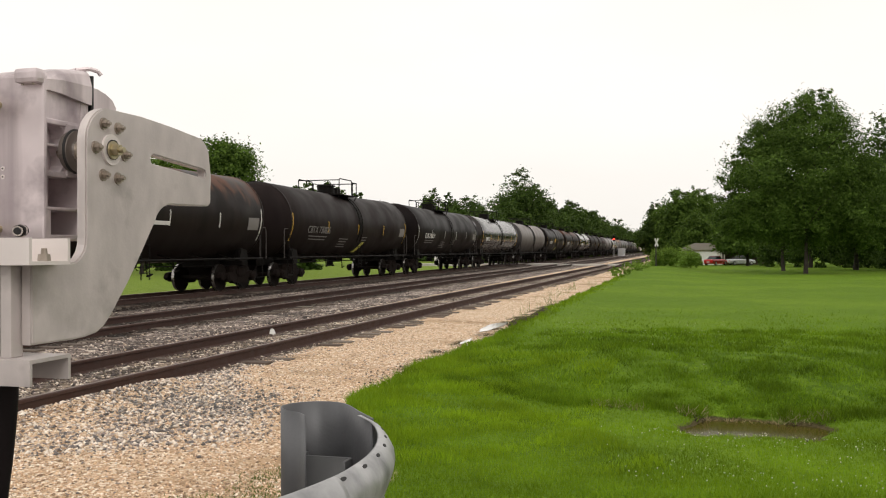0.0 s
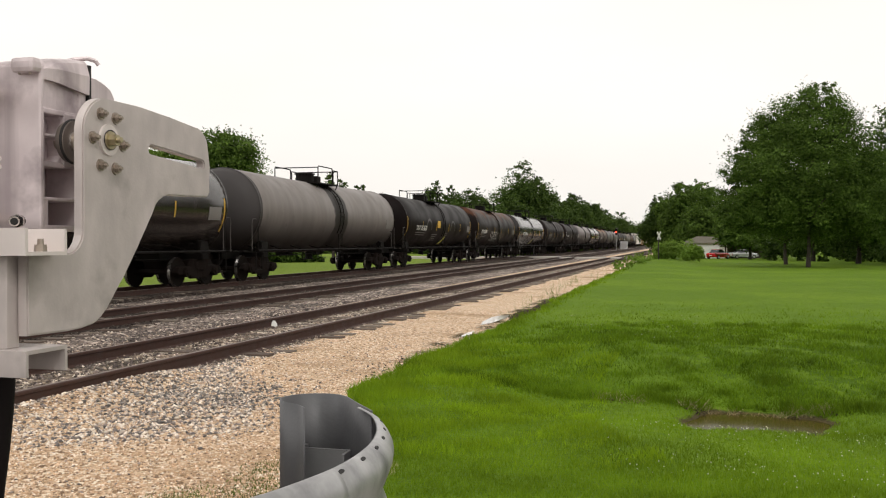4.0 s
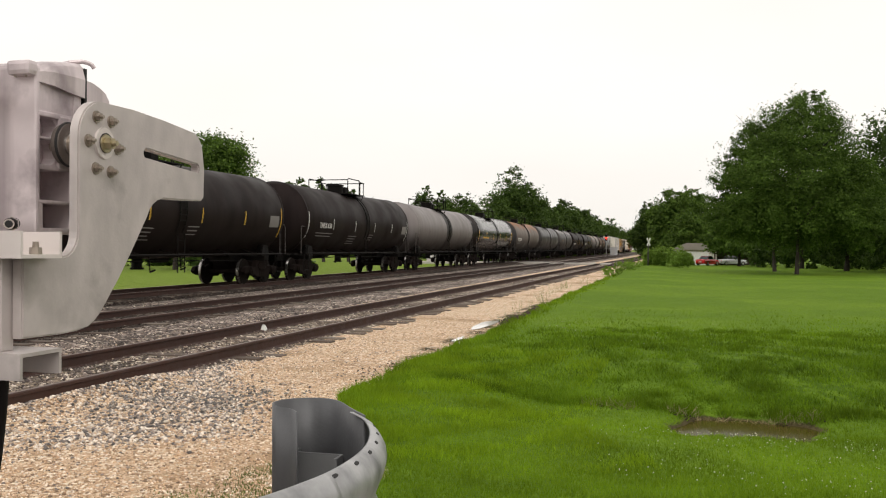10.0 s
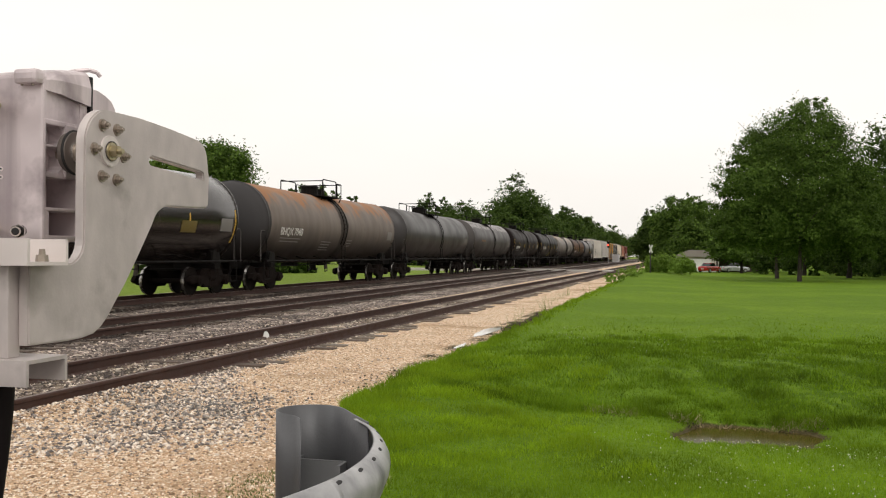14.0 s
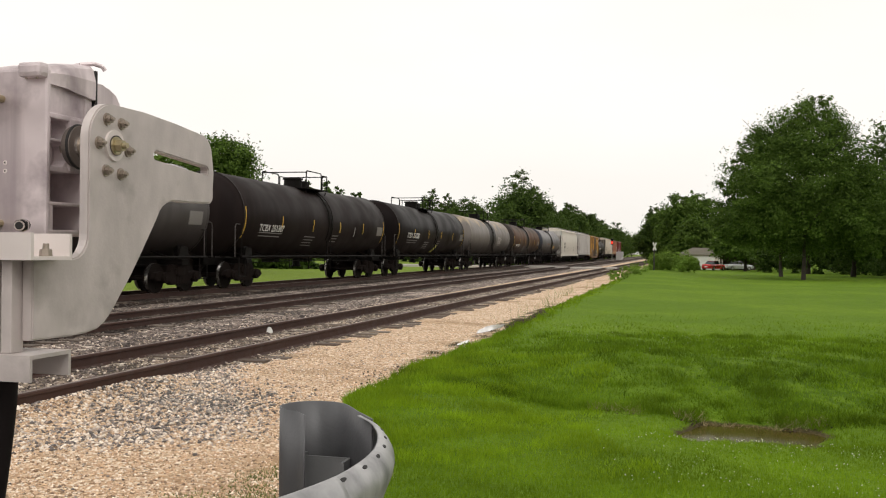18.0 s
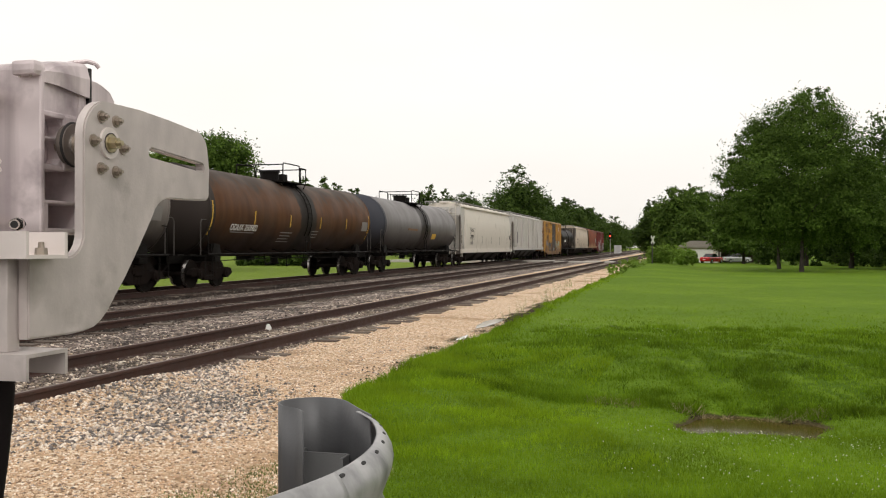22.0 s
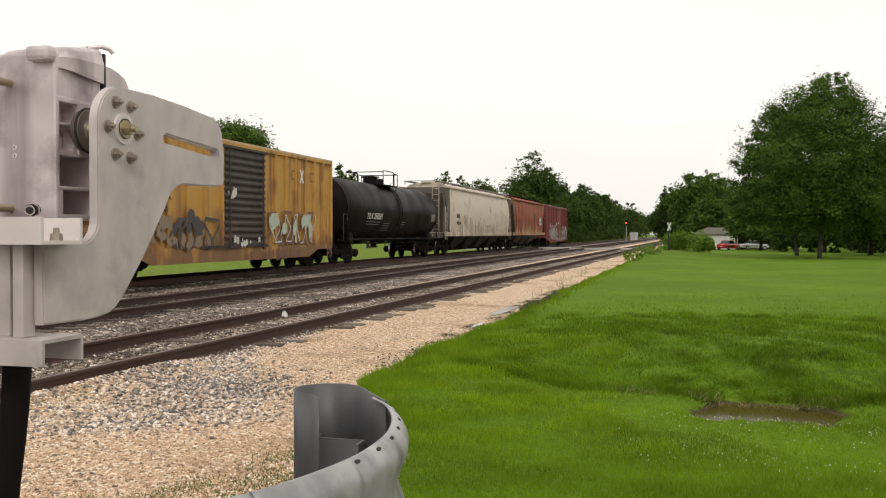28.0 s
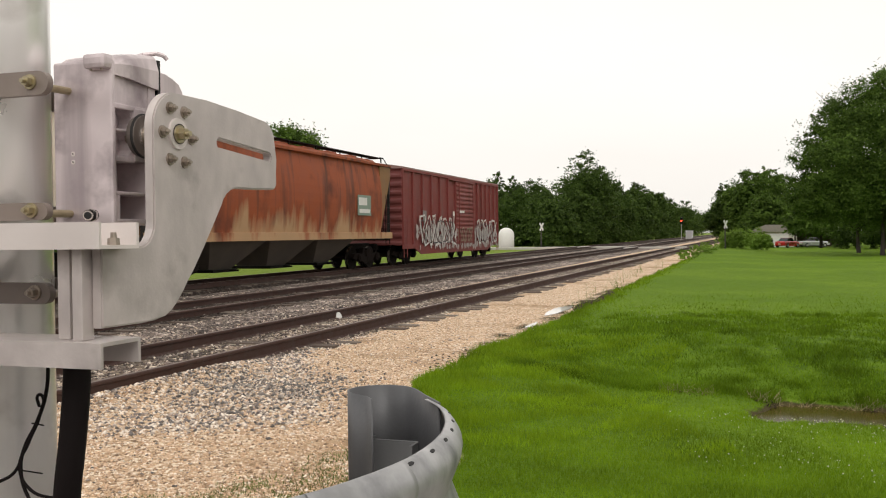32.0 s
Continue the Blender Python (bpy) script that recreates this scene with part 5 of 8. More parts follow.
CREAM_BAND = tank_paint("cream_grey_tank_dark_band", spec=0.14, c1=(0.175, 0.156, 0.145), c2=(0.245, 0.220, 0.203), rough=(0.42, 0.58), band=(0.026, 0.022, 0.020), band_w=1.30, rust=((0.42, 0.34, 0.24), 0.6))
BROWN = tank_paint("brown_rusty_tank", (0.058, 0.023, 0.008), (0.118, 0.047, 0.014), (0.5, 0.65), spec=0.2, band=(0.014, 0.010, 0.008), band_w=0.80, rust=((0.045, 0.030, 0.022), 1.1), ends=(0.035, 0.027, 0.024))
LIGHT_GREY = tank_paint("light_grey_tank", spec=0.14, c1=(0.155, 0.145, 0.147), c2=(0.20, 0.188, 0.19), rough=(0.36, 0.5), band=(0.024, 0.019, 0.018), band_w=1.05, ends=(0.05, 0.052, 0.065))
WHITE_HOP = paint("white_hopper_paint", (0.64, 0.59, 0.525), (0.74, 0.69, 0.62), 1.2, (0.45, 0.6), 0, 0.08, 30, stain=((0.55, 0.50, 0.435), 0.3))
PALE_HOP = paint("pale_grey_hopper_paint", (0.48, 0.455, 0.43), (0.58, 0.555, 0.53), 1.2, (0.5, 0.65), 0, 0.08, 30, streak=((0.30, 0.27, 0.24), 0.35))
CREAM_HOP = paint("dirty_cream_hopper_paint", (0.57, 0.485, 0.395), (0.69, 0.60, 0.495), 1.0, (0.5, 0.65), 0, 0.08, 30, stain=((0.36, 0.30, 0.23), 0.42), foot=((0.33, 0.27, 0.205), 1.75, 1.1))
ORANGE_HOP = paint("rust_orange_hopper_paint", (0.20, 0.036, 0.007), (0.385, 0.084, 0.015), 1.1, (0.6, 0.75), 0, 0.15, 30, streak=((0.105, 0.026, 0.010), 0.5), stain=((0.12, 0.026, 0.010), 0.55), foot=((0.46, 0.30, 0.16), 1.95, 1.25))
# dusty bays; also the painted shade of the cream car's end
UNDER_GREY = paint("dusty_bay_and_shaded_end", (0.05, 0.042, 0.036), (0.15, 0.125, 0.105), 1.5, (0.7, 0.85), 0, 0.2, 20)
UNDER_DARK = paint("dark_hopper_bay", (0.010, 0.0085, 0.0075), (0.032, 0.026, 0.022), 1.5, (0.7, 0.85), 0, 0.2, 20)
YELLOW_BOX = paint("faded_yellow_boxcar_paint", (0.42, 0.225, 0.045), (0.53, 0.30, 0.068), 1.3, (0.5, 0.65), 0, 0.1, 30, streak=((0.20, 0.09, 0.03), 0.45), stain=((0.27, 0.13, 0.04), 0.4), foot=((0.17, 0.085, 0.045), 1.35, 0.75))
BLACK_DOOR = paint("worn_black_door_paint", (0.018, 0.013, 0.012), (0.042, 0.030, 0.027), 2, (0.5, 0.65), 0, 0.15, 30, stain=((0.10, 0.05, 0.035), 0.35))
BROWN_END = paint("rusty_box_end", (0.16, 0.075, 0.035), (0.27, 0.15, 0.05), 2, (0.6, 0.75), 0, 0.15, 30)
RED_BOX = paint("boxcar_red_paint", (0.145, 0.023, 0.020), (0.205, 0.037, 0.030), 1.3, (0.55, 0.7), 0, 0.1, 30, streak=((0.12, 0.03, 0.025), 0.3))
RED_END = paint("dark_boxcar_red_end", (0.105, 0.022, 0.020), (0.15, 0.03, 0.026), 1.5, (0.55, 0.7), 0, 0.1, 30)
ROOF_RED = paint("grey_red_roof", (0.20, 0.10, 0.09), (0.30, 0.19, 0.17), 2, (0.6, 0.75), 0, 0.1)
ROOF_YEL = paint("tan_boxcar_roof", (0.42, 0.31, 0.17), (0.52, 0.42, 0.28), 2, (0.6, 0.75), 0, 0.1)
SPRAY_WHITE = paint("white_spray_paint", (0.52, 0.50, 0.47), (0.66, 0.64, 0.61), 4, (0.55, 0.7), 0, 0)
SPRAY_GREY = paint("grey_spray_paint", (0.19, 0.135, 0.085), (0.30, 0.23, 0.16), 3, (0.6, 0.7), 0, 0)
SPRAY_FADED = paint("faded_pink_white_spray", (0.30, 0.245, 0.235), (0.52, 0.465, 0.44), 6, (0.6, 0.75), 0, 0)
SPRAY_BLUE = paint("blue_grey_spray_paint", (0.22, 0.20, 0.23), (0.32, 0.29, 0.30), 4, (0.55, 0.7), 0, 0)
CREAM_DIRT = paint("dirt_on_cream_paint", (0.30, 0.265, 0.215), (0.42, 0.375, 0.305), 5, (0.6, 0.8), 0, 0)
SPRAY_MINT = paint("mint_spray_paint", (0.36, 0.44, 0.34), (0.47, 0.54, 0.43), 4, (0.55, 0.7), 0, 0)
SPRAY_DARK = paint("dark_spray_paint", (0.045, 0.038, 0.04), (0.08, 0.068, 0.07), 4, (0.55, 0.7), 0, 0)
SPRAY_BROWN = paint("brown_spray_paint", (0.15, 0.07, 0.045), (0.21, 0.11, 0.075), 4, (0.55, 0.7), 0, 0)
FADED_ORANGE = paint("faded_orange_stencil", (0.16, 0.085, 0.04), (0.22, 0.115, 0.05), 9, (0.5, 0.7), 0, 0)
FADED_YELLOW = paint("faded_yellow_stencil", (0.10, 0.072, 0.012), (0.17, 0.12, 0.02), 9, (0.5, 0.7), 0, 0)
LOGO_GREEN = paint("weathered_green_panel", (0.17, 0.24, 0.19), (0.25, 0.32, 0.26), 4, (0.5, 0.7), 0, 0)


def scribble(parent, place, w, h, material, seed, loops=4, r=0.06, name="graffiti"):
    """A loose sprayed tag: fat bent strokes in a w x h field; place maps (a, b) to a point and a normal offset."""
    rnd = random.Random(seed)
    vs, fs, pts = [], [], []
    for k in range(loops):
        cx = (k + 0.5) / loops * w
        sw = k % 2
        hh = h * rnd.uniform(0.75, 1.0)
        ph, tw = rnd.uniform(0, 6), rnd.choice((1.0, 1.5, 2.0))
        for i in range(13):
            t = i / 12 if not sw else 1 - i / 12
            pts.append((cx + w / loops * 0.42 * math.sin(ph + tw * math.pi * t), h * 0.5 - hh * 0.5 + hh * t))
    k_ = 38.0 if h > 6 else 1.0              # heights on a tank are given in degrees
    for i, (a, b) in enumerate(pts):
        (a0, b0), (a1, b1) = pts[max(0, i - 1)], pts[min(len(pts) - 1, i + 1)]
        d = math.hypot(a1 - a0, (b1 - b0) / k_) + 1e-6
        rr = r * (0.7 + 0.5 * abs(math.sin(i * 0.7 + seed)))
        na, nb = -(b1 - b0) / k_ / d * rr, (a1 - a0) / d * rr * k_
        vs += [place(a + na, b + nb), place(a - na, b - nb)]
        if i:
            q = 2 * i
            fs.append((q - 2, q, q + 1, q - 1))
    return part(name, raw_mesh(name, vs, fs, material), None, parent, "loose sprayed graffiti strokes")


def graffiti_flat(y0, z0, w, h, material, seed, loops=4, r=0.06, dx=0.03):
    return lambda car, hw, zz, top, hb: scribble(car, lambda a, b: (hw + dx, y0 + a, z0 + b), w, h, material, seed, loops, r)


def graffiti_tank(y0, a0, w, deg, material, seed, loops=3, r=0.05):
    return lambda car, R, zc, hb: scribble(car, lambda a, b: ((R + 0.01) * math.cos(radians(a0 + b)), y0 + a, zc - tank_sag(y0 + a) + (R + 0.01) * math.sin(radians(a0 + b))), w, deg, material, seed, loops, r)


def tank_patch(y0, y1, a0, a1, material, label, name="panel"):
    return lambda car, R, zc, hb: patch_on_tank(name, car, R, zc, y0, y1, a0, a1, material, label)


def panel(y0, y1, z0, z1, material, label="", name="panel", dx=0.02):
    return lambda car, hw, zz, top, hb: flat_panel(name, car, hw + dx, y0, y1, z0, z1, material, label)


def round_logo(y, material):
    def make(car, R, zc, hb):
        place = lambda a, b: ((R + 0.008) * math.cos(radians(-14 + b)), y + a, zc + (R + 0.008) * math.sin(radians(-14 + b)))
        vs, fs = [], []
        for i in range(24):
            a0, a1 = 2 * math.pi * i / 24, 2 * math.pi * (i + 1) / 24
            k = len(vs)
            vs += [place(0.62 * math.cos(a0), 24 * math.sin(a0)), place(0.62 * math.cos(a1), 24 * math.sin(a1)), place(0.5 * math.cos(a1), 19 * math.sin(a1)), place(0.5 * math.cos(a0), 19 * math.sin(a0))]
            fs.append((k, k + 1, k + 2, k + 3))
        part("emblem", raw_mesh("emblem", vs, fs, material), None, car, "faded round emblem")
    return make


def side_text(car, hw, y, z, text, size, material, dx=0.098):
    """Painted lettering on a car's side, reading along the train."""
    m = Matrix(((0, 0, 1, hw + dx), (1, 0, 0, y), (0, 1, 0, z), (0, 0, 0, 1)))
    return lettering("lettering", text, size, material, car, m, "stencilled lettering")


def crossed(car, hw, y, z, s, material, dx=0.098):
    for k in (-1, 1):
        b = part("cross_mark", one_box(0, 0.006, -s * 0.16, s * 0.16, -s, s), material, car)
        b.matrix_basis = pose(hw + dx + 0.002 * k, y, z, k * 30, 0, 0)


def smear_flat(y, z, w, h, material, seed, n=14, r=0.1, dx=0.09):
    """A cluster of uneven blotches on a car's side, w by h about (y, z)."""
    def make(car, hw, zz, top, hb):
        rnd = random.Random(seed)
        vs, fs = [], []
        for k in range(n):
            cy, cz = y + max(-1, min(1, rnd.gauss(0, 0.45))) * w / 2, z + max(-1, min(1, rnd.gauss(0, 0.45))) * h / 2
            rr = r * rnd.uniform(0.4, 1.2)
            q = len(vs)
            m = 9
            for i in range(m):
                a = 2 * math.pi * i / m
                q_r = rr * rnd.uniform(0.55, 1.2)
                vs.append((hw + dx + 0.0004 * k, cy + q_r * math.cos(a), cz + 1.3 * q_r * math.sin(a)))
            fs.append(tuple(range(q, q + m)))
        part("smear", raw_mesh("smear", vs, fs, material), None, car, "blotchy smear on the paint")
    return make


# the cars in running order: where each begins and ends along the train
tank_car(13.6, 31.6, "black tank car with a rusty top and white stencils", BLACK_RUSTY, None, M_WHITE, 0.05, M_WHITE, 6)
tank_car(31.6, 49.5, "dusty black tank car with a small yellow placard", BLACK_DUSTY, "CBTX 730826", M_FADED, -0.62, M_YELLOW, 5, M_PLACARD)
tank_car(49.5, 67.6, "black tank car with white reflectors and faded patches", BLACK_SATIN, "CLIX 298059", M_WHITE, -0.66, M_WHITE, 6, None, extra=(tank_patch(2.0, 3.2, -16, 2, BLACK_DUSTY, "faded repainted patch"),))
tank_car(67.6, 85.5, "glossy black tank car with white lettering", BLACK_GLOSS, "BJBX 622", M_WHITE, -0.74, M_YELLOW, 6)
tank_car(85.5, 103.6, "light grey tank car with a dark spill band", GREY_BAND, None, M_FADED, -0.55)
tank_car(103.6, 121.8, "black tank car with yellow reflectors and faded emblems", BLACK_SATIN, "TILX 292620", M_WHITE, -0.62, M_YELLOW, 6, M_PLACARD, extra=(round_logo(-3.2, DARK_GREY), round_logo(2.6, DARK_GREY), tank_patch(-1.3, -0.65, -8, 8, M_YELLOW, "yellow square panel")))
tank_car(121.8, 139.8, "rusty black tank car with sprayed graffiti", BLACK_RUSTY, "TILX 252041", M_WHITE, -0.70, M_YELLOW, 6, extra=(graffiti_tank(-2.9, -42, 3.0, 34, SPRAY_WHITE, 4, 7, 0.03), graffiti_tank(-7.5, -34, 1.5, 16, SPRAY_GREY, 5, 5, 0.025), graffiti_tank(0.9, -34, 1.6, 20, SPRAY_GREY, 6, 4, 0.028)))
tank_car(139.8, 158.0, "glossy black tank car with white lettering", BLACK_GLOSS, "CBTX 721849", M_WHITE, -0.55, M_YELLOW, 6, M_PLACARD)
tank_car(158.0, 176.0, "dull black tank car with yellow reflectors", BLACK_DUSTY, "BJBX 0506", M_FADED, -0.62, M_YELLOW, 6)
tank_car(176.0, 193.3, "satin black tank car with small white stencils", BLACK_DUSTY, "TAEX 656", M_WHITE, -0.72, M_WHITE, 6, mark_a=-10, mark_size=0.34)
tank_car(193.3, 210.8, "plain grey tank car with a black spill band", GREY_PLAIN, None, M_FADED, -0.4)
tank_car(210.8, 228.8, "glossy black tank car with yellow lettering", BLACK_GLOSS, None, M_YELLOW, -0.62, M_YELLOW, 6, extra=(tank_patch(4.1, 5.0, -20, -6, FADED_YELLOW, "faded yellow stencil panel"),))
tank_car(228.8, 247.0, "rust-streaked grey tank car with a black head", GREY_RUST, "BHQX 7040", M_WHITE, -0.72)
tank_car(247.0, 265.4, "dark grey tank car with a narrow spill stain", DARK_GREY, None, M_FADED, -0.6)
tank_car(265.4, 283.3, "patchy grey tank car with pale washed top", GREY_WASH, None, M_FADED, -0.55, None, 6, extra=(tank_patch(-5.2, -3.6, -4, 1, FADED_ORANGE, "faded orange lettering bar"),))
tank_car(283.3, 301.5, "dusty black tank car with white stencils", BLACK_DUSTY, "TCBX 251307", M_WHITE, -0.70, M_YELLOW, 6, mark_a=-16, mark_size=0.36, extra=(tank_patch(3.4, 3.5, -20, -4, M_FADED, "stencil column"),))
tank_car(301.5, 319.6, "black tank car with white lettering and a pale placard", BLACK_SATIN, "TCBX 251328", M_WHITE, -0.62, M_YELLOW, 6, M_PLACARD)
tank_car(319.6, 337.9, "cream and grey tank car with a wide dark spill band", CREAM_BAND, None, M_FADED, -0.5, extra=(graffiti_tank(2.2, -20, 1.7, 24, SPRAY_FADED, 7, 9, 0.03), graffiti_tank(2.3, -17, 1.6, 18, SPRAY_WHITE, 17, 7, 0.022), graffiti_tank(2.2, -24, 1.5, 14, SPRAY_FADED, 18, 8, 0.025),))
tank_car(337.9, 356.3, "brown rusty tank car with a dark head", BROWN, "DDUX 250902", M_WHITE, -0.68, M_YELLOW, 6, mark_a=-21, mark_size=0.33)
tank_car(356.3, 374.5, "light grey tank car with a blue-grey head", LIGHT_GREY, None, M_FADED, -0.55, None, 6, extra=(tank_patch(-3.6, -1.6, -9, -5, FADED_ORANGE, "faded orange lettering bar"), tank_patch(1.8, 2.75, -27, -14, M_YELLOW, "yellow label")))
# grey end sheet: the end's shade put into its colour
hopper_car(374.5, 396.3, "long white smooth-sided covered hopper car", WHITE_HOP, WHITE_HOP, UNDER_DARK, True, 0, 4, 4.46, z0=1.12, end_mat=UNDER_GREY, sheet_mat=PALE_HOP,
           extra=(lambda car, hw, zz, top, hb: (side_text(car, hw, -7.0, 2.53, "ECUX", 0.32, BLACK_DOOR, 0.095), side_text(car, hw, -6.95, 2.12, "887917", 0.30, BLACK_DOOR, 0.095),
                                                 *(lettering("lettering", text, 0.15, BLACK_DOOR, car, Matrix(((1, 0, 0, 0.62), (0, 0, -1, -hb - 0.012), (0, 1, 0, z), (0, 0, 0, 1))), "stencilled lettering") for text, z in (("ECUX", 3.92), ("887917", 3.72)))),
                  *(panel(a, b, c, d, M_FADED, "", "frame_bar", 0.09) for a, b, c, d in ((-7.72, -6.12, 2.72, 2.75), (-7.72, -6.12, 1.92, 1.95), (-7.72, -7.69, 1.95, 2.72), (-6.15, -6.12, 1.95, 2.72))), panel(-7.6, -6.8, 1.66, 1.72, M_FADED, "", "stencil_bar", 0.085), panel(-7.6, -6.8, 1.54, 1.60, M_FADED, "", "stencil_bar", 0.085), panel(8.6, 9.0, 2.0, 2.35, M_BLACK, "small dark label", dx=0.08),
                  *(panel(-7 + 3.6 * k, -6.95 + 3.6 * k, 1.55, 2.15, UNDER_GREY, "dark scuff", "scuff", 0.08) for k in range(5))))
hopper_car(396.3, 416.9, "pale grey ribbed covered hopper car", PALE_HOP, PALE_HOP, UNDER_DARK, False, 17, 4, 4.52, z0=1.25, end_mat=UNDER_GREY, extra=(panel(-8.2, -7.4, 1.7, 2.8, M_FADED, "stencilled bars"),))


def rail_emblem(car, hw, zz, top, hb):
    """The marks of the yellow box car: two rows of plain dark blocks, initials and number, crossed bars, small squares."""
    for y, z, wd, ht in ((-6.95, 3.86, 0.34, 0.36), (-6.35, 3.86, 0.40, 0.36), (-5.78, 3.90, 0.13, 0.46), (-5.36, 3.92, 0.13, 0.52),
                         (-4.15, 3.30, 0.42, 0.52), (-3.45, 3.24, 0.42, 0.38)):
        if wd < 0.2:
            flat_panel("mark_block", car, hw + 0.098, y - wd / 2, y + wd / 2, z - ht / 2, z + ht / 2, BLACK_DOOR)
            continue
        for y0, y1, z0, z1 in ((y - wd / 2, y + wd / 2, z - ht / 2, z - ht / 2 + 0.1), (y - wd / 2, y + wd / 2, z + ht / 2 - 0.1, z + ht / 2),
                               (y - wd / 2, y - wd / 2 + 0.11, z - ht / 2 + 0.1, z + ht / 2 - 0.1), (y + wd / 2 - 0.11, y + wd / 2, z - ht / 2 + 0.1, z + ht / 2 - 0.1)):
            flat_panel("mark_block", car, hw + 0.098, y0, y1, z0, z1, BLACK_DOOR)
    for y0, y1, z0, z1 in ((-6.9, -5.0, 3.50, 3.56), (-6.9, -6.84, 3.18, 3.50), (-5.9, -5.84, 3.18, 3.50), (-6.9, -5.9, 3.14, 3.20), (-5.0, -4.94, 3.26, 3.56)):
        flat_panel("emblem_bar", car, hw + 0.098, y0, y1, z0, z1, BLACK_DOOR)
    side_text(car, hw, -5.15, 2.52, "BOX", 0.62, BLACK_DOOR)
    side_text(car, hw, -5.25, 2.12, "33403", 0.46, BLACK_DOOR)
    crossed(car, hw, -2.41, 3.34, 0.28, BLACK_DOOR)
    crossed(car, hw, 4.66, 3.54, 0.28, M_WHITE)
    for y in (3.72, 5.42):
        for y0, y1, z0, z1 in ((y, y + 0.3, 3.68, 3.73), (y, y + 0.3, 3.38, 3.43), (y, y + 0.05, 3.38, 3.73)):
            flat_panel("emblem_bar", car, hw + 0.098, y0, y1, z0, z1, SPRAY_BROWN)


box_car(416.9, 434.1, "faded yellow box car with a dark door and graffiti", YELLOW_BOX, BLACK_DOOR, BROWN_END, ROOF_YEL, (-1.36, 1.52), 6, 7, 4.40,
        extra=(rail_emblem,
               smear_flat(-5.9, 1.75, 1.0, 0.55, SPRAY_BLUE, 20, 9, 0.24, 0.095), smear_flat(-4.0, 1.15, 4.4, 0.55, SPRAY_GREY, 22, 40, 0.13, 0.096), smear_flat(-4.9, 1.55, 0.7, 0.5, SPRAY_GREY, 27, 9, 0.2, 0.098),
               smear_flat(-3.2, 1.65, 0.8, 0.55, SPRAY_DARK, 23, 9, 0.2, 0.100), smear_flat(-4.1, 1.5, 0.5, 0.5, SPRAY_DARK, 28, 7, 0.16, 0.100), graffiti_flat(-4.6, 0.85, 2.9, 1.0, SPRAY_DARK, 29, 6, 0.045, 0.104),
               smear_flat(-2.4, 1.2, 0.9, 0.6, SPRAY_BROWN, 30, 9, 0.12, 0.102), smear_flat(-6.8, 1.1, 1.0, 0.6, SPRAY_BROWN, 31, 12, 0.12, 0.102),
               graffiti_flat(1.75, 0.95, 4.1, 1.25, SPRAY_BROWN, 21, 8, 0.055, 0.095), smear_flat(2.15, 1.8, 0.6, 0.5, SPRAY_MINT, 32, 7, 0.22, 0.100), smear_flat(3.15, 1.6, 0.4, 0.7, SPRAY_MINT, 33, 6, 0.15, 0.100),
               smear_flat(4.1, 1.5, 0.5, 0.8, SPRAY_MINT, 34, 6, 0.15, 0.100), smear_flat(5.1, 1.85, 0.8, 0.45, SPRAY_MINT, 35, 8, 0.2, 0.100), smear_flat(5.5, 1.4, 0.4, 0.6, SPRAY_MINT, 36, 6, 0.13, 0.100),
               graffiti_flat(1.8, 1.0, 4.2, 1.1, SPRAY_WHITE, 37, 9, 0.022, 0.106), smear_flat(0.2, 1.1, 2.2, 0.35, SPRAY_WHITE, 24, 12, 0.09, 0.125), smear_flat(-0.9, 2.75, 0.7, 0.7, SPRAY_WHITE, 26, 6, 0.12, 0.125),
               smear_flat(2.5, 0.62, 4.0, 0.2, SPRAY_BROWN, 38, 24, 0.14, 0.075)))
tank_car(434.1, 451.2, "plain black tank car with white lettering", BLACK_SATIN, "TILX 250285", M_WHITE, -0.5, None, 6, R=1.47, zc=2.50)
# dark end sheet paints the shadow behind the ladder
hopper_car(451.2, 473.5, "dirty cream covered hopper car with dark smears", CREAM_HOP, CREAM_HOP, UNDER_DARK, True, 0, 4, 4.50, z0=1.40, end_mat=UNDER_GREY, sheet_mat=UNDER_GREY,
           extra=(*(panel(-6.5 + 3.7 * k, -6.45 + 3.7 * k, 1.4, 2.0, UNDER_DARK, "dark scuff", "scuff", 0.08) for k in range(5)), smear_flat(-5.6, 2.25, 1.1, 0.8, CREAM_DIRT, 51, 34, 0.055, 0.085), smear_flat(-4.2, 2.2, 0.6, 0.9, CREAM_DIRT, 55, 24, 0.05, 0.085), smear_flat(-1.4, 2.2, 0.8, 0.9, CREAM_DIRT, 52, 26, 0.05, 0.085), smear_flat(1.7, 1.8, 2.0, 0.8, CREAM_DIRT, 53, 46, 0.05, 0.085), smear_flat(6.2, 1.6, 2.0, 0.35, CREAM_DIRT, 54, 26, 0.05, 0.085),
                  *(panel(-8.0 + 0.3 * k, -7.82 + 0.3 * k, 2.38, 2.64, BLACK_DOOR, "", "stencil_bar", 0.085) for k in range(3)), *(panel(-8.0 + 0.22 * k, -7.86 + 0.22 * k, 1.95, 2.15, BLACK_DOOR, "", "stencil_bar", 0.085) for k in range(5))))
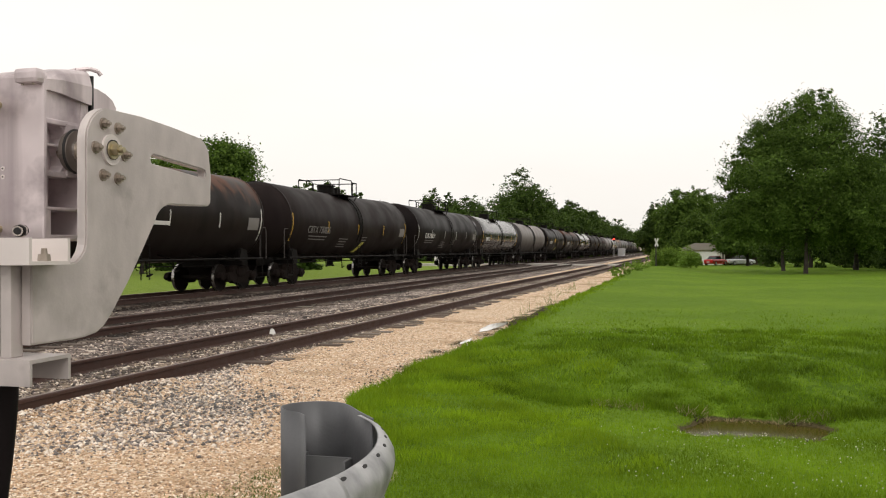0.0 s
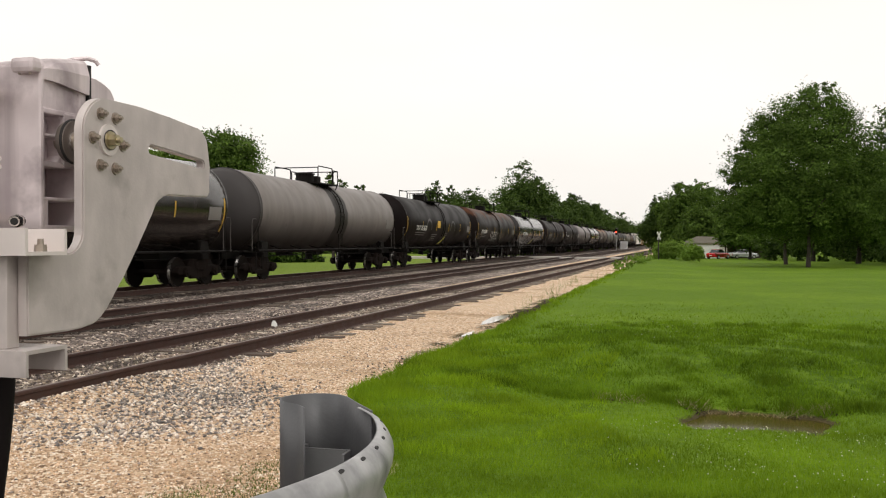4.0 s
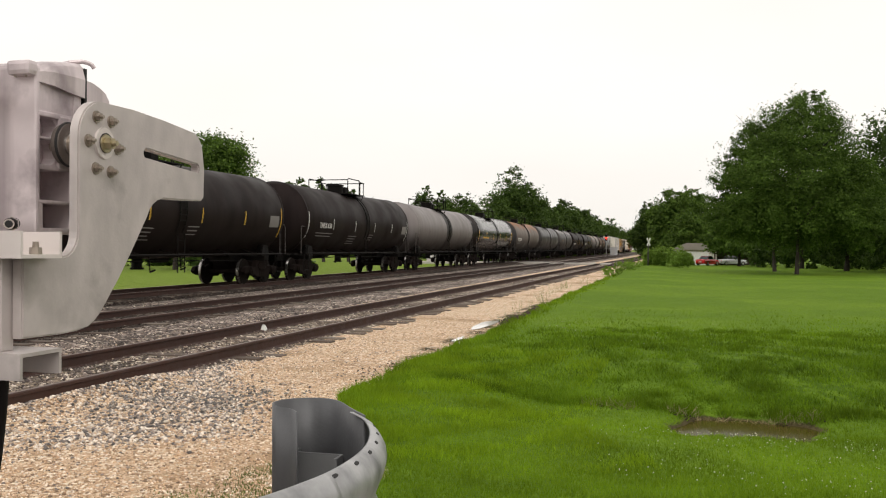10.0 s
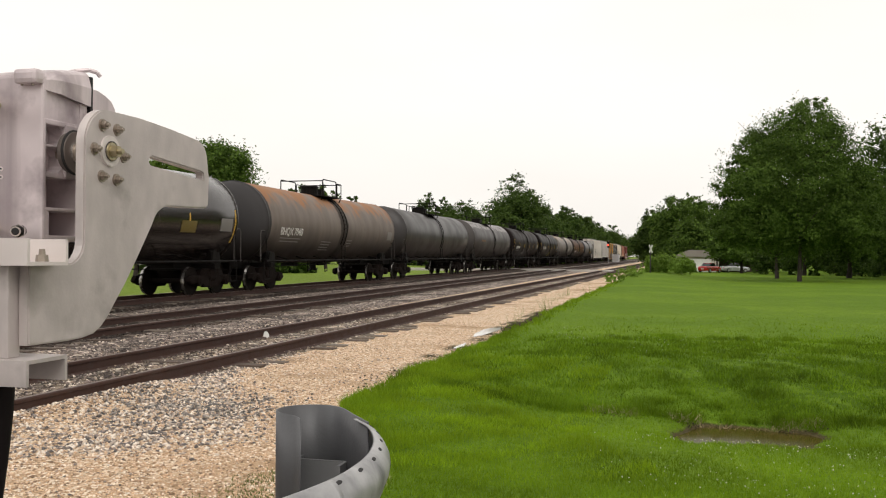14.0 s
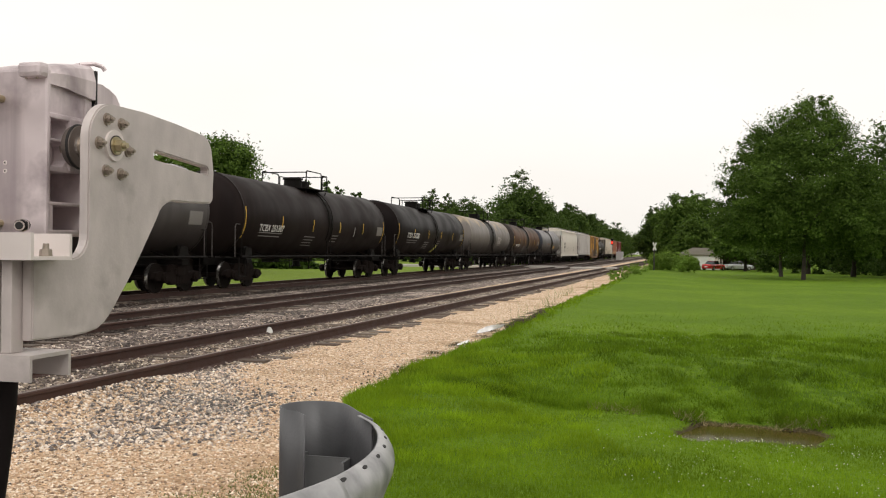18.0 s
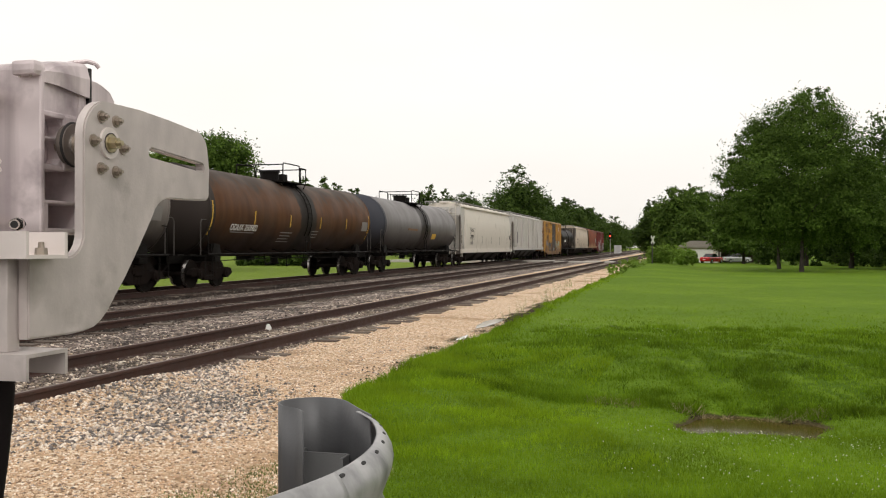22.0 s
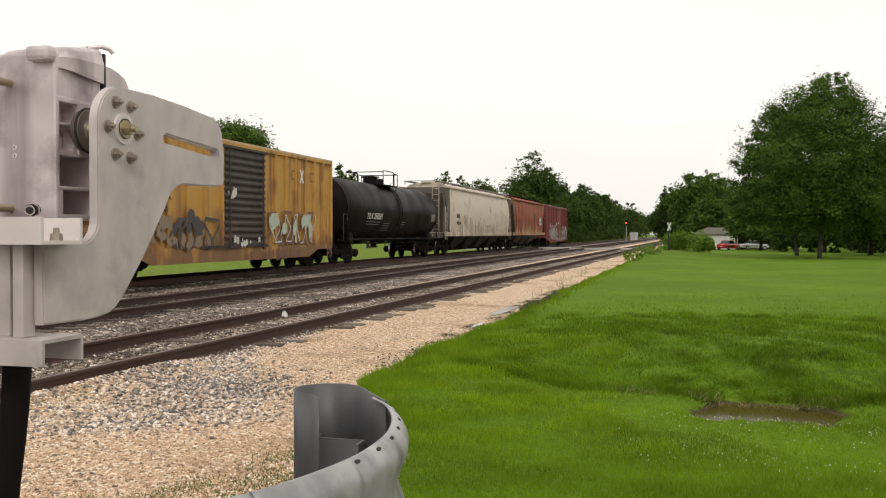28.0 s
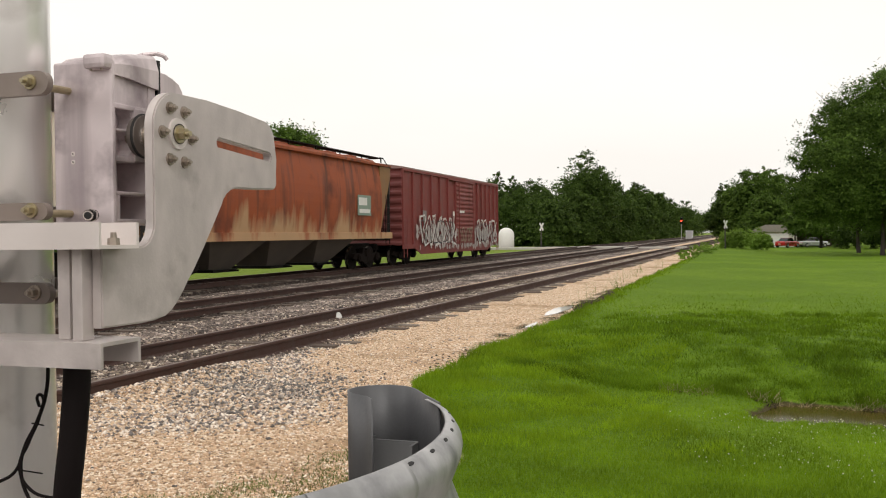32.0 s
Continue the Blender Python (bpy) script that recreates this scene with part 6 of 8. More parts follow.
# browner end sheet, darkened for the shade at the car's end
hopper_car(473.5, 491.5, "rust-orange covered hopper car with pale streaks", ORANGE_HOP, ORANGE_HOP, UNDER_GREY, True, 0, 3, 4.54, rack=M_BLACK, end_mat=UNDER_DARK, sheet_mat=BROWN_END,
           extra=(panel(4.7, 6.0, 2.15, 2.95, LOGO_GREEN, "weathered green and white panel", "panel", 0.10), panel(4.8, 5.6, 2.55, 2.85, M_WHITE, "", "panel_mark", 0.108), panel(4.85, 5.9, 2.25, 2.4, M_WHITE, "", "panel_mark", 0.108)))
box_car(491.5, 509.3, "red box car with white graffiti along its foot", RED_BOX, RED_BOX, RED_END, ROOF_RED, (-0.3, 2.75), 6, 6, 4.40,
        extra=(smear_flat(-3.4, 1.40, 6.0, 1.25, SPRAY_FADED, 60, 95, 0.17, 0.090), smear_flat(5.3, 1.35, 4.6, 1.15, SPRAY_FADED, 61, 75, 0.16, 0.090), smear_flat(1.0, 0.78, 14.0, 0.30, SPRAY_FADED, 62, 80, 0.12, 0.066),
               graffiti_flat(-6.2, 0.85, 5.6, 1.45, SPRAY_WHITE, 41, 13, 0.05, 0.132), graffiti_flat(-6.0, 0.9, 5.2, 1.2, SPRAY_DARK, 42, 15, 0.028, 0.136), graffiti_flat(3.0, 0.85, 4.6, 1.35, SPRAY_WHITE, 43, 11, 0.05, 0.126), graffiti_flat(3.1, 0.9, 4.2, 1.1, SPRAY_DARK, 44, 12, 0.028, 0.130),
               graffiti_flat(-0.2, 0.95, 2.7, 0.8, SPRAY_GREY, 45, 8, 0.04, 0.125), panel(-1.0, -0.7, 2.3, 2.55, M_WHITE, "white stencil", "stencil", 0.095), panel(-1.0, -0.7, 1.6, 1.9, M_WHITE, "white stencil", "stencil", 0.095),
               panel(0.1, 0.9, 2.5, 2.62, M_WHITE, "white stencil", "stencil", 0.125), panel(-5.6, -5.1, 2.0, 2.5, M_FADED, "stencilled data panel", "data_panel", 0.095)))

# ---- the crossing gate mechanism on its mast ----
def holed_plate(outline, holes, x0, x1, bevel=0.0):
    bm = bmesh.new()
    edges = []
    for loop in [outline] + holes:
        vs = [bm.verts.new((x0, y, z)) for y, z in loop]
        edges += [bm.edges.new((vs[i], vs[(i + 1) % len(vs)])) for i in range(len(vs))]
    r = bmesh.ops.triangle_fill(bm, use_beauty=True, use_dissolve=False, edges=edges)
    faces = [f for f in r["geom"] if isinstance(f, bmesh.types.BMFace)]
    r = bmesh.ops.extrude_face_region(bm, geom=faces)
    bmesh.ops.translate(bm, vec=(x1 - x0, 0, 0), verts=[v for v in r["geom"] if isinstance(v, bmesh.types.BMVert)])
    bmesh.ops.recalc_face_normals(bm, faces=bm.faces)
    if bevel:
        es = [e for e in bm.edges if abs(e.verts[0].co.x - e.verts[1].co.x) < 1e-6 and len(e.link_faces) == 2 and abs(e.calc_face_angle(0)) > 1.2]
        bmesh.ops.bevel(bm, geom=es, offset=bevel, segments=2, affect="EDGES")
    return bm


def hex_bolt(parent, p, axis, r=0.009, h=0.010, material=None, name="bolt"):
    """A bolt head on its washer; axis: '+x' or '-y'."""
    m = pose(*p, 0, 90, 0) if axis == "+x" else pose(*p, 90, 0, 0)
    bm = bmesh.new()
    bmesh.ops.create_cone(bm, cap_ends=True, segments=20, radius1=r * 1.45, radius2=r * 1.4, depth=0.003, matrix=m @ pose(0, 0, 0.0015))
    bmesh.ops.create_cone(bm, cap_ends=True, segments=6, radius1=r, radius2=r * 0.94, depth=h, matrix=m @ pose(0, 0, 0.003 + h / 2))
    bmesh.ops.create_cone(bm, cap_ends=True, segments=12, radius1=r * 0.5, radius2=r * 0.42, depth=h * 0.8, matrix=m @ pose(0, 0, 0.003 + h * 1.3))
    return part(name, bm, material or M_BOLT, parent)


gate = thing("crossing_gate", "bare aluminium crossing gate mechanism bolted to its mast", "crossing gate", pose(0, 0, 0))
MAST_X, MAST_Y, MAST_R = -1.425, 1.505, 0.078
bm = bmesh.new()
bmesh.ops.create_cone(bm, cap_ends=True, segments=48, radius1=MAST_R, radius2=MAST_R, depth=4.3, matrix=pose(MAST_X, MAST_Y, 2.15 + 0.25))
part("mast", bm, M_POLE, gate, "satin aluminium pole", True)

# arm support plate
PX0, PX1 = -1.083, -1.061
outline = arc(1.548, 1.860, 0.073, 180, 85, 20)
outline += [(1.66, 1.9335), (1.78, 1.927)] + arc(1.893, 1.868, 0.05, 75, 20, 4) + [(1.951, 1.83), (1.948, 1.80)] + arc(1.932, 1.776, 0.016, 0, -95, 4)
outline += [(1.84, 1.757)] + [(1.775 - 0.075 * math.sin(radians(a)), 1.682 + 0.075 * math.cos(radians(a))) for a in (5, 20, 35, 50, 65)]
outline += [(1.645, 1.634), (1.606, 1.587), (1.580, 1.560), (1.564, 1.542), (1.548, 1.5255), (1.530, 1.511), (1.508, 1.5005), (1.474, 1.495), (1.43, 1.493), (1.324, 1.494), (1.324, 1.634)]
outline += [(1.43 + 0.045 * math.sin(radians(a)), 1.679 - 0.045 * math.cos(radians(a))) for a in (0, 20, 40, 60, 75, 90)]
slot = arc(1.914, 1.835, 0.0092, -95, 85, 5) + arc(1.703, 1.849, 0.0092, 85, 265, 5)
plate = part("arm_plate", holed_plate(outline, [slot], PX0, PX1, 0.003), M_ALU, gate, "thick aluminium plate with a long slot and a curved cut-out")
for y, z in ((1.528, 1.901), (1.575, 1.898), (1.503, 1.853), (1.598, 1.847), (1.526, 1.802), (1.574, 1.799)):
    hex_bolt(plate, (PX1, y, z), "+x", 0.0084, 0.008)
bm = bmesh.new()
bmesh.ops.create_cone(bm, cap_ends=True, segments=32, radius1=0.031, radius2=0.030, depth=0.004, matrix=pose(PX1 + 0.002, 1.552, 1.853, 0, 90, 0))
part("hub_ring", bm, M_ALU_EDGE, plate, "clean bright hub ring")
# black disc stands for the shade in the hub's recess
bm = bmesh.new()
bmesh.ops.create_cone(bm, cap_ends=True, segments=24, radius1=0.0195, radius2=0.0195, depth=0.003, matrix=pose(PX1 + 0.0055, 1.552, 1.853, 0, 90, 0))
part("hub_recess", bm, M_SHADOWGAP, plate)
hex_bolt(plate, (PX1 + 0.007, 1.549, 1.852), "+x", 0.0125, 0.013, M_BRASS, "shaft_bolt")

# cast housing behind the plate
HX0, HX1, HY0, HY1 = -1.300, -1.162, 1.487, 1.715
housing = part("housing", one_box(HX0, HX1 - 0.078, HY0 + 0.004, HY1, 1.678, 1.985, 0.006), M_ALU_CAST, gate, "grey cast aluminium housing")
part("front_plate", one_box(HX0, HX1 + 0.001, HY0 - 0.001, HY0 + 0.011, 1.676, 1.9965, 0.0055), M_ALU_CAST, housing)
part("pocket_back", one_box(HX1 - 0.08, HX1 - 0.034, HY0 + 0.008, 1.60, 1.804, 1.910, 0.002), M_ALU_CAST, housing)
part("upper_panel", one_box(HX1 - 0.08, HX1 - 0.003, HY0 + 0.006, 1.628, 1.908, 1.984, 0.003), M_ALU_CAST, housing)
for z0, z1, y1, x1 in ((1.902, 1.913, 1.60, HX1 + 0.002), (1.859, 1.864, 1.556, HX1 - 0.001), (1.800, 1.811, 1.556, HX1), (1.735, 1.742, 1.60, HX1 + 0.001), (1.678, 1.688, 1.60, HX1)):
    part("rib", one_box(HX1 - 0.080, x1, HY0 + 0.004, y1, z0, z1, 0.0024), M_ALU_CAST, housing)
# web that carries the shaft seal, with a rounded pocket on either side of the middle rib
part("web", one_box(HX1 - 0.045, HX1 + 0.004, 1.550, 1.60, 1.803, 1.910, 0.004), M_ALU_CAST, housing)
for z0, z1 in ((1.864, 1.902), (1.811, 1.859)):
    part("fillet", prism([(1.5515, z0 - 0.001), (1.5515, z1 + 0.001), (1.534, z1 + 0.001), (1.544, z1 - 0.006), (1.5485, z1 - 0.014), (1.5485, z0 + 0.014), (1.544, z0 + 0.006), (1.534, z0 - 0.001)], HX1 - 0.034, HX1 - 0.003, 0.001), M_ALU_CAST, housing)
part("foot_post", one_box(HX1 - 0.03, HX1 - 0.001, HY0 + 0.004, HY0 + 0.022, 1.684, 1.738, 0.003), M_ALU_CAST, housing)
part("back_post", one_box(HX1 - 0.08, HX1, 1.60, 1.615, 1.676, 1.97, 0.004), M_ALU_CAST, housing)
lid_rings = []
for y, w, zt in ((1.4885, -0.004, 1.992), (1.4915, -0.002, 1.999), (1.499, 0.001, 2.004), (1.53, 0.005, 2.013), (1.57, 0.005, 2.021), (1.61, 0.005, 2.027), (1.628, 0.003, 2.029), (1.634, -0.002, 2.025)):
    zb = 1.974 - 0.010 * smoothstep(1.50, 1.62, y)
    lid_rings.append([(HX0 - w, y, zb), (HX1 + w + 0.002, y, zb - 0.008), (HX1 + w + 0.003, y, zb + 0.45 * (zt - zb)), (HX1 + w - 0.004, y, zt - 0.010), (HX1 - 0.008, y, zt - 0.003), (HX1 - 0.022, y, zt), (HX0 + 0.022, y, zt), (HX0 - w, y, zt - 0.012)])
lid = part("lid", loft(lid_rings), M_ALU_CAST, housing, "cast lid with a rounded lip")
COVER = ((1.640, 1.996), (1.665, 1.996), (1.690, 1.990), (1.713, 1.981), (1.726, 1.966), (1.730, 1.93), (1.725, 1.86), (1.640, 1.85))
bm = loft([[(HX0 + 0.01, y, z) for y, z in COVER], [(HX1 - 0.02, y, z + 0.004) for y, z in COVER], [(HX1 - 0.002, y - 0.004, z - 0.002) for y, z in COVER]])
part("back_cover", bm, M_ALU_CAST, housing)
part("gasket", one_box(HX0 + 0.004, HX1 + 0.001, 1.632, 1.640, 1.70, 2.018), M_SHADOWGAP, housing)
bm = one_box(HX1 - 0.052, HX1 + 0.001, HY0 - 0.022, HY0 + 0.006, 1.976, 2.005, 0.009)
part("latch_boss", bm, M_ALU_CAST, lid)
for x in (HX1 - 0.038, HX1 - 0.014):
    rod_bm = bmesh.new()
    rod(rod_bm, (x, HY0 - 0.012, 1.973), (x, HY0 - 0.012, 1.978), 0.0026, 8)
    part("rivet", rod_bm, M_BOLT, lid)
bm = bmesh.new()
pipe(bm, [(HX1 - 0.06, 1.615, 2.022), (HX1 - 0.03, 1.625, 2.030), (HX1 - 0.008, 1.64, 2.034), (HX1 + 0.004, 1.65, 2.030), (HX1 + 0.008, 1.655, 2.022)], 0.0045, 8)
part("lid_hook", bm, M_ALU_CAST, lid)
for z in (1.816, 1.800):
    bm = bmesh.new()
    rod(bm, (HX0 + 0.046, HY0 + 0.002, z), (HX0 + 0.046, HY0 - 0.002, z), 0.0046, 14)
    sc = part("screw", bm, M_ALU_EDGE, housing)
    part("socket", rod(bmesh.new(), (HX0 + 0.046, HY0 - 0.0015, z), (HX0 + 0.046, HY0 - 0.003, z), 0.0016, 8), M_SHADOWGAP, sc)
# shaft with its seal between housing and plate
for x0, x1, r, mt, nm in ((HX1 + 0.0165, HX1 + 0.0205, 0.0450, M_SHADOWGAP, "seal_rim"), (HX1 + 0.004, HX1 + 0.017, 0.040, M_CLAMP_DARK, "seal_seat"), (HX1 + 0.018, HX1 + 0.0225, 0.0425, M_CLAMP_DARK, "shaft_seal"), (HX1 + 0.021, HX1 + 0.027, 0.024, M_CHROME, "bearing_ring"), (HX1 - 0.016, PX0 + 0.001, 0.019, M_BOLT, "shaft")):
    bm = bmesh.new()
    bmesh.ops.create_cone(bm, cap_ends=True, segments=32, radius1=r, radius2=r * 0.97, depth=x1 - x0, matrix=pose((x0 + x1) / 2, 1.562, 1.853, 0, 90, 0))
    part(nm, bm, mt, housing)

# channel brackets: the upper opens upwards, the lower downwards
CH0, CH1, CY0, CY1, TH = -1.72, -1.030, 1.280, 1.386, 0.0065
for name, z0, z1, up in (("upper", 1.632, 1.678, True), ("lower", 1.430, 1.474, False)):
    zw = z0 if up else z1
    sec = [(CY0, z1), (CY0, z0), (CY1, z0), (CY1, z1), (CY1 - TH, z1), (CY1 - TH, z0 + TH), (CY0 + TH, z0 + TH), (CY0 + TH, z1)] if up else \
          [(CY0, z0), (CY0, z1), (CY1, z1), (CY1, z0), (CY1 - TH, z0), (CY1 - TH, z1 - TH), (CY0 + TH, z1 - TH), (CY0 + TH, z0)]
    ch = part("channel_bracket", prism(sec, CH0, CH1), M_ALU_EDGE if up else M_ALU, gate, "aluminium channel with a sawn open end")
    if up:
        bm = bmesh.new()
        bmesh.ops.create_cone(bm, cap_ends=True, segments=6, radius1=0.011, radius2=0.010, depth=0.012, matrix=pose(-1.052, 1.345, z0 + TH + 0.006))
        bmesh.ops.create_cone(bm, cap_ends=True, segments=12, radius1=0.006, radius2=0.005, depth=0.012, matrix=pose(-1.052, 1.345, z0 + TH + 0.016))
        part("bolt", bm, M_BOLT, ch)
for x0, x1, y0 in ((-1.104, -1.083, 1.300), (-1.150, -1.124, 1.318)):
    part("square_strut", one_box(x0, x1, y0, y0 + 0.030, 1.474, 1.632, 0.002), M_ALU, gate)

# clamps round the mast with their bolts and threaded studs
for z, zh, mt, bolt_x, stud in ((1.942, 0.0225, M_CLAMP, -1.274, True), (1.702, 0.0165, M_CLAMP, -1.276, True), (1.548, 0.020, M_CLAMP_DARK, -1.271, False)):
    bm = prism([(0, -zh), (0.014, -zh), (0.014, zh), (0, zh)], -1.60, -1.256)
    bmesh.ops.translate(bm, vec=(0, 1.398, z), verts=bm.verts)
    rod(bm, (-1.256, 1.3975, z), (-1.256, 1.4125, z), zh * 0.985, 24)
    cl = part("clamp", bm, mt, gate)
    hex_bolt(cl, (bolt_x, 1.397, z + 0.002), "-y", 0.010, 0.012, M_BRASS if stud else M_BOLT)
    bm = bmesh.new()
    rod(bm, (-1.268, 1.405, z - 0.003), (-1.262, 1.497, z - 0.003), 0.0075, 10)
    part("stud", bm, M_BRASS if stud else M_BOLT, cl)
    bm = prism([(0, -zh), (0.010, -zh), (0.010, zh), (0, zh)], -1.60, -1.265)
    bmesh.ops.translate(bm, vec=(0, 1.59, z), verts=bm.verts)
    part("rear_clamp", bm, mt, cl)
bm = bmesh.new()
rod(bm, (-1.188, 1.46, 1.695), (-1.179, 1.436, 1.6935), 0.011, 14)
gland = part("cable_gland", bm, M_RUBBER, gate)
part("gland_nut", rod(bmesh.new(), (-1.1845, 1.452, 1.6945), (-1.1818, 1.4448, 1.694), 0.0128, 6), M_CHROME, gland)
part("gland_rim", rod(bmesh.new(), (-1.1793, 1.4372, 1.6936), (-1.1775, 1.4325, 1.6933), 0.0098, 16), M_CHROME, gland)
part("gland_bore", rod(bmesh.new(), (-1.1778, 1.433, 1.6934), (-1.1770, 1.431, 1.6932), 0.0068, 14), M_SHADOWGAP, gland)


def tube(name, pts, r, material, parent, label="", seg=12):
    """A smooth hose through the points."""
    cu = bpy.data.curves.new(name, "CURVE")
    cu.dimensions, cu.bevel_depth, cu.bevel_resolution, cu.resolution_u, cu.use_fill_caps = "3D", r, 4, 8, True
    sp = cu.splines.new("BEZIER")
    sp.bezier_points.add(len(pts) - 1)
    for bp_, p in zip(sp.bezier_points, pts):
        bp_.co = p
        bp_.handle_left_type = bp_.handle_right_type = "AUTO"
    tmp = new(name, cu)
    bpy.context.view_layer.update()
    me = bpy.data.meshes.new_from_object(tmp)
    bpy.data.objects.remove(tmp)
    me.materials.clear()
    me.materials.append(material)
    me.polygons.foreach_set("use_smooth", [True] * len(me.polygons))
    return part(name, me, None, parent, label)


tube("conduit", [(-1.159, 1.375, 1.455), (-1.160, 1.375, 1.40), (-1.170, 1.375, 1.30), (-1.192, 1.38, 1.17), (-1.21, 1.39, 1.0), (-1.21, 1.41, 0.3)], 0.0245, M_RUBBER, gate, "thick black rubber conduit")
YC = 1.418
tube("cable", [(-1.262, YC, 1.43), (-1.268, YC, 1.36), (-1.292, YC, 1.30), (-1.322, YC, 1.25), (-1.332, YC, 1.21), (-1.318, YC, 1.16), (-1.28, YC, 1.12), (-1.22, YC, 1.09)], 0.0035, M_RUBBER, gate)
tube("cable", [(-1.285, YC, 1.33), (-1.288, YC, 1.352), (-1.278, YC, 1.352), (-1.282, YC, 1.32), (-1.312, YC, 1.26), (-1.335, YC, 1.21), (-1.31, YC, 1.17), (-1.24, YC, 1.155), (-1.19, YC - 0.02, 1.145), (-1.185, YC - 0.02, 1.12)], 0.003, M_RUBBER, gate)
tube("cable", [(-1.330, YC, 1.225), (-1.345, YC - 0.005, 1.20), (-1.37, YC - 0.01, 1.185), (-1.40, YC - 0.01, 1.175)], 0.0032, M_RUBBER, gate)
for x0, x1, z in ((-1.33, -1.275, 1.207), (-1.30, -1.27, 1.299)):
    bm = bmesh.new()
    rod(bm, (x0, YC - 0.004, z), (x1, YC - 0.006, z - 0.002), 0.0014, 6)
    part("cable_tie", bm, M_RUBBER, gate)

# ---- guard rail round the gate ----
def smooth_path(ctrl, n=14):
    out = []
    c = [Vector((*p, 0)) for p in ctrl]
    c = [2 * c[0] - c[1]] + c + [2 * c[-1] - c[-2]]
    for i in range(1, len(c) - 2):
        for k in range(n):
            t = k / n
            out.append(0.5 * (2 * c[i] + (c[i + 1] - c[i - 1]) * t + (2 * c[i - 1] - 5 * c[i] + 4 * c[i + 1] - c[i + 2]) * t * t + (3 * c[i] - c[i - 1] - 3 * c[i + 1] + c[i + 2]) * t ** 3))
    return out + [c[-2]]


W_SCALE = 0.5


def swept(path, profile, side=1.0):
    """A folded sheet of (offset, z) profile along a plan path, 3 mm thick."""
    rings = []
    for i, p in enumerate(path):
        d = (path[min(i + 1, len(path) - 1)] - path[max(i - 1, 0)]).normalized()
        nrm = Vector((d.y, -d.x, 0)) * side
        ring = [(*(p + nrm * o).xy, z) for o, z in profile]
        ring += [(*(p + nrm * (o - 0.0035)).xy, z - 0.001) for o, z in reversed(profile)]
        rings.append(ring)
    return loft(rings)


rail = thing("guard_rail", "galvanised steel guard rail with a rounded end", "guard rail", pose(0, 0, 0))
W_PROFILE = [(o * W_SCALE, 1.247 - (1.247 - z) * 0.80) for o, z in [(0.0, 1.247), (0.012, 1.247), (0.030, 1.240), (0.052, 1.222), (0.066, 1.205), (0.070, 1.188), (0.065, 1.170), (0.040, 1.128), (0.022, 1.100), (0.016, 1.085), (0.022, 1.070), (0.040, 1.042), (0.065, 1.000),
             (0.070, 0.982), (0.066, 0.965), (0.052, 0.948), (0.030, 0.930), (0.0, 0.923)]]
beam_path = smooth_path([(-1.75, 0.62), (-1.15, 0.90), (-0.86, 1.08), (-0.68, 1.26), (-0.600, 1.48), (-0.585, 1.68), (-0.615, 1.86), (-0.680, 2.02), (-0.755, 2.125)])
beam = part("beam", swept(beam_path, W_PROFILE), M_GALV, rail, "weathered galvanised corrugated beam", True)
sheet_path = smooth_path([(-0.700, 2.075), (-0.765, 2.16), (-0.845, 2.265), (-0.915, 2.285), (-0.975, 2.25), (-0.992, 2.19), (-0.965, 2.145), (-0.915, 2.115), (-0.878, 2.075)])
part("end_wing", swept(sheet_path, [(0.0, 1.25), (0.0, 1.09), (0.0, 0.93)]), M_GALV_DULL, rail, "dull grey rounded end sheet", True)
# slotted bolt holes along the top fold: black discs paint their shade
for k, i in enumerate(range(len(beam_path) - 4, 30, -7)):
    p, q = beam_path[i], beam_path[i + 1]
    d = (q - p).normalized()
    nrm = Vector((d.y, -d.x, 0))
    c = p + nrm * 0.0145
    bm = bmesh.new()
    bmesh.ops.create_cone(bm, cap_ends=True, segments=14, radius1=0.0052, radius2=0.0052, depth=0.0016, matrix=Matrix.Translation((c.x, c.y, 1.2418)) @ Matrix.Rotation(math.atan2(d.y, d.x), 4, "Z") @ Matrix.Rotation(radians(38), 4, "X") @ Matrix.Diagonal((2.1, 0.8, 1, 1)))
    part("slot", bm, M_SHADOWGAP, beam)
# splice step where two lengths overlap, and the steel post inside the bend
i0 = 44
part("splice_plate", swept(beam_path[i0:i0 + 16], [(o + 0.004, z + 0.002) for o, z in W_PROFILE]), M_GALV, rail, "", True)
post = part("post", prism([(2.215, 0.30), (2.215, 1.118), (2.222, 1.118), (2.222, 0.30)], -0.945, -0.815), M_GALV_POST, rail, "dull steel post")
part("post_flange", prism([(2.165, 0.30), (2.165, 1.118), (2.262, 1.118), (2.262, 0.30)], -0.953, -0.945), M_GALV_POST, post)
part("post_flange", prism([(2.165, 0.30), (2.165, 1.118), (2.262, 1.118), (2.262, 0.30)], -0.815, -0.807), M_GALV_POST, post)
bm = bmesh.new()
rod(bm, (-0.82, 2.10, 1.06), (-0.70, 2.05, 1.06), 0.011, 10)
part("bolt", bm, M_BOLT, post)
for x, y in ((-0.93, 1.10), (-1.60, 0.74)):
    ps = part("post", one_box(x - 0.075, x + 0.075, y + 0.05, y + 0.06, 0.30, 1.20), M_GALV_POST, rail, "dull steel post")
    for dx in (-0.075, 0.069):
        part("post_flange", one_box(x + dx, x + dx + 0.006, y + 0.02, y + 0.09, 0.30, 1.20), M_GALV_POST, ps)

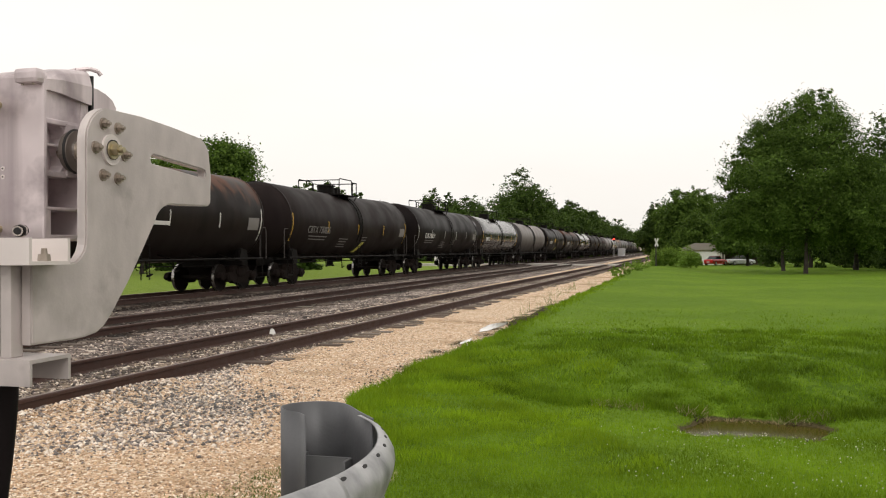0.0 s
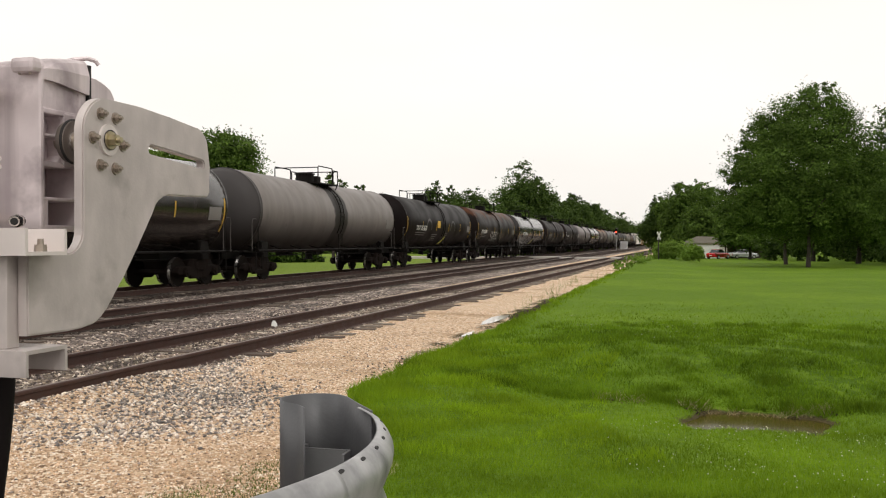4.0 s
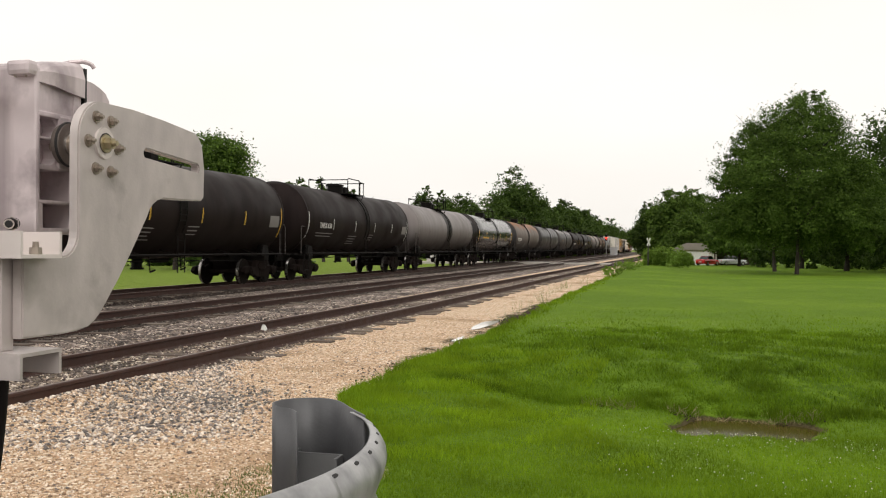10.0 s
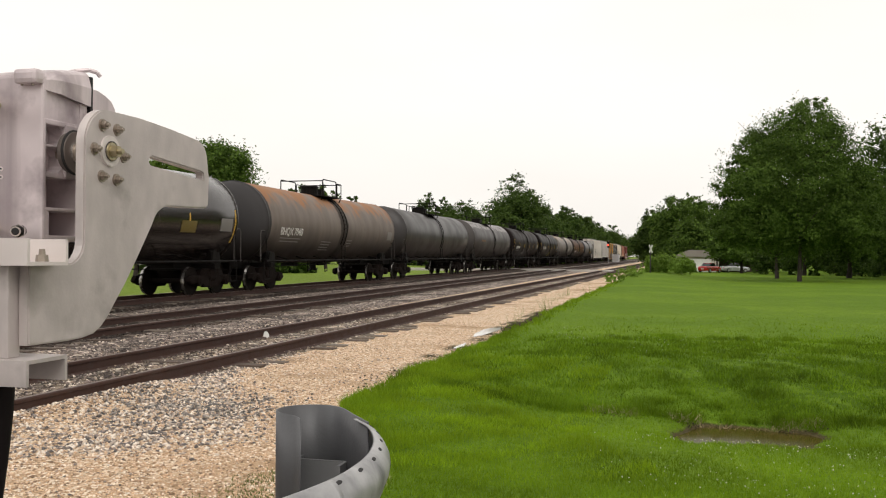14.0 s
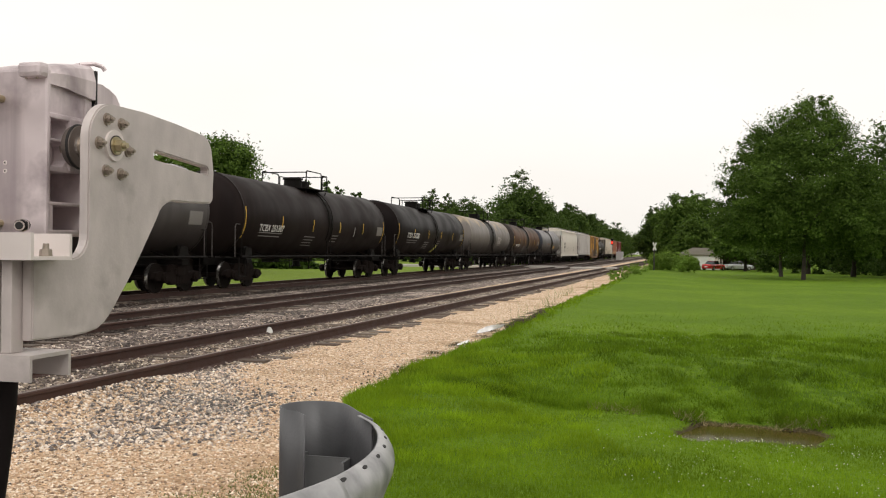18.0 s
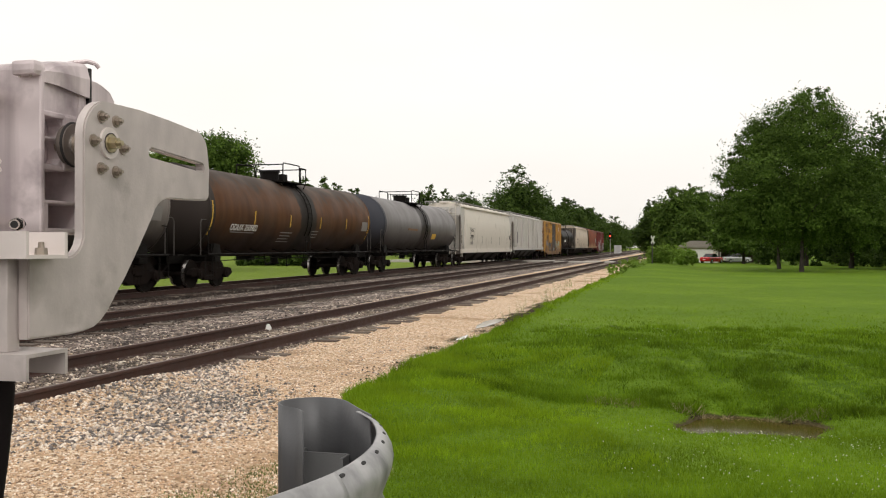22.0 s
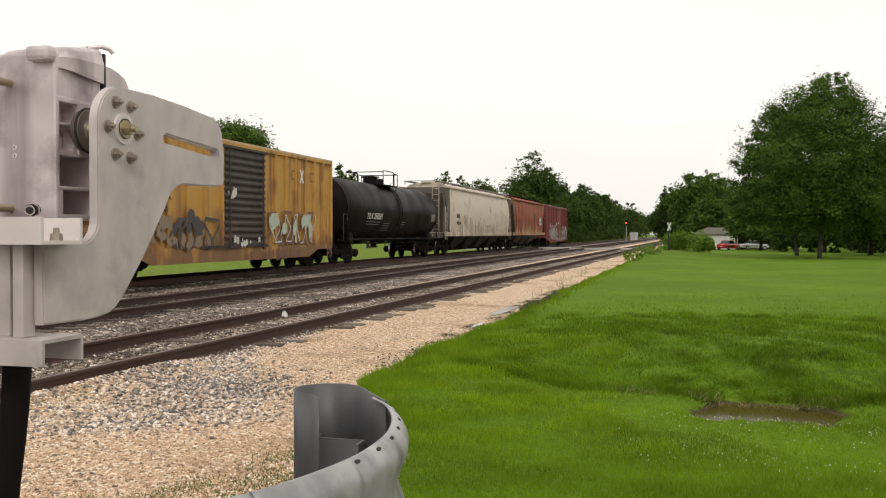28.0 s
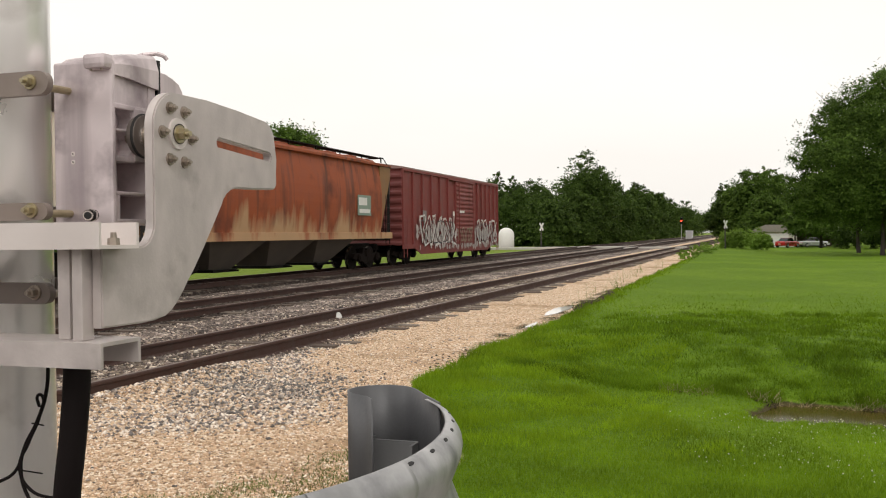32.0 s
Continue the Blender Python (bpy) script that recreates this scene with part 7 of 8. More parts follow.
# ---- trees ----
def crown_mesh(name, lobes, n, size, material, seed, wisps=0, core=0.35, per=26, spray=0.25):
    """Leaf sprays: small bent leaves in many loose tufts over and inside the lobes (x, y, z, rx, rz), with gaps between the tufts."""
    rng = np.random.RandomState(seed)
    L = np.array(lobes, float)
    w = (L[:, 3] ** 2 * L[:, 4])
    k = max(14, n // per)
    idx = rng.choice(len(L), k, p=w / w.sum())
    d = rng.normal(size=(k, 3))
    d /= np.linalg.norm(d, axis=1)[:, None]
    r = core + (1 - core) * rng.rand(k) ** 0.42
    ph = np.sin(d[:, 0] * 9 + idx) + np.sin(d[:, 1] * 8 + idx * 2.3) + np.sin(d[:, 2] * 10 + idx * 1.1)
    r *= 1 + 0.06 * ph + rng.normal(0, 0.06, k)
    if wisps:
        q = rng.choice(k, min(k // 3, max(3, wisps // 12)), replace=False)
        r[q] *= 1 + np.abs(rng.normal(0, 0.11, len(q)))
    c0 = L[idx, :3] + d * np.stack([L[idx, 3], L[idx, 3], L[idx, 4]], 1) * r[:, None]
    cr = spray * L[idx, 3] * (0.55 + 0.8 * rng.rand(k))
    own = rng.randint(0, k, n)
    dd = d[own]
    off = np.clip(rng.normal(size=(n, 3)), -2, 2) * np.array([1, 1, 0.55]) + dd * rng.normal(0, 0.9, (n, 1))
    off[:, 2] -= 0.22 * (off[:, 0] ** 2 + off[:, 1] ** 2) ** 0.5
    c = c0[own] + off * cr[own][:, None] * 0.62
    up = dd * 0.5 + rng.normal(size=(n, 3)) * 0.55 + np.array([0, 0, 0.55])
    up /= np.linalg.norm(up, axis=1)[:, None]
    t = np.cross(up, rng.normal(size=(n, 3)))
    t /= np.linalg.norm(t, axis=1)[:, None]
    b = np.cross(up, t)
    s = size * (0.55 + 0.9 * rng.rand(n))[:, None]
    tip = c + t * s + up * s * -0.25
    base = c - t * s
    s1 = c + b * s * 0.58 + up * s * 0.12
    s2 = c - b * s * 0.58 + up * s * 0.12
    v = np.stack([base, s1, tip, s2], 1)
    return tri_mesh(name, v, material, 4)


def trunk_bm(h, r, limbs, seed, lean=0.0):
    rnd = random.Random(seed)
    bm = bmesh.new()
    pts = [Vector((lean * (k / 5) + rnd.uniform(-0.1, 0.1) * (k > 0), rnd.uniform(-0.1, 0.1) * (k > 0), h * k / 5)) for k in range(6)]
    for k in range(5):
        f0, f1 = 1 - 0.15 * k, 1 - 0.15 * (k + 1)
        rod(bm, pts[k], pts[k + 1], r * f0 * (1.25 if k == 0 else 1), 10, r * f1)
    for k in range(limbs):
        a = k * 2.4 + rnd.uniform(-0.4, 0.4)
        z = h * rnd.uniform(0.3, 0.95)
        p0 = Vector((lean * z / h, 0, z))
        p1 = p0 + Vector((math.cos(a), math.sin(a), rnd.uniform(0.5, 1.1))) * h * rnd.uniform(0.22, 0.36)
        p2 = p1 + Vector((math.cos(a + 0.4), math.sin(a + 0.4), rnd.uniform(0.5, 1.0))) * h * rnd.uniform(0.14, 0.24)
        rod(bm, p0, p1, r * 0.38, 7, r * 0.2)
        rod(bm, p1, p2, r * 0.2, 6, r * 0.07)
    return bm


def tree(x, y, label, lobes, n, size, trunk_h, trunk_r, seed, material=None, limbs=9, wisps=0, group="", lean=0.0):
    z = float(terrain(x, y)) - 0.05
    tr = thing("tree", label, "tree", pose(x, y, z), group)
    part("trunk", trunk_bm(trunk_h, trunk_r, limbs, seed, lean), M_BARK, tr)
    part("crown", crown_mesh("crown", lobes, n, size, material or M_LEAF, seed, wisps=wisps, per=90 if n > 100000 else 26, spray=0.18 if n > 100000 else 0.25), None, tr)
    return tr


def random_lobes(seed, h, w, z0, k=9, top=True):
    """An uneven crown of height h over z0 and width w."""
    rnd = random.Random(seed)
    out = [(0, 0, z0 + (h - z0) * 0.45, w * 0.36, (h - z0) * 0.40)]
    for i in range(k):
        a = i * 2.399 + rnd.uniform(-0.5, 0.5)
        f = rnd.uniform(0.15, 0.92)
        rr = w * 0.5 * math.sin(math.pi * min(0.92, f * 0.75 + 0.22)) * 0.62
        s = w * rnd.uniform(0.14, 0.24)
        out.append((rr * math.cos(a), rr * math.sin(a), z0 + (h - z0) * (0.1 + 0.78 * f), s, s * rnd.uniform(0.7, 0.95)))
    out.append((rnd.uniform(-0.1, 0.1) * w, 0, h - w * 0.13, w * 0.16, w * 0.13))
    return out


# the big round lawn tree
lawn_lobes = [(x_ * 1.12 - 0.45, y_, z_ * 1.05 + 0.1, r_ * 1.10, s_ * 1.06) for x_, y_, z_, r_, s_ in [(0.0, 0, 7.4, 4.3, 4.6), (-2.9, 0.5, 5.6, 2.8, 2.9), (3.0, -0.3, 5.6, 2.9, 3.0), (0.9, 0.4, 11.2, 2.7, 2.7), (3.0, 0, 9.5, 2.2, 2.4), (-1.4, -0.4, 10.6, 2.4, 2.1), (-3.0, 0, 8.6, 1.9, 2.0), (4.4, 0, 7.0, 1.9, 2.2),
              (-4.2, 0.2, 4.4, 1.8, 2.0), (-3.9, 0, 6.8, 1.6, 1.8), (-2.6, 0, 10.2, 1.6, 1.5), (4.6, 0.2, 4.2, 1.9, 2.2), (0.4, 1.8, 3.9, 3.2, 1.7), (1.0, 0, 13.1, 1.3, 1.5), (-0.6, 0, 12.4, 1.2, 1.2)]]
tree(10.15, 80.0, "large round-crowned green tree on the lawn", lawn_lobes, 190000, 0.085, 9.5, 0.16, 5, M_LEAF, 20, 2500)
tree(9.9, 94.0, "smaller shade tree behind the large one", random_lobes(8, 10.0, 8.0, 2.0), 9000, 0.18, 6.0, 0.17, 9, M_LEAF)
# roadside row beyond the lawn; first seven unseen, added to darken tank reflections
rnd = random.Random(77)
right_row = [(38, 62, 16, 13), (46, 80, 17, 14), (50, 46, 16, 14), (44, 28, 15, 13), (55, 100, 17, 15), (47, 10, 16, 14), (58, 66, 18, 15), (21.0, 92, 16.0, 12.5), (17.6, 101, 11.5, 9.5), (27, 100, 13, 11), (15.5, 118, 11, 10), (23, 125, 12, 11), (32, 122, 13, 12), (2.9, 160, 9.5, 8), (9.7, 138, 10.5, 9.5), (12.5, 160, 12.5, 10), (14.5, 165, 12, 12),
             (0.0, 172, 13.0, 10), (-3.5, 178, 10.5, 8), (4.0, 180, 14.5, 11), (-4.6, 196, 8.5, 7), (8, 195, 14, 13), (-5.6, 240, 11, 9), (-5.8, 300, 12, 10), (24, 150, 12, 13), (34, 160, 13, 14), (44, 150, 14, 15), (40, 118, 13, 13)]
for i, (x, y, h, w) in enumerate(right_row):
    near = y < 130
    tree(x, y, "leafy green tree beyond the lawn, some added out of view", random_lobes(100 + i, h, w, 0.4 if not near and y != 138 else 1.4), 3000 if x > 36 else 34000 if y < 105 else 16000 if y < 200 else 6500, 0.42 if x > 36 else 0.15 if near else 0.225, h * 0.55, 0.24, 100 + i, M_LEAF if i % 3 and y > 120 else M_LEAF_FAR, 7, 160, "trees beyond the lawn")
# the wood along the left of the line
left_row = [(-23.0, 112, 6.5, 6.5), (-25.5, 120, 8.0, 8.0), (-22.8, 128, 8.5, 8.5), (-23.2, 137, 14.2, 11.0), (-22.3, 141, 12.0, 8.0), (-22.6, 146, 10.0, 8.0), (-25.5, 152, 12.5, 9.0), (-22.4, 160, 10.0, 8.0), (-23.6, 172, 11.2, 9.0), (-22.4, 184, 11.0, 8.5),
            (-22.8, 198, 12.0, 9.0), (-23.5, 214, 12.5, 10), (-22.4, 230, 12.5, 9), (-23.0, 248, 13.2, 10), (-22.5, 266, 13.0, 9.5), (-23.5, 290, 11.5, 10), (-22.5, 315, 12.0, 10), (-22.8, 345, 13.5, 11), (-22.4, 385, 11.5, 11), (-23, 430, 13.5, 13), (-22, 480, 12, 14)]
for i, (x, y, h, w) in enumerate(left_row):
    tree(x, y, "dark leafy tree in the wood beside the line", random_lobes(200 + i, h, w, 0.2), 14500 if y < 200 else 7000, 0.17 if y < 180 else 0.27, h * 0.55, 0.22, 200 + i, M_LEAF_FAR, 6, 120, "wood beside the line")
# open trees farther left
tree(-30.4, 57.0, "bushy green tree behind the train", random_lobes(301, 9.6, 8.0, 2.2, 12), 26000, 0.095, 5.0, 0.16, 301, M_LEAF, 8, 120)
for x, y, h, w, sd in ((-34.4, 59.0, 9.9, 7.0, 303), (-38.4, 60.0, 9.8, 7.6, 304)):
    tree(x, y, "bushy green tree behind the train", random_lobes(sd, h, w, 1.6, 10), 8000, 0.13, 4.2, 0.15, sd, M_LEAF_BRIGHT, 7, 160)
for i, (x, y, h, w) in enumerate(((-42.0, 98, 9.2, 6.0), (-38.3, 98, 9.0, 5.0), (-36.0, 100, 8.0, 3.4), (-38.5, 142, 11.3, 5.5), (-36.2, 146, 10.8, 4.6), (-34.0, 150, 11.0, 7.0), (-33.0, 135, 8.0, 7.0), (-30.5, 128, 7.5, 6.5), (-41.0, 150, 8.5, 7.0), (-58, 150, 9, 9), (-70, 150, 9, 10))):
    tree(x, y, "open-branched tree in a far yard", random_lobes(310 + i, h + 0.5, w, h * 0.3, 8), 7000, 0.16, h * 0.7, 0.18, 310 + i, M_LEAF_FAR, 9, 120, "far yard trees")


def bush(x, y, w, h, label, seed, n=1800, size=0.13, material=None):
    z = float(terrain(x, y))
    b = thing("bush", label, "bush", pose(x, y, z))
    r2 = random.Random(seed)
    lobes = [(r2.uniform(-0.38, 0.38) * w, r2.uniform(-0.3, 0.3) * w, h * r2.uniform(0.2, 0.55), w * r2.uniform(0.12, 0.24), h * r2.uniform(0.22, 0.42)) for _ in range(9)]
    part("foliage", crown_mesh("foliage", lobes, n, size, material or M_LEAF_BRIGHT, seed, wisps=120), None, b)
    return b


for i, (x, y, w, h) in enumerate(((-0.4, 97, 4.4, 2.3), (-1.9, 96, 2.2, 1.9), (1.2, 99, 2.8, 2.0))):
    bush(x, y, w, h, "wild green bush at the edge of the lawn", 400 + i, 6500, 0.085, M_SHRUB)
for i, (x, y, w, h) in enumerate(((-3.4, 58, 1.5, 0.5), (-3.9, 66, 1.6, 0.7), (-3.2, 73, 2.0, 0.8), (-3.7, 80, 1.8, 0.9), (-3.0, 87, 2.4, 1.1), (-4.4, 90, 1.6, 0.7))):
    bush(x, y, w, h, "low yellow-green weeds at the end of the gravel", 412 + i, 900, 0.06, M_SHRUB)
bush(2.2, 139, 2.4, 2.3, "leafy shrub in front of the garage", 408, 2400, 0.12)
for i, (x, y, w, h) in enumerate(((-20.5, 101, 2.2, 1.8), (-22.0, 104, 3.0, 2.4), (-21.0, 112, 3.0, 2.0), (-21.4, 122, 5, 3.6), (-20.8, 131, 4.5, 3.2), (-21.0, 141, 5, 3.8), (-20.9, 152, 5, 3.2), (-21, 165, 6, 3.8), (-21, 180, 6, 3.5), (-21, 197, 6, 4), (-21, 216, 7, 4), (-21, 240, 7, 4), (-21, 270, 8, 4.5))):
    bush(x, y, w, h, "wild bush beside the line", 420 + i, 3000, 0.16, material=M_LEAF_FAR)
for i, (x, y, w, h) in enumerate(((13, 126, 7, 3.6), (19, 116, 7, 4.2), (25, 112, 8, 4.4), (31, 112, 8, 4.4), (37, 116, 8, 4.4), (44, 116, 9, 4.8), (52, 118, 9, 5), (60, 120, 10, 5))):
    bush(x, y, w, h, "dark hedge bush under the trees", 460 + i, 4000, 0.2, M_LEAF_FAR)

for i, (x, y, w, h) in enumerate(((-27.5, 118, 5, 3.4), (-31, 126, 6, 3.8), (-36, 136, 7, 4.0), (-42, 140, 7, 4.0), (-50, 146, 8, 4), (-60, 150, 9, 4), (-72, 155, 10, 4.5), (-26, 132, 5, 3.5), (-34, 74, 8, 2.8), (-41, 72, 8, 3.0), (-48, 69, 8, 2.8), (-55, 66, 8, 3.0), (-62, 61, 9, 3.0), (-69, 54, 9, 3.0), (-75, 45, 9, 3.0), (-80, 35, 9, 3.0))):
    bush(x, y, w, h, "dark hedge bush behind the tracks", 440 + i, 2600, 0.26, M_LEAF_FAR)

# ---- far buildings, vehicles, signals ----
def ground_at(x, y):
    return float(terrain(x, y))


hz = ground_at(3.4, 150)
house = thing("garage", "low white garage with a grey-brown roof among trees", "garage", pose(3.7, 150, hz - 0.05))
part("wall", one_box(-3.1, 3.05, 0, 6.5, 0, 2.45), M_SIDING, house)
part("roof", loft([[(-3.4, y, 2.40), (3.4, y, 2.40), (3.4, y, 2.52), (1.2, y, 3.45), (-1.1, y, 3.5), (-3.4, y, 2.52)] for y in (-0.4, 6.9)]), M_ROOF, house)
dr = part("door", one_box(-1.25, 2.25, -0.05, 0.0, 0.02, 2.15, 0.01), M_WHITE, house, "white overhead garage door")
for k in range(4):
    part("door_panel", one_box(-1.19, 2.19, -0.07, -0.05, 0.06 + k * 0.53, 0.52 + k * 0.53, 0.01), M_WHITE, dr)
port = thing("carport", "dark open carport beside the garage", "carport", pose(8.6, 151, ground_at(8.6, 151) - 0.05))
part("roof", one_box(-1.6, 5.0, -0.3, 6.0, 2.3, 2.5), M_ROOF, port)
part("back_wall", one_box(-1.6, 5.0, 5.8, 6.0, 0, 2.3), M_TIE_JOINED, port)
for x in (-1.5, 4.9):
    part("post", one_box(x - 0.07, x + 0.07, -0.2, -0.06, 0, 2.3), M_SIDING, port)
for hx, hy, w, wall in ((34.0, 172, 9.0, M_SIDING), (50.0, 176, 9.0, M_SIDING)):
    h2 = thing("house", "pale house half hidden by trees", "house", pose(hx, hy, ground_at(hx, hy) - 0.05))
    part("wall", one_box(-w / 2, w / 2, 0, 7, 0, 2.7), wall, h2)
    part("roof", loft([[(-w / 2 - 0.4, y, 2.65), (w / 2 + 0.4, y, 2.65), (0, y, 4.4)] for y in (-0.4, 7.4)]), M_ROOF, h2)
    for wx in (-2.4, 1.6):
        wd = part("window", one_box(wx - 0.6, wx + 0.6, -0.04, 0, 0.9, 2.1), M_GLASS, h2)
        part("frame", one_box(wx - 0.7, wx + 0.7, -0.06, -0.03, 2.1, 2.2), M_WHITE, wd)


def car(x, y, turn, label, body_mat, name="car"):
    c = thing(name, label, "car", pose(x, y, ground_at(x, y), 0, 0, turn))
    rings = []
    for xx, hw, z0, z1, z2 in ((-2.15, 0.70, 0.42, 0.60, 0.78), (-2.0, 0.82, 0.30, 0.70, 0.92), (-1.2, 0.88, 0.26, 0.78, 0.98), (0.9, 0.88, 0.26, 0.78, 0.95), (1.9, 0.82, 0.30, 0.66, 0.80), (2.15, 0.68, 0.42, 0.56, 0.66)):
        rings.append([(xx, -hw, z0), (xx, hw, z0), (xx, hw, z1), (xx, hw * 0.86, z2), (xx, -hw * 0.86, z2), (xx, -hw, z1)])
    part("body", loft(rings), body_mat, c)
    cab = loft([[(xx, -w, z), (xx, w, z), (xx * 0.72 + dx, w * 0.80, z + h), (xx * 0.72 + dx, -w * 0.80, z + h)] for xx, w, z, h, dx in ((-1.75, 0.76, 0.92, 0.10, 0), (-1.2, 0.78, 0.94, 0.48, 0.05), (0.3, 0.78, 0.94, 0.48, 0.05), (1.05, 0.74, 0.92, 0.08, 0))])
    part("cabin", cab, M_GLASS, c)
    part("roof", one_box(-0.85, 0.25, -0.60, 0.60, 1.40, 1.44, 0.015), body_mat, c)
    for xx in (-1.35, 1.35):
        for s in (-1, 1):
            bm = bmesh.new()
            bmesh.ops.create_cone(bm, cap_ends=True, segments=18, radius1=0.31, radius2=0.31, depth=0.2, matrix=pose(xx, s * 0.78, 0.31, 90, 0, 0))
            wh = part("wheel", bm, M_TYRE, c)
            bm = bmesh.new()
            bmesh.ops.create_cone(bm, cap_ends=True, segments=14, radius1=0.19, radius2=0.17, depth=0.03, matrix=pose(xx, s * 0.885, 0.31, 90, 0, 0))
            part("rim", bm, M_STEELGREY, wh)
    for s in (-1, 1):
        part("tail_light", one_box(-2.13, -2.03, s * 0.62 - 0.13, s * 0.62 + 0.13, 0.66, 0.78), M_REDCAR, c)
    part("number_plate", one_box(-2.17, -2.15, -0.22, 0.22, 0.50, 0.62), M_WHITE, c)
    return c


car(5.5, 143, 58, "small red car parked in front of the garage", M_REDCAR)
car(9.3, 147, 22, "silver car parked by the carport", M_SILVERCAR)
car(36.0, 140, 30, "small red car parked under the trees", M_REDCAR)


def crossbuck(x, y, turn):
    c = thing("crossbuck_sign", "white crossbuck sign on a post by the crossing", "crossbuck", pose(x, y, 0, 0, 0, turn))
    part("post", one_box(-0.04, 0.04, -0.04, 0.04, -0.3, 2.6), M_GRAB, c)
    for k, a in enumerate((45, -45)):
        bl = part("blade", one_box(-0.48, 0.48, -0.06 - 0.02 * k, -0.055 - 0.02 * k, -0.11, 0.11), M_WHITE, c)
        bl.matrix_basis = pose(0, 0, 2.38, 0, a * 1.18, 0)
    return c


crossbuck(-2.10, 93.5, 58)
crossbuck(-20.7, 95.0, 62)


def signal(x, y, h):
    s = thing("rail_signal", "railway signal mast showing red", "railway signal", pose(x, y, 0))
    bm = bmesh.new()
    rod(bm, (0, 0, -0.2), (0, 0, h + 0.9), 0.07, 10)
    part("mast", bm, M_STEELGREY, s)
    hd = part("head", one_box(-0.24, 0.24, -0.16, 0.10, h - 0.55, h + 0.75, 0.05), M_BLACK, s)
    bm = bmesh.new()
    rod(bm, (0, -0.17, h), (0, -0.19, h), 0.15, 20)
    part("lens", bm, M_SIGNAL, hd, "glowing red lens")
    part("base", one_box(-0.3, 0.3, -0.3, 0.3, -0.3, 0.15), M_CONCRETE, s)
    return s


signal(-12.85, 193, 3.9)
cab = thing("equipment_cabinet", "silver signal equipment cabinet beside the line", "cabinet", pose(-13.2, 226, 0))
part("body", one_box(-0.85, 0.85, -0.6, 0.6, 0.1, 1.95, 0.03), M_SILVERCAR, cab)
part("roof", one_box(-0.92, 0.92, -0.67, 0.67, 1.95, 2.05, 0.02), M_STEELGREY, cab)
part("door", one_box(-0.5, 0.4, -0.63, -0.6, 0.3, 1.8, 0.01), M_STEELGREY, cab)
silo = thing("white_tank", "white round-topped storage tank behind the tracks", "tank", pose(-25.0, 97, 0))
bm = loft([[(r * math.cos(a), r * math.sin(a), z) for a in np.linspace(0, 2 * math.pi, 25)[:-1]] for r, z in ((0.85, -0.1), (0.85, 1.5), (0.8, 1.85), (0.6, 2.15), (0.3, 2.3), (0.05, 2.35))])
part("shell", bm, M_WHITE, silo, smooth=True)

# ---- grass ----
def grass_field(name, n, sampler, h, w, material, seed, label, lean=0.45):
    rng = np.random.RandomState(seed)
    p = sampler(rng, n)
    n = len(p)
    a = rng.rand(n) * 6.283
    hh = (h[0] + (h[1] - h[0]) * rng.rand(n) ** 1.5) * p[:, 3]
    ww = w * (0.6 + 0.8 * rng.rand(n)) * np.clip(p[:, 1] / 9.0, 1.0, 4.0)
    dx, dy = np.cos(a), np.sin(a)
    ln = rng.normal(0, lean, (n, 2)) * hh[:, None]
    base = p[:, :3]
    b1 = base + np.stack([dx * ww, dy * ww, 0 * ww - 0.01], 1)
    b2 = base - np.stack([dx * ww, dy * ww, 0 * ww + 0.01], 1)
    tip = base + np.stack([ln[:, 0], ln[:, 1], hh], 1)
    ob = new(name, tri_mesh(name, np.stack([b1, b2, tip], 1), material))
    return tagged(ob, label, "grass", kind="stuff")


def edge_x(y):
    return -3.48 + 1.26 * (1 - smoothstep(6.2, 9.8, y)) + 0.06 * np.sin(y * 0.9) + 0.05 * np.sin(y * 2.3 + 1) + 0.20 * np.exp(-((y - 18.0) / 1.5) ** 2)


def lawn(rng, n):
    y = near_y(rng, n, 4.6, 30)
    x = edge_x(y) + rng.rand(n) ** 0.9 * (y * 0.62 + 5.0)
    z = terrain(x, y)
    keep = ~((z < -0.415) & (y < 20)) & (rng.rand(n) > smoothstep(14, 30, y))
    patchy = 0.85 + 0.18 * np.sin(x * 1.1 + 0.6 * y) * np.sin(y * 0.8 - x * 0.5)
    keep &= rng.rand(n) > 0.7 * np.exp(-((y - 13.8) / 2.2) ** 2) * smoothstep(-2.6, 1.0, x)
    return np.stack([x, y, z, patchy], 1)[keep]


def bank(rng, n):
    y = rng.uniform(9.2, 22.0, n)
    x = rng.uniform(-3.2, 9.0, n)
    z = terrain(x, y)
    tuft = np.sin(x * 2.1 + 1.3 * np.sin(y * 1.7)) * np.sin(y * 2.4 + x) + 0.6 * np.sin(x * 5.3 + y * 3.1)
    dense = smoothstep(11.2, 12.4, y) * (1 - smoothstep(12.8, 21.0, y + 1.1 * np.sin(x * 0.9) + 0.7 * np.sin(x * 2.3 + 1))) * (12.0 / y) ** 1.5 * (0.12 + 0.88 * smoothstep(-2.4, 0.9, x + 0.7 * np.sin(y * 0.9))) * (0.25 + 0.75 * smoothstep(-0.3, 0.25, tuft))
    keep = (z > -0.40) & (rng.rand(n) < dense)
    return np.stack([x, y, z, 0.75 + 0.25 * tuft], 1)[keep]


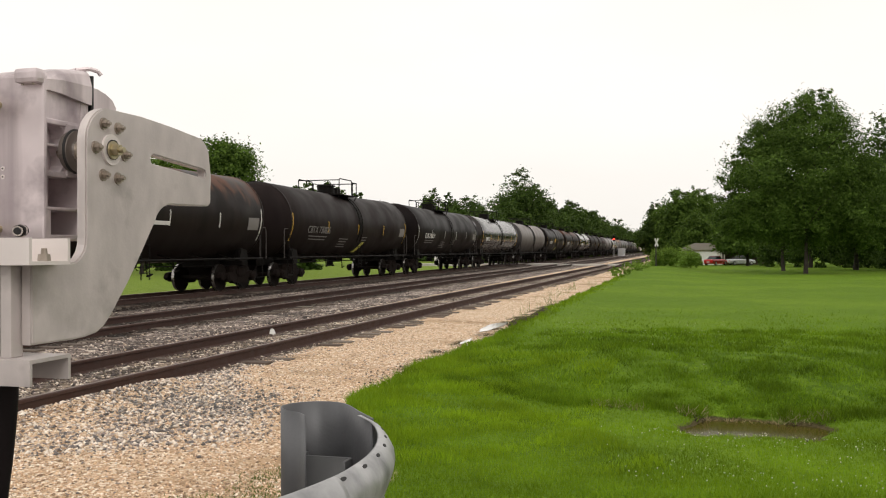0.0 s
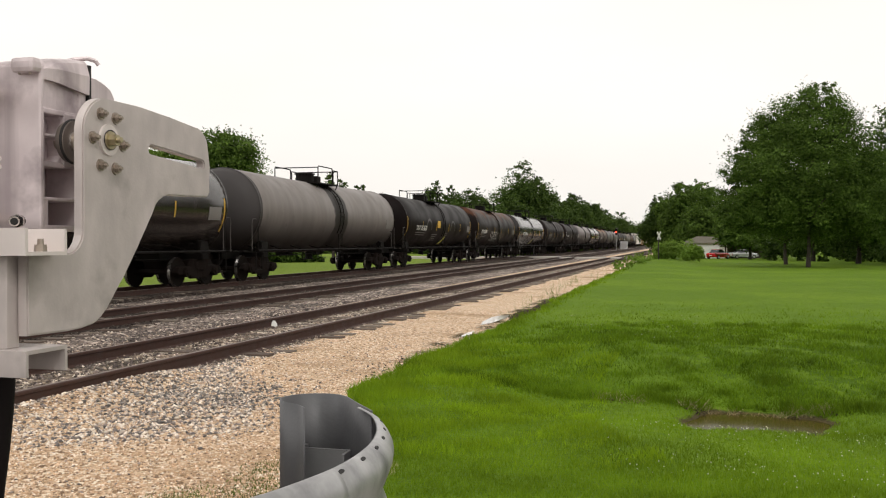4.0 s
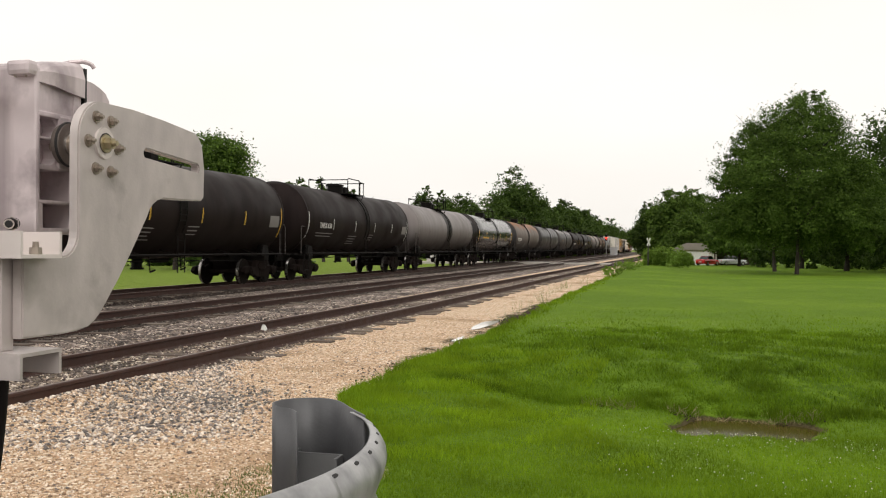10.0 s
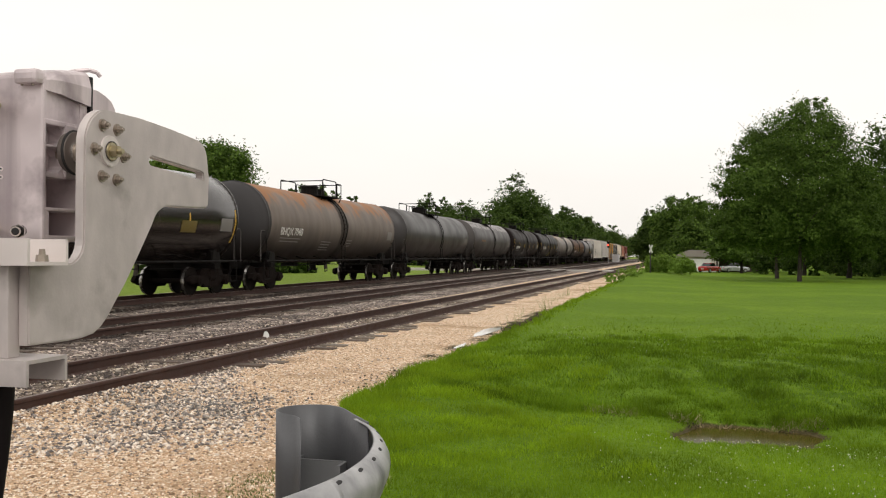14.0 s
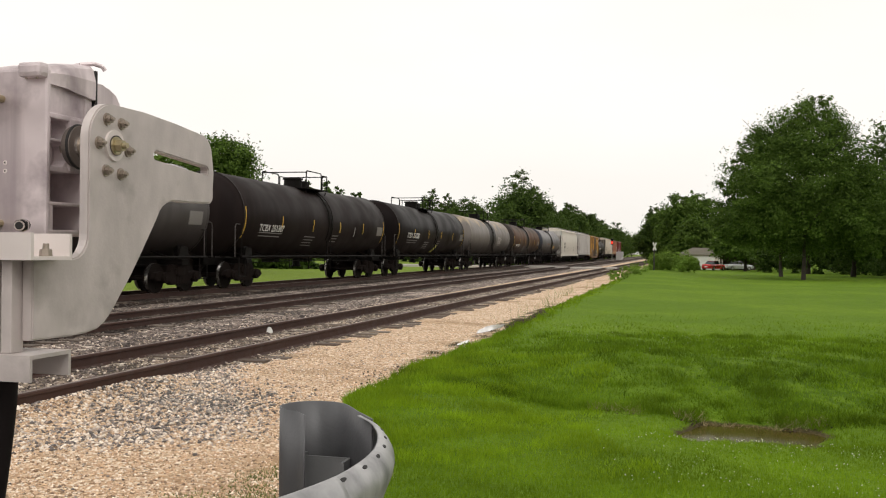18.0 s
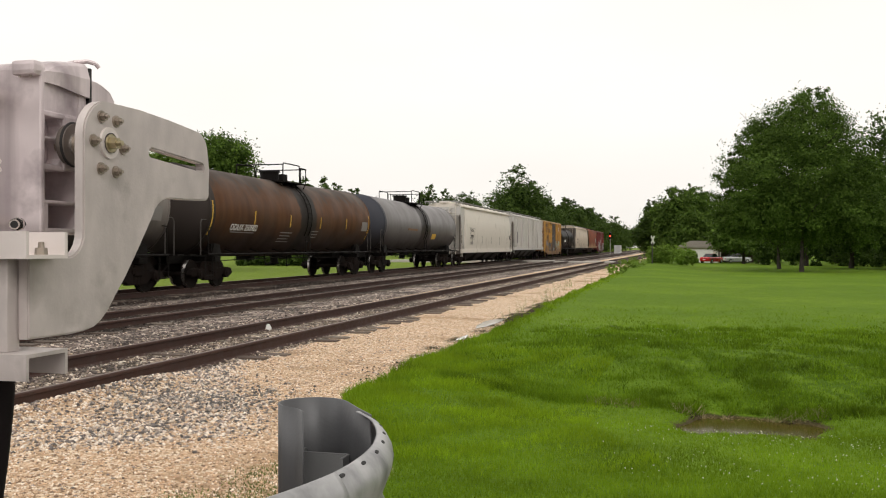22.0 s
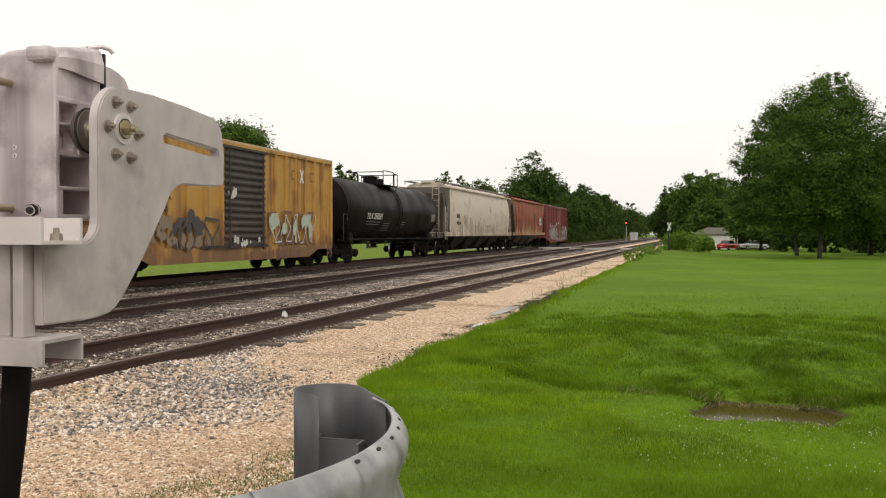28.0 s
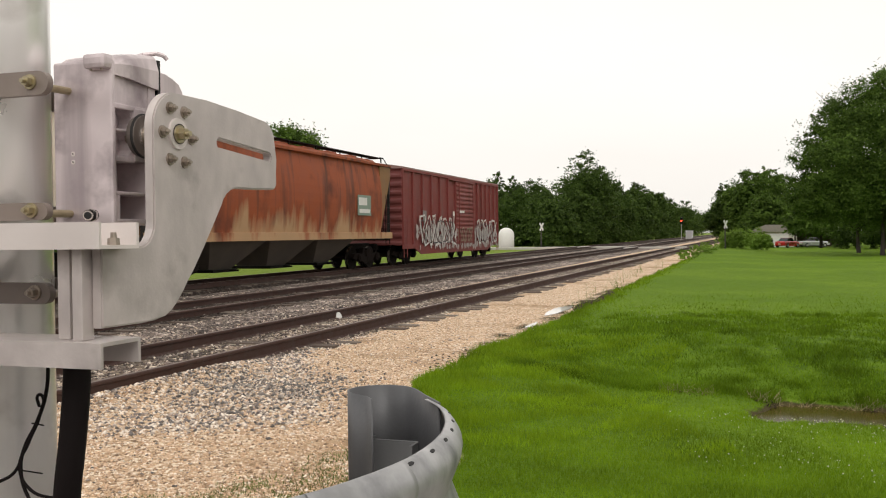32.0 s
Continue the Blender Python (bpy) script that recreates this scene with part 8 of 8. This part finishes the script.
def mounds(rng, n):
    """Separate tufts on the bank, thicker towards the ditch, and a shaggy lip along it."""
    cr = np.random.RandomState(77)
    k = 520
    cy = 11.6 + 8.0 * cr.rand(k) ** 1.5
    cx = cr.uniform(-3.0, 8.0, k)
    lip = cr.rand(k) < 0.22
    cy = np.where(lip, 11.66 + 0.07 * np.sin(cx * 3.1) + cr.normal(0, 0.05, k), cy)
    cx = np.where(lip, cr.uniform(-2.9, 3.6, k), cx)
    size, tall = cr.uniform(0.07, 0.20, k), cr.uniform(0.6, 1.25, k)
    c = rng.randint(0, k, n)
    d = rng.normal(0, 1, (n, 2))
    x, y = cx[c] + d[:, 0] * size[c] * 1.3, cy[c] + d[:, 1] * size[c] * 0.8
    z = terrain(x, y)
    high = tall[c] * np.exp(-0.3 * (d ** 2).sum(1))
    keep = (z > -0.40) & (x > edge_x(y) + 0.1)
    return np.stack([x, y, z, high], 1)[keep]


def lush(rng, n):
    """Thick bright growth on the slope between the gravel and the ditch."""
    y = rng.uniform(6.5, 15.5, n)
    x = edge_x(y) + 0.02 + 2.6 * rng.rand(n) ** 1.4
    tuft = np.sin(x * 3.7 + 1.9 * np.sin(y * 1.3)) * np.sin(y * 2.9 - x * 1.4) + 0.5 * np.sin(x * 7.9 - y * 5.3)
    keep = (rng.rand(n) < 0.25 + 0.75 * smoothstep(-0.4, 0.4, tuft)) & (rng.rand(n) < smoothstep(6.5, 8.0, y) * (1 - smoothstep(12.5, 15.5, y)))
    return np.stack([x, y, terrain(x, y), 0.8 + 0.3 * tuft], 1)[keep]


def fringe(rng, n):
    """Taller grass along the gravel's edge and weeds on the gravel."""
    y = near_y(rng, n, 9.0, 60)
    x = edge_x(y) + np.abs(rng.normal(0, 0.22, n)) - 0.08
    return np.stack([x, y, terrain(x, y), np.ones(n)], 1)


def weeds(rng, n):
    c = rng.randint(0, 14, n)
    cx = np.array([-3.63, -3.49, -3.24, -3.2, -3.12, -2.82, -2.85, -2.67, -2.94, -2.75, -2.9, -2.6, -2.5, -2.75])[c]
    cy = np.array([4.66, 4.74, 4.9, 5.16, 5.36, 5.1, 5.5, 5.25, 6.05, 5.78, 6.3, 5.6, 5.2, 4.85])[c]
    x = cx + rng.normal(0, 0.10, n)
    y = cy + rng.normal(0, 0.12, n)
    return np.stack([x, y, terrain(x, y), 0.6 + 0 * x], 1)


def ditch_edge(rng, n):
    x = np.where(rng.rand(n) < 0.8, rng.uniform(0.0, 1.75, n), rng.uniform(-1.05, -0.4, n))
    y = 11.56 + 0.05 * np.sin(x * 5) + rng.normal(0, 0.05, n)
    return np.stack([x, y, terrain(x, y), np.ones(n)], 1)


bank_vs, bank_fs = [], []
for i in range(45):
    yb = 19.3 + i * 0.155
    xe = float(edge_x(yb)) + 0.035 * math.sin(i * 1.7) + 0.025 * math.sin(i * 4.1)
    fade = min(1.0, i / 5, (44 - i) / 8)
    bank_vs += [(xe - 0.12 - 0.03 * math.sin(i * 0.8), yb, 0.002), (xe - 0.08, yb, 0.010 + 0.02 * fade), (xe - 0.05, yb, 0.015 + 0.06 * fade), (xe + 0.0, yb, 0.01 + 0.05 * fade), (xe + 0.1, yb, -0.03)]
    if i:
        q = 5 * i
        bank_fs += [(q + k, q + k + 1, q + k - 4, q + k - 5) for k in range(4)]
M_MUD = paint("washed_dark_mud", (0.026, 0.018, 0.011), (0.075, 0.054, 0.032), 7, (0.85, 0.95), 0, 0.5, 30, spec=0.08)
tagged(part("mud_bank", raw_mesh("mud_bank", bank_vs, bank_fs, M_MUD, True), None, None), "dark washed mud lip between gravel and grass", "mud", kind="structure")
grass_field("grass", 330000, lawn, (0.022, 0.058), 0.0042, M_GRASS, 21, "short bright green lawn grass")
grass_field("long_grass", 270000, bank, (0.03, 0.095), 0.006, M_GRASS_LONG, 22, "longer dark green grass on the ditch bank")
grass_field("grass_tufts", 70000, mounds, (0.05, 0.13), 0.0045, M_GRASS_TUFT, 26, "shaggy grass tufts on the ditch bank")
grass_field("lush_grass", 60000, lush, (0.035, 0.10), 0.0045, M_GRASS_LUSH, 28, "thick bright green grass beside the gravel")
grass_field("edge_grass", 9000, fringe, (0.03, 0.12), 0.005, M_GRASS, 23, "tall grass along the gravel edge")
grass_field("weeds", 3800, weeds, (0.012, 0.045), 0.007, M_WEED, 24, "low weeds growing through the gravel")
def wisps(rng, n):
    c = rng.randint(0, 7, n)
    x = np.array([-3.8, -4.0, -3.7, -4.1, -3.6, -4.2, -3.9])[c] + rng.normal(0, 0.12, n)
    y = np.array([24.0, 30.0, 27.0, 34.0, 21.5, 38.0, 43.0])[c] + rng.normal(0, 0.9, n)
    return np.stack([x, y, terrain(x, y), np.ones(n)], 1)


grass_field("tall_weeds", 130, wisps, (0.15, 0.6), 0.0014, M_GRASS_LONG, 27, "thin tall weeds at the gravel edge", 0.25)
grass_field("dry_grass", 700, ditch_edge, (0.03, 0.11), 0.0035, M_DRYGRASS, 25, "dry straw at the edge of the ditch", 0.9)


def clover_spots(rng, n):
    c = rng.randint(0, 46, n)
    cr = np.random.RandomState(5)
    cx = np.concatenate([cr.uniform(-0.4, 2.6, 28), cr.uniform(-1.9, 0.9, 18)])
    cy = np.concatenate([cr.uniform(7.0, 9.5, 28), cr.uniform(15, 21, 18)])
    x = cx[c] + rng.normal(0, 0.35, n)
    y = cy[c] + rng.normal(0, 0.30, n) * (1 + (cy[c] > 12) * 1.5)
    return np.stack([x, y, terrain(x, y) + 0.045], 1)


def clod_spots(rng, n):
    """Crumbled soil under the far lip of the ditch and along the washed edge of the gravel."""
    u = rng.rand(n)
    x = np.where(u < 0.27, rng.uniform(0.0, 1.8, n), np.where(u < 0.30, rng.uniform(-1.05, -0.40, n), 0))
    y = 11.48 + 0.05 * np.sin(x * 4.0) + rng.normal(0, 0.05, n)
    y2 = np.where(u < 0.93, rng.uniform(19.4, 26.0, n), rng.uniform(10.6, 13.0, n))
    x2 = edge_x(y2) - 0.06 + rng.normal(0, 0.05, n) - (y2 < 14) * np.abs(rng.normal(0, 0.22, n))
    x, y = np.where(u < 0.30, x, x2), np.where(u < 0.30, y, y2)
    return np.stack([x, y, terrain(x, y) + 0.006], 1)


stones("soil_clods", 1000, clod_spots, (0.010, 0.042), M_CLOD, 33, "dark wet soil crumbling along the ditch and the gravel edge", 0.7)
tagged(scene.objects["soil_clods"], category="soil")


stones("clover_flowers", 560, clover_spots, (0.006, 0.017), M_CLOVER, 31, "white clover heads scattered in the lawn", 1.0)
tagged(scene.objects["clover_flowers"], category="flowers")
marker = tagged(part("white_stone", loft([[(sx * w, sy * w, z) for sx, sy in ((-1, -1), (1, -1), (1, 1), (-1, 1))] for w, z in ((0.13, 0.0), (0.13, 0.03), (0.09, 0.10), (0.06, 0.12))]), M_WHITE, None), "single white block leaning on the siding rail", "stone")
marker.matrix_basis = pose(-7.76, 16.5, 0.03, 4, 3, 25)


def motions():
    """The train rolls past at an even pace; every wheelset turns with it."""
    ticks = [0, 1 / 30] + list(range(1, 32)) + [32 - 1 / 30, 32]
    for car_, u in CARS:
        walk(car_, [(t, pose(TRAIN_X, u - SPEED * t, RAIL_Z)) for t in ticks])
    spin = [k / FPS for k in range(32 * FPS + 1)]
    per_s = math.degrees(SPEED / 0.457)
    for w, yy in WHEELSETS:
        walk(w, [(t, pose(0, yy, 0.457, per_s * t)) for t in spin])


motions()
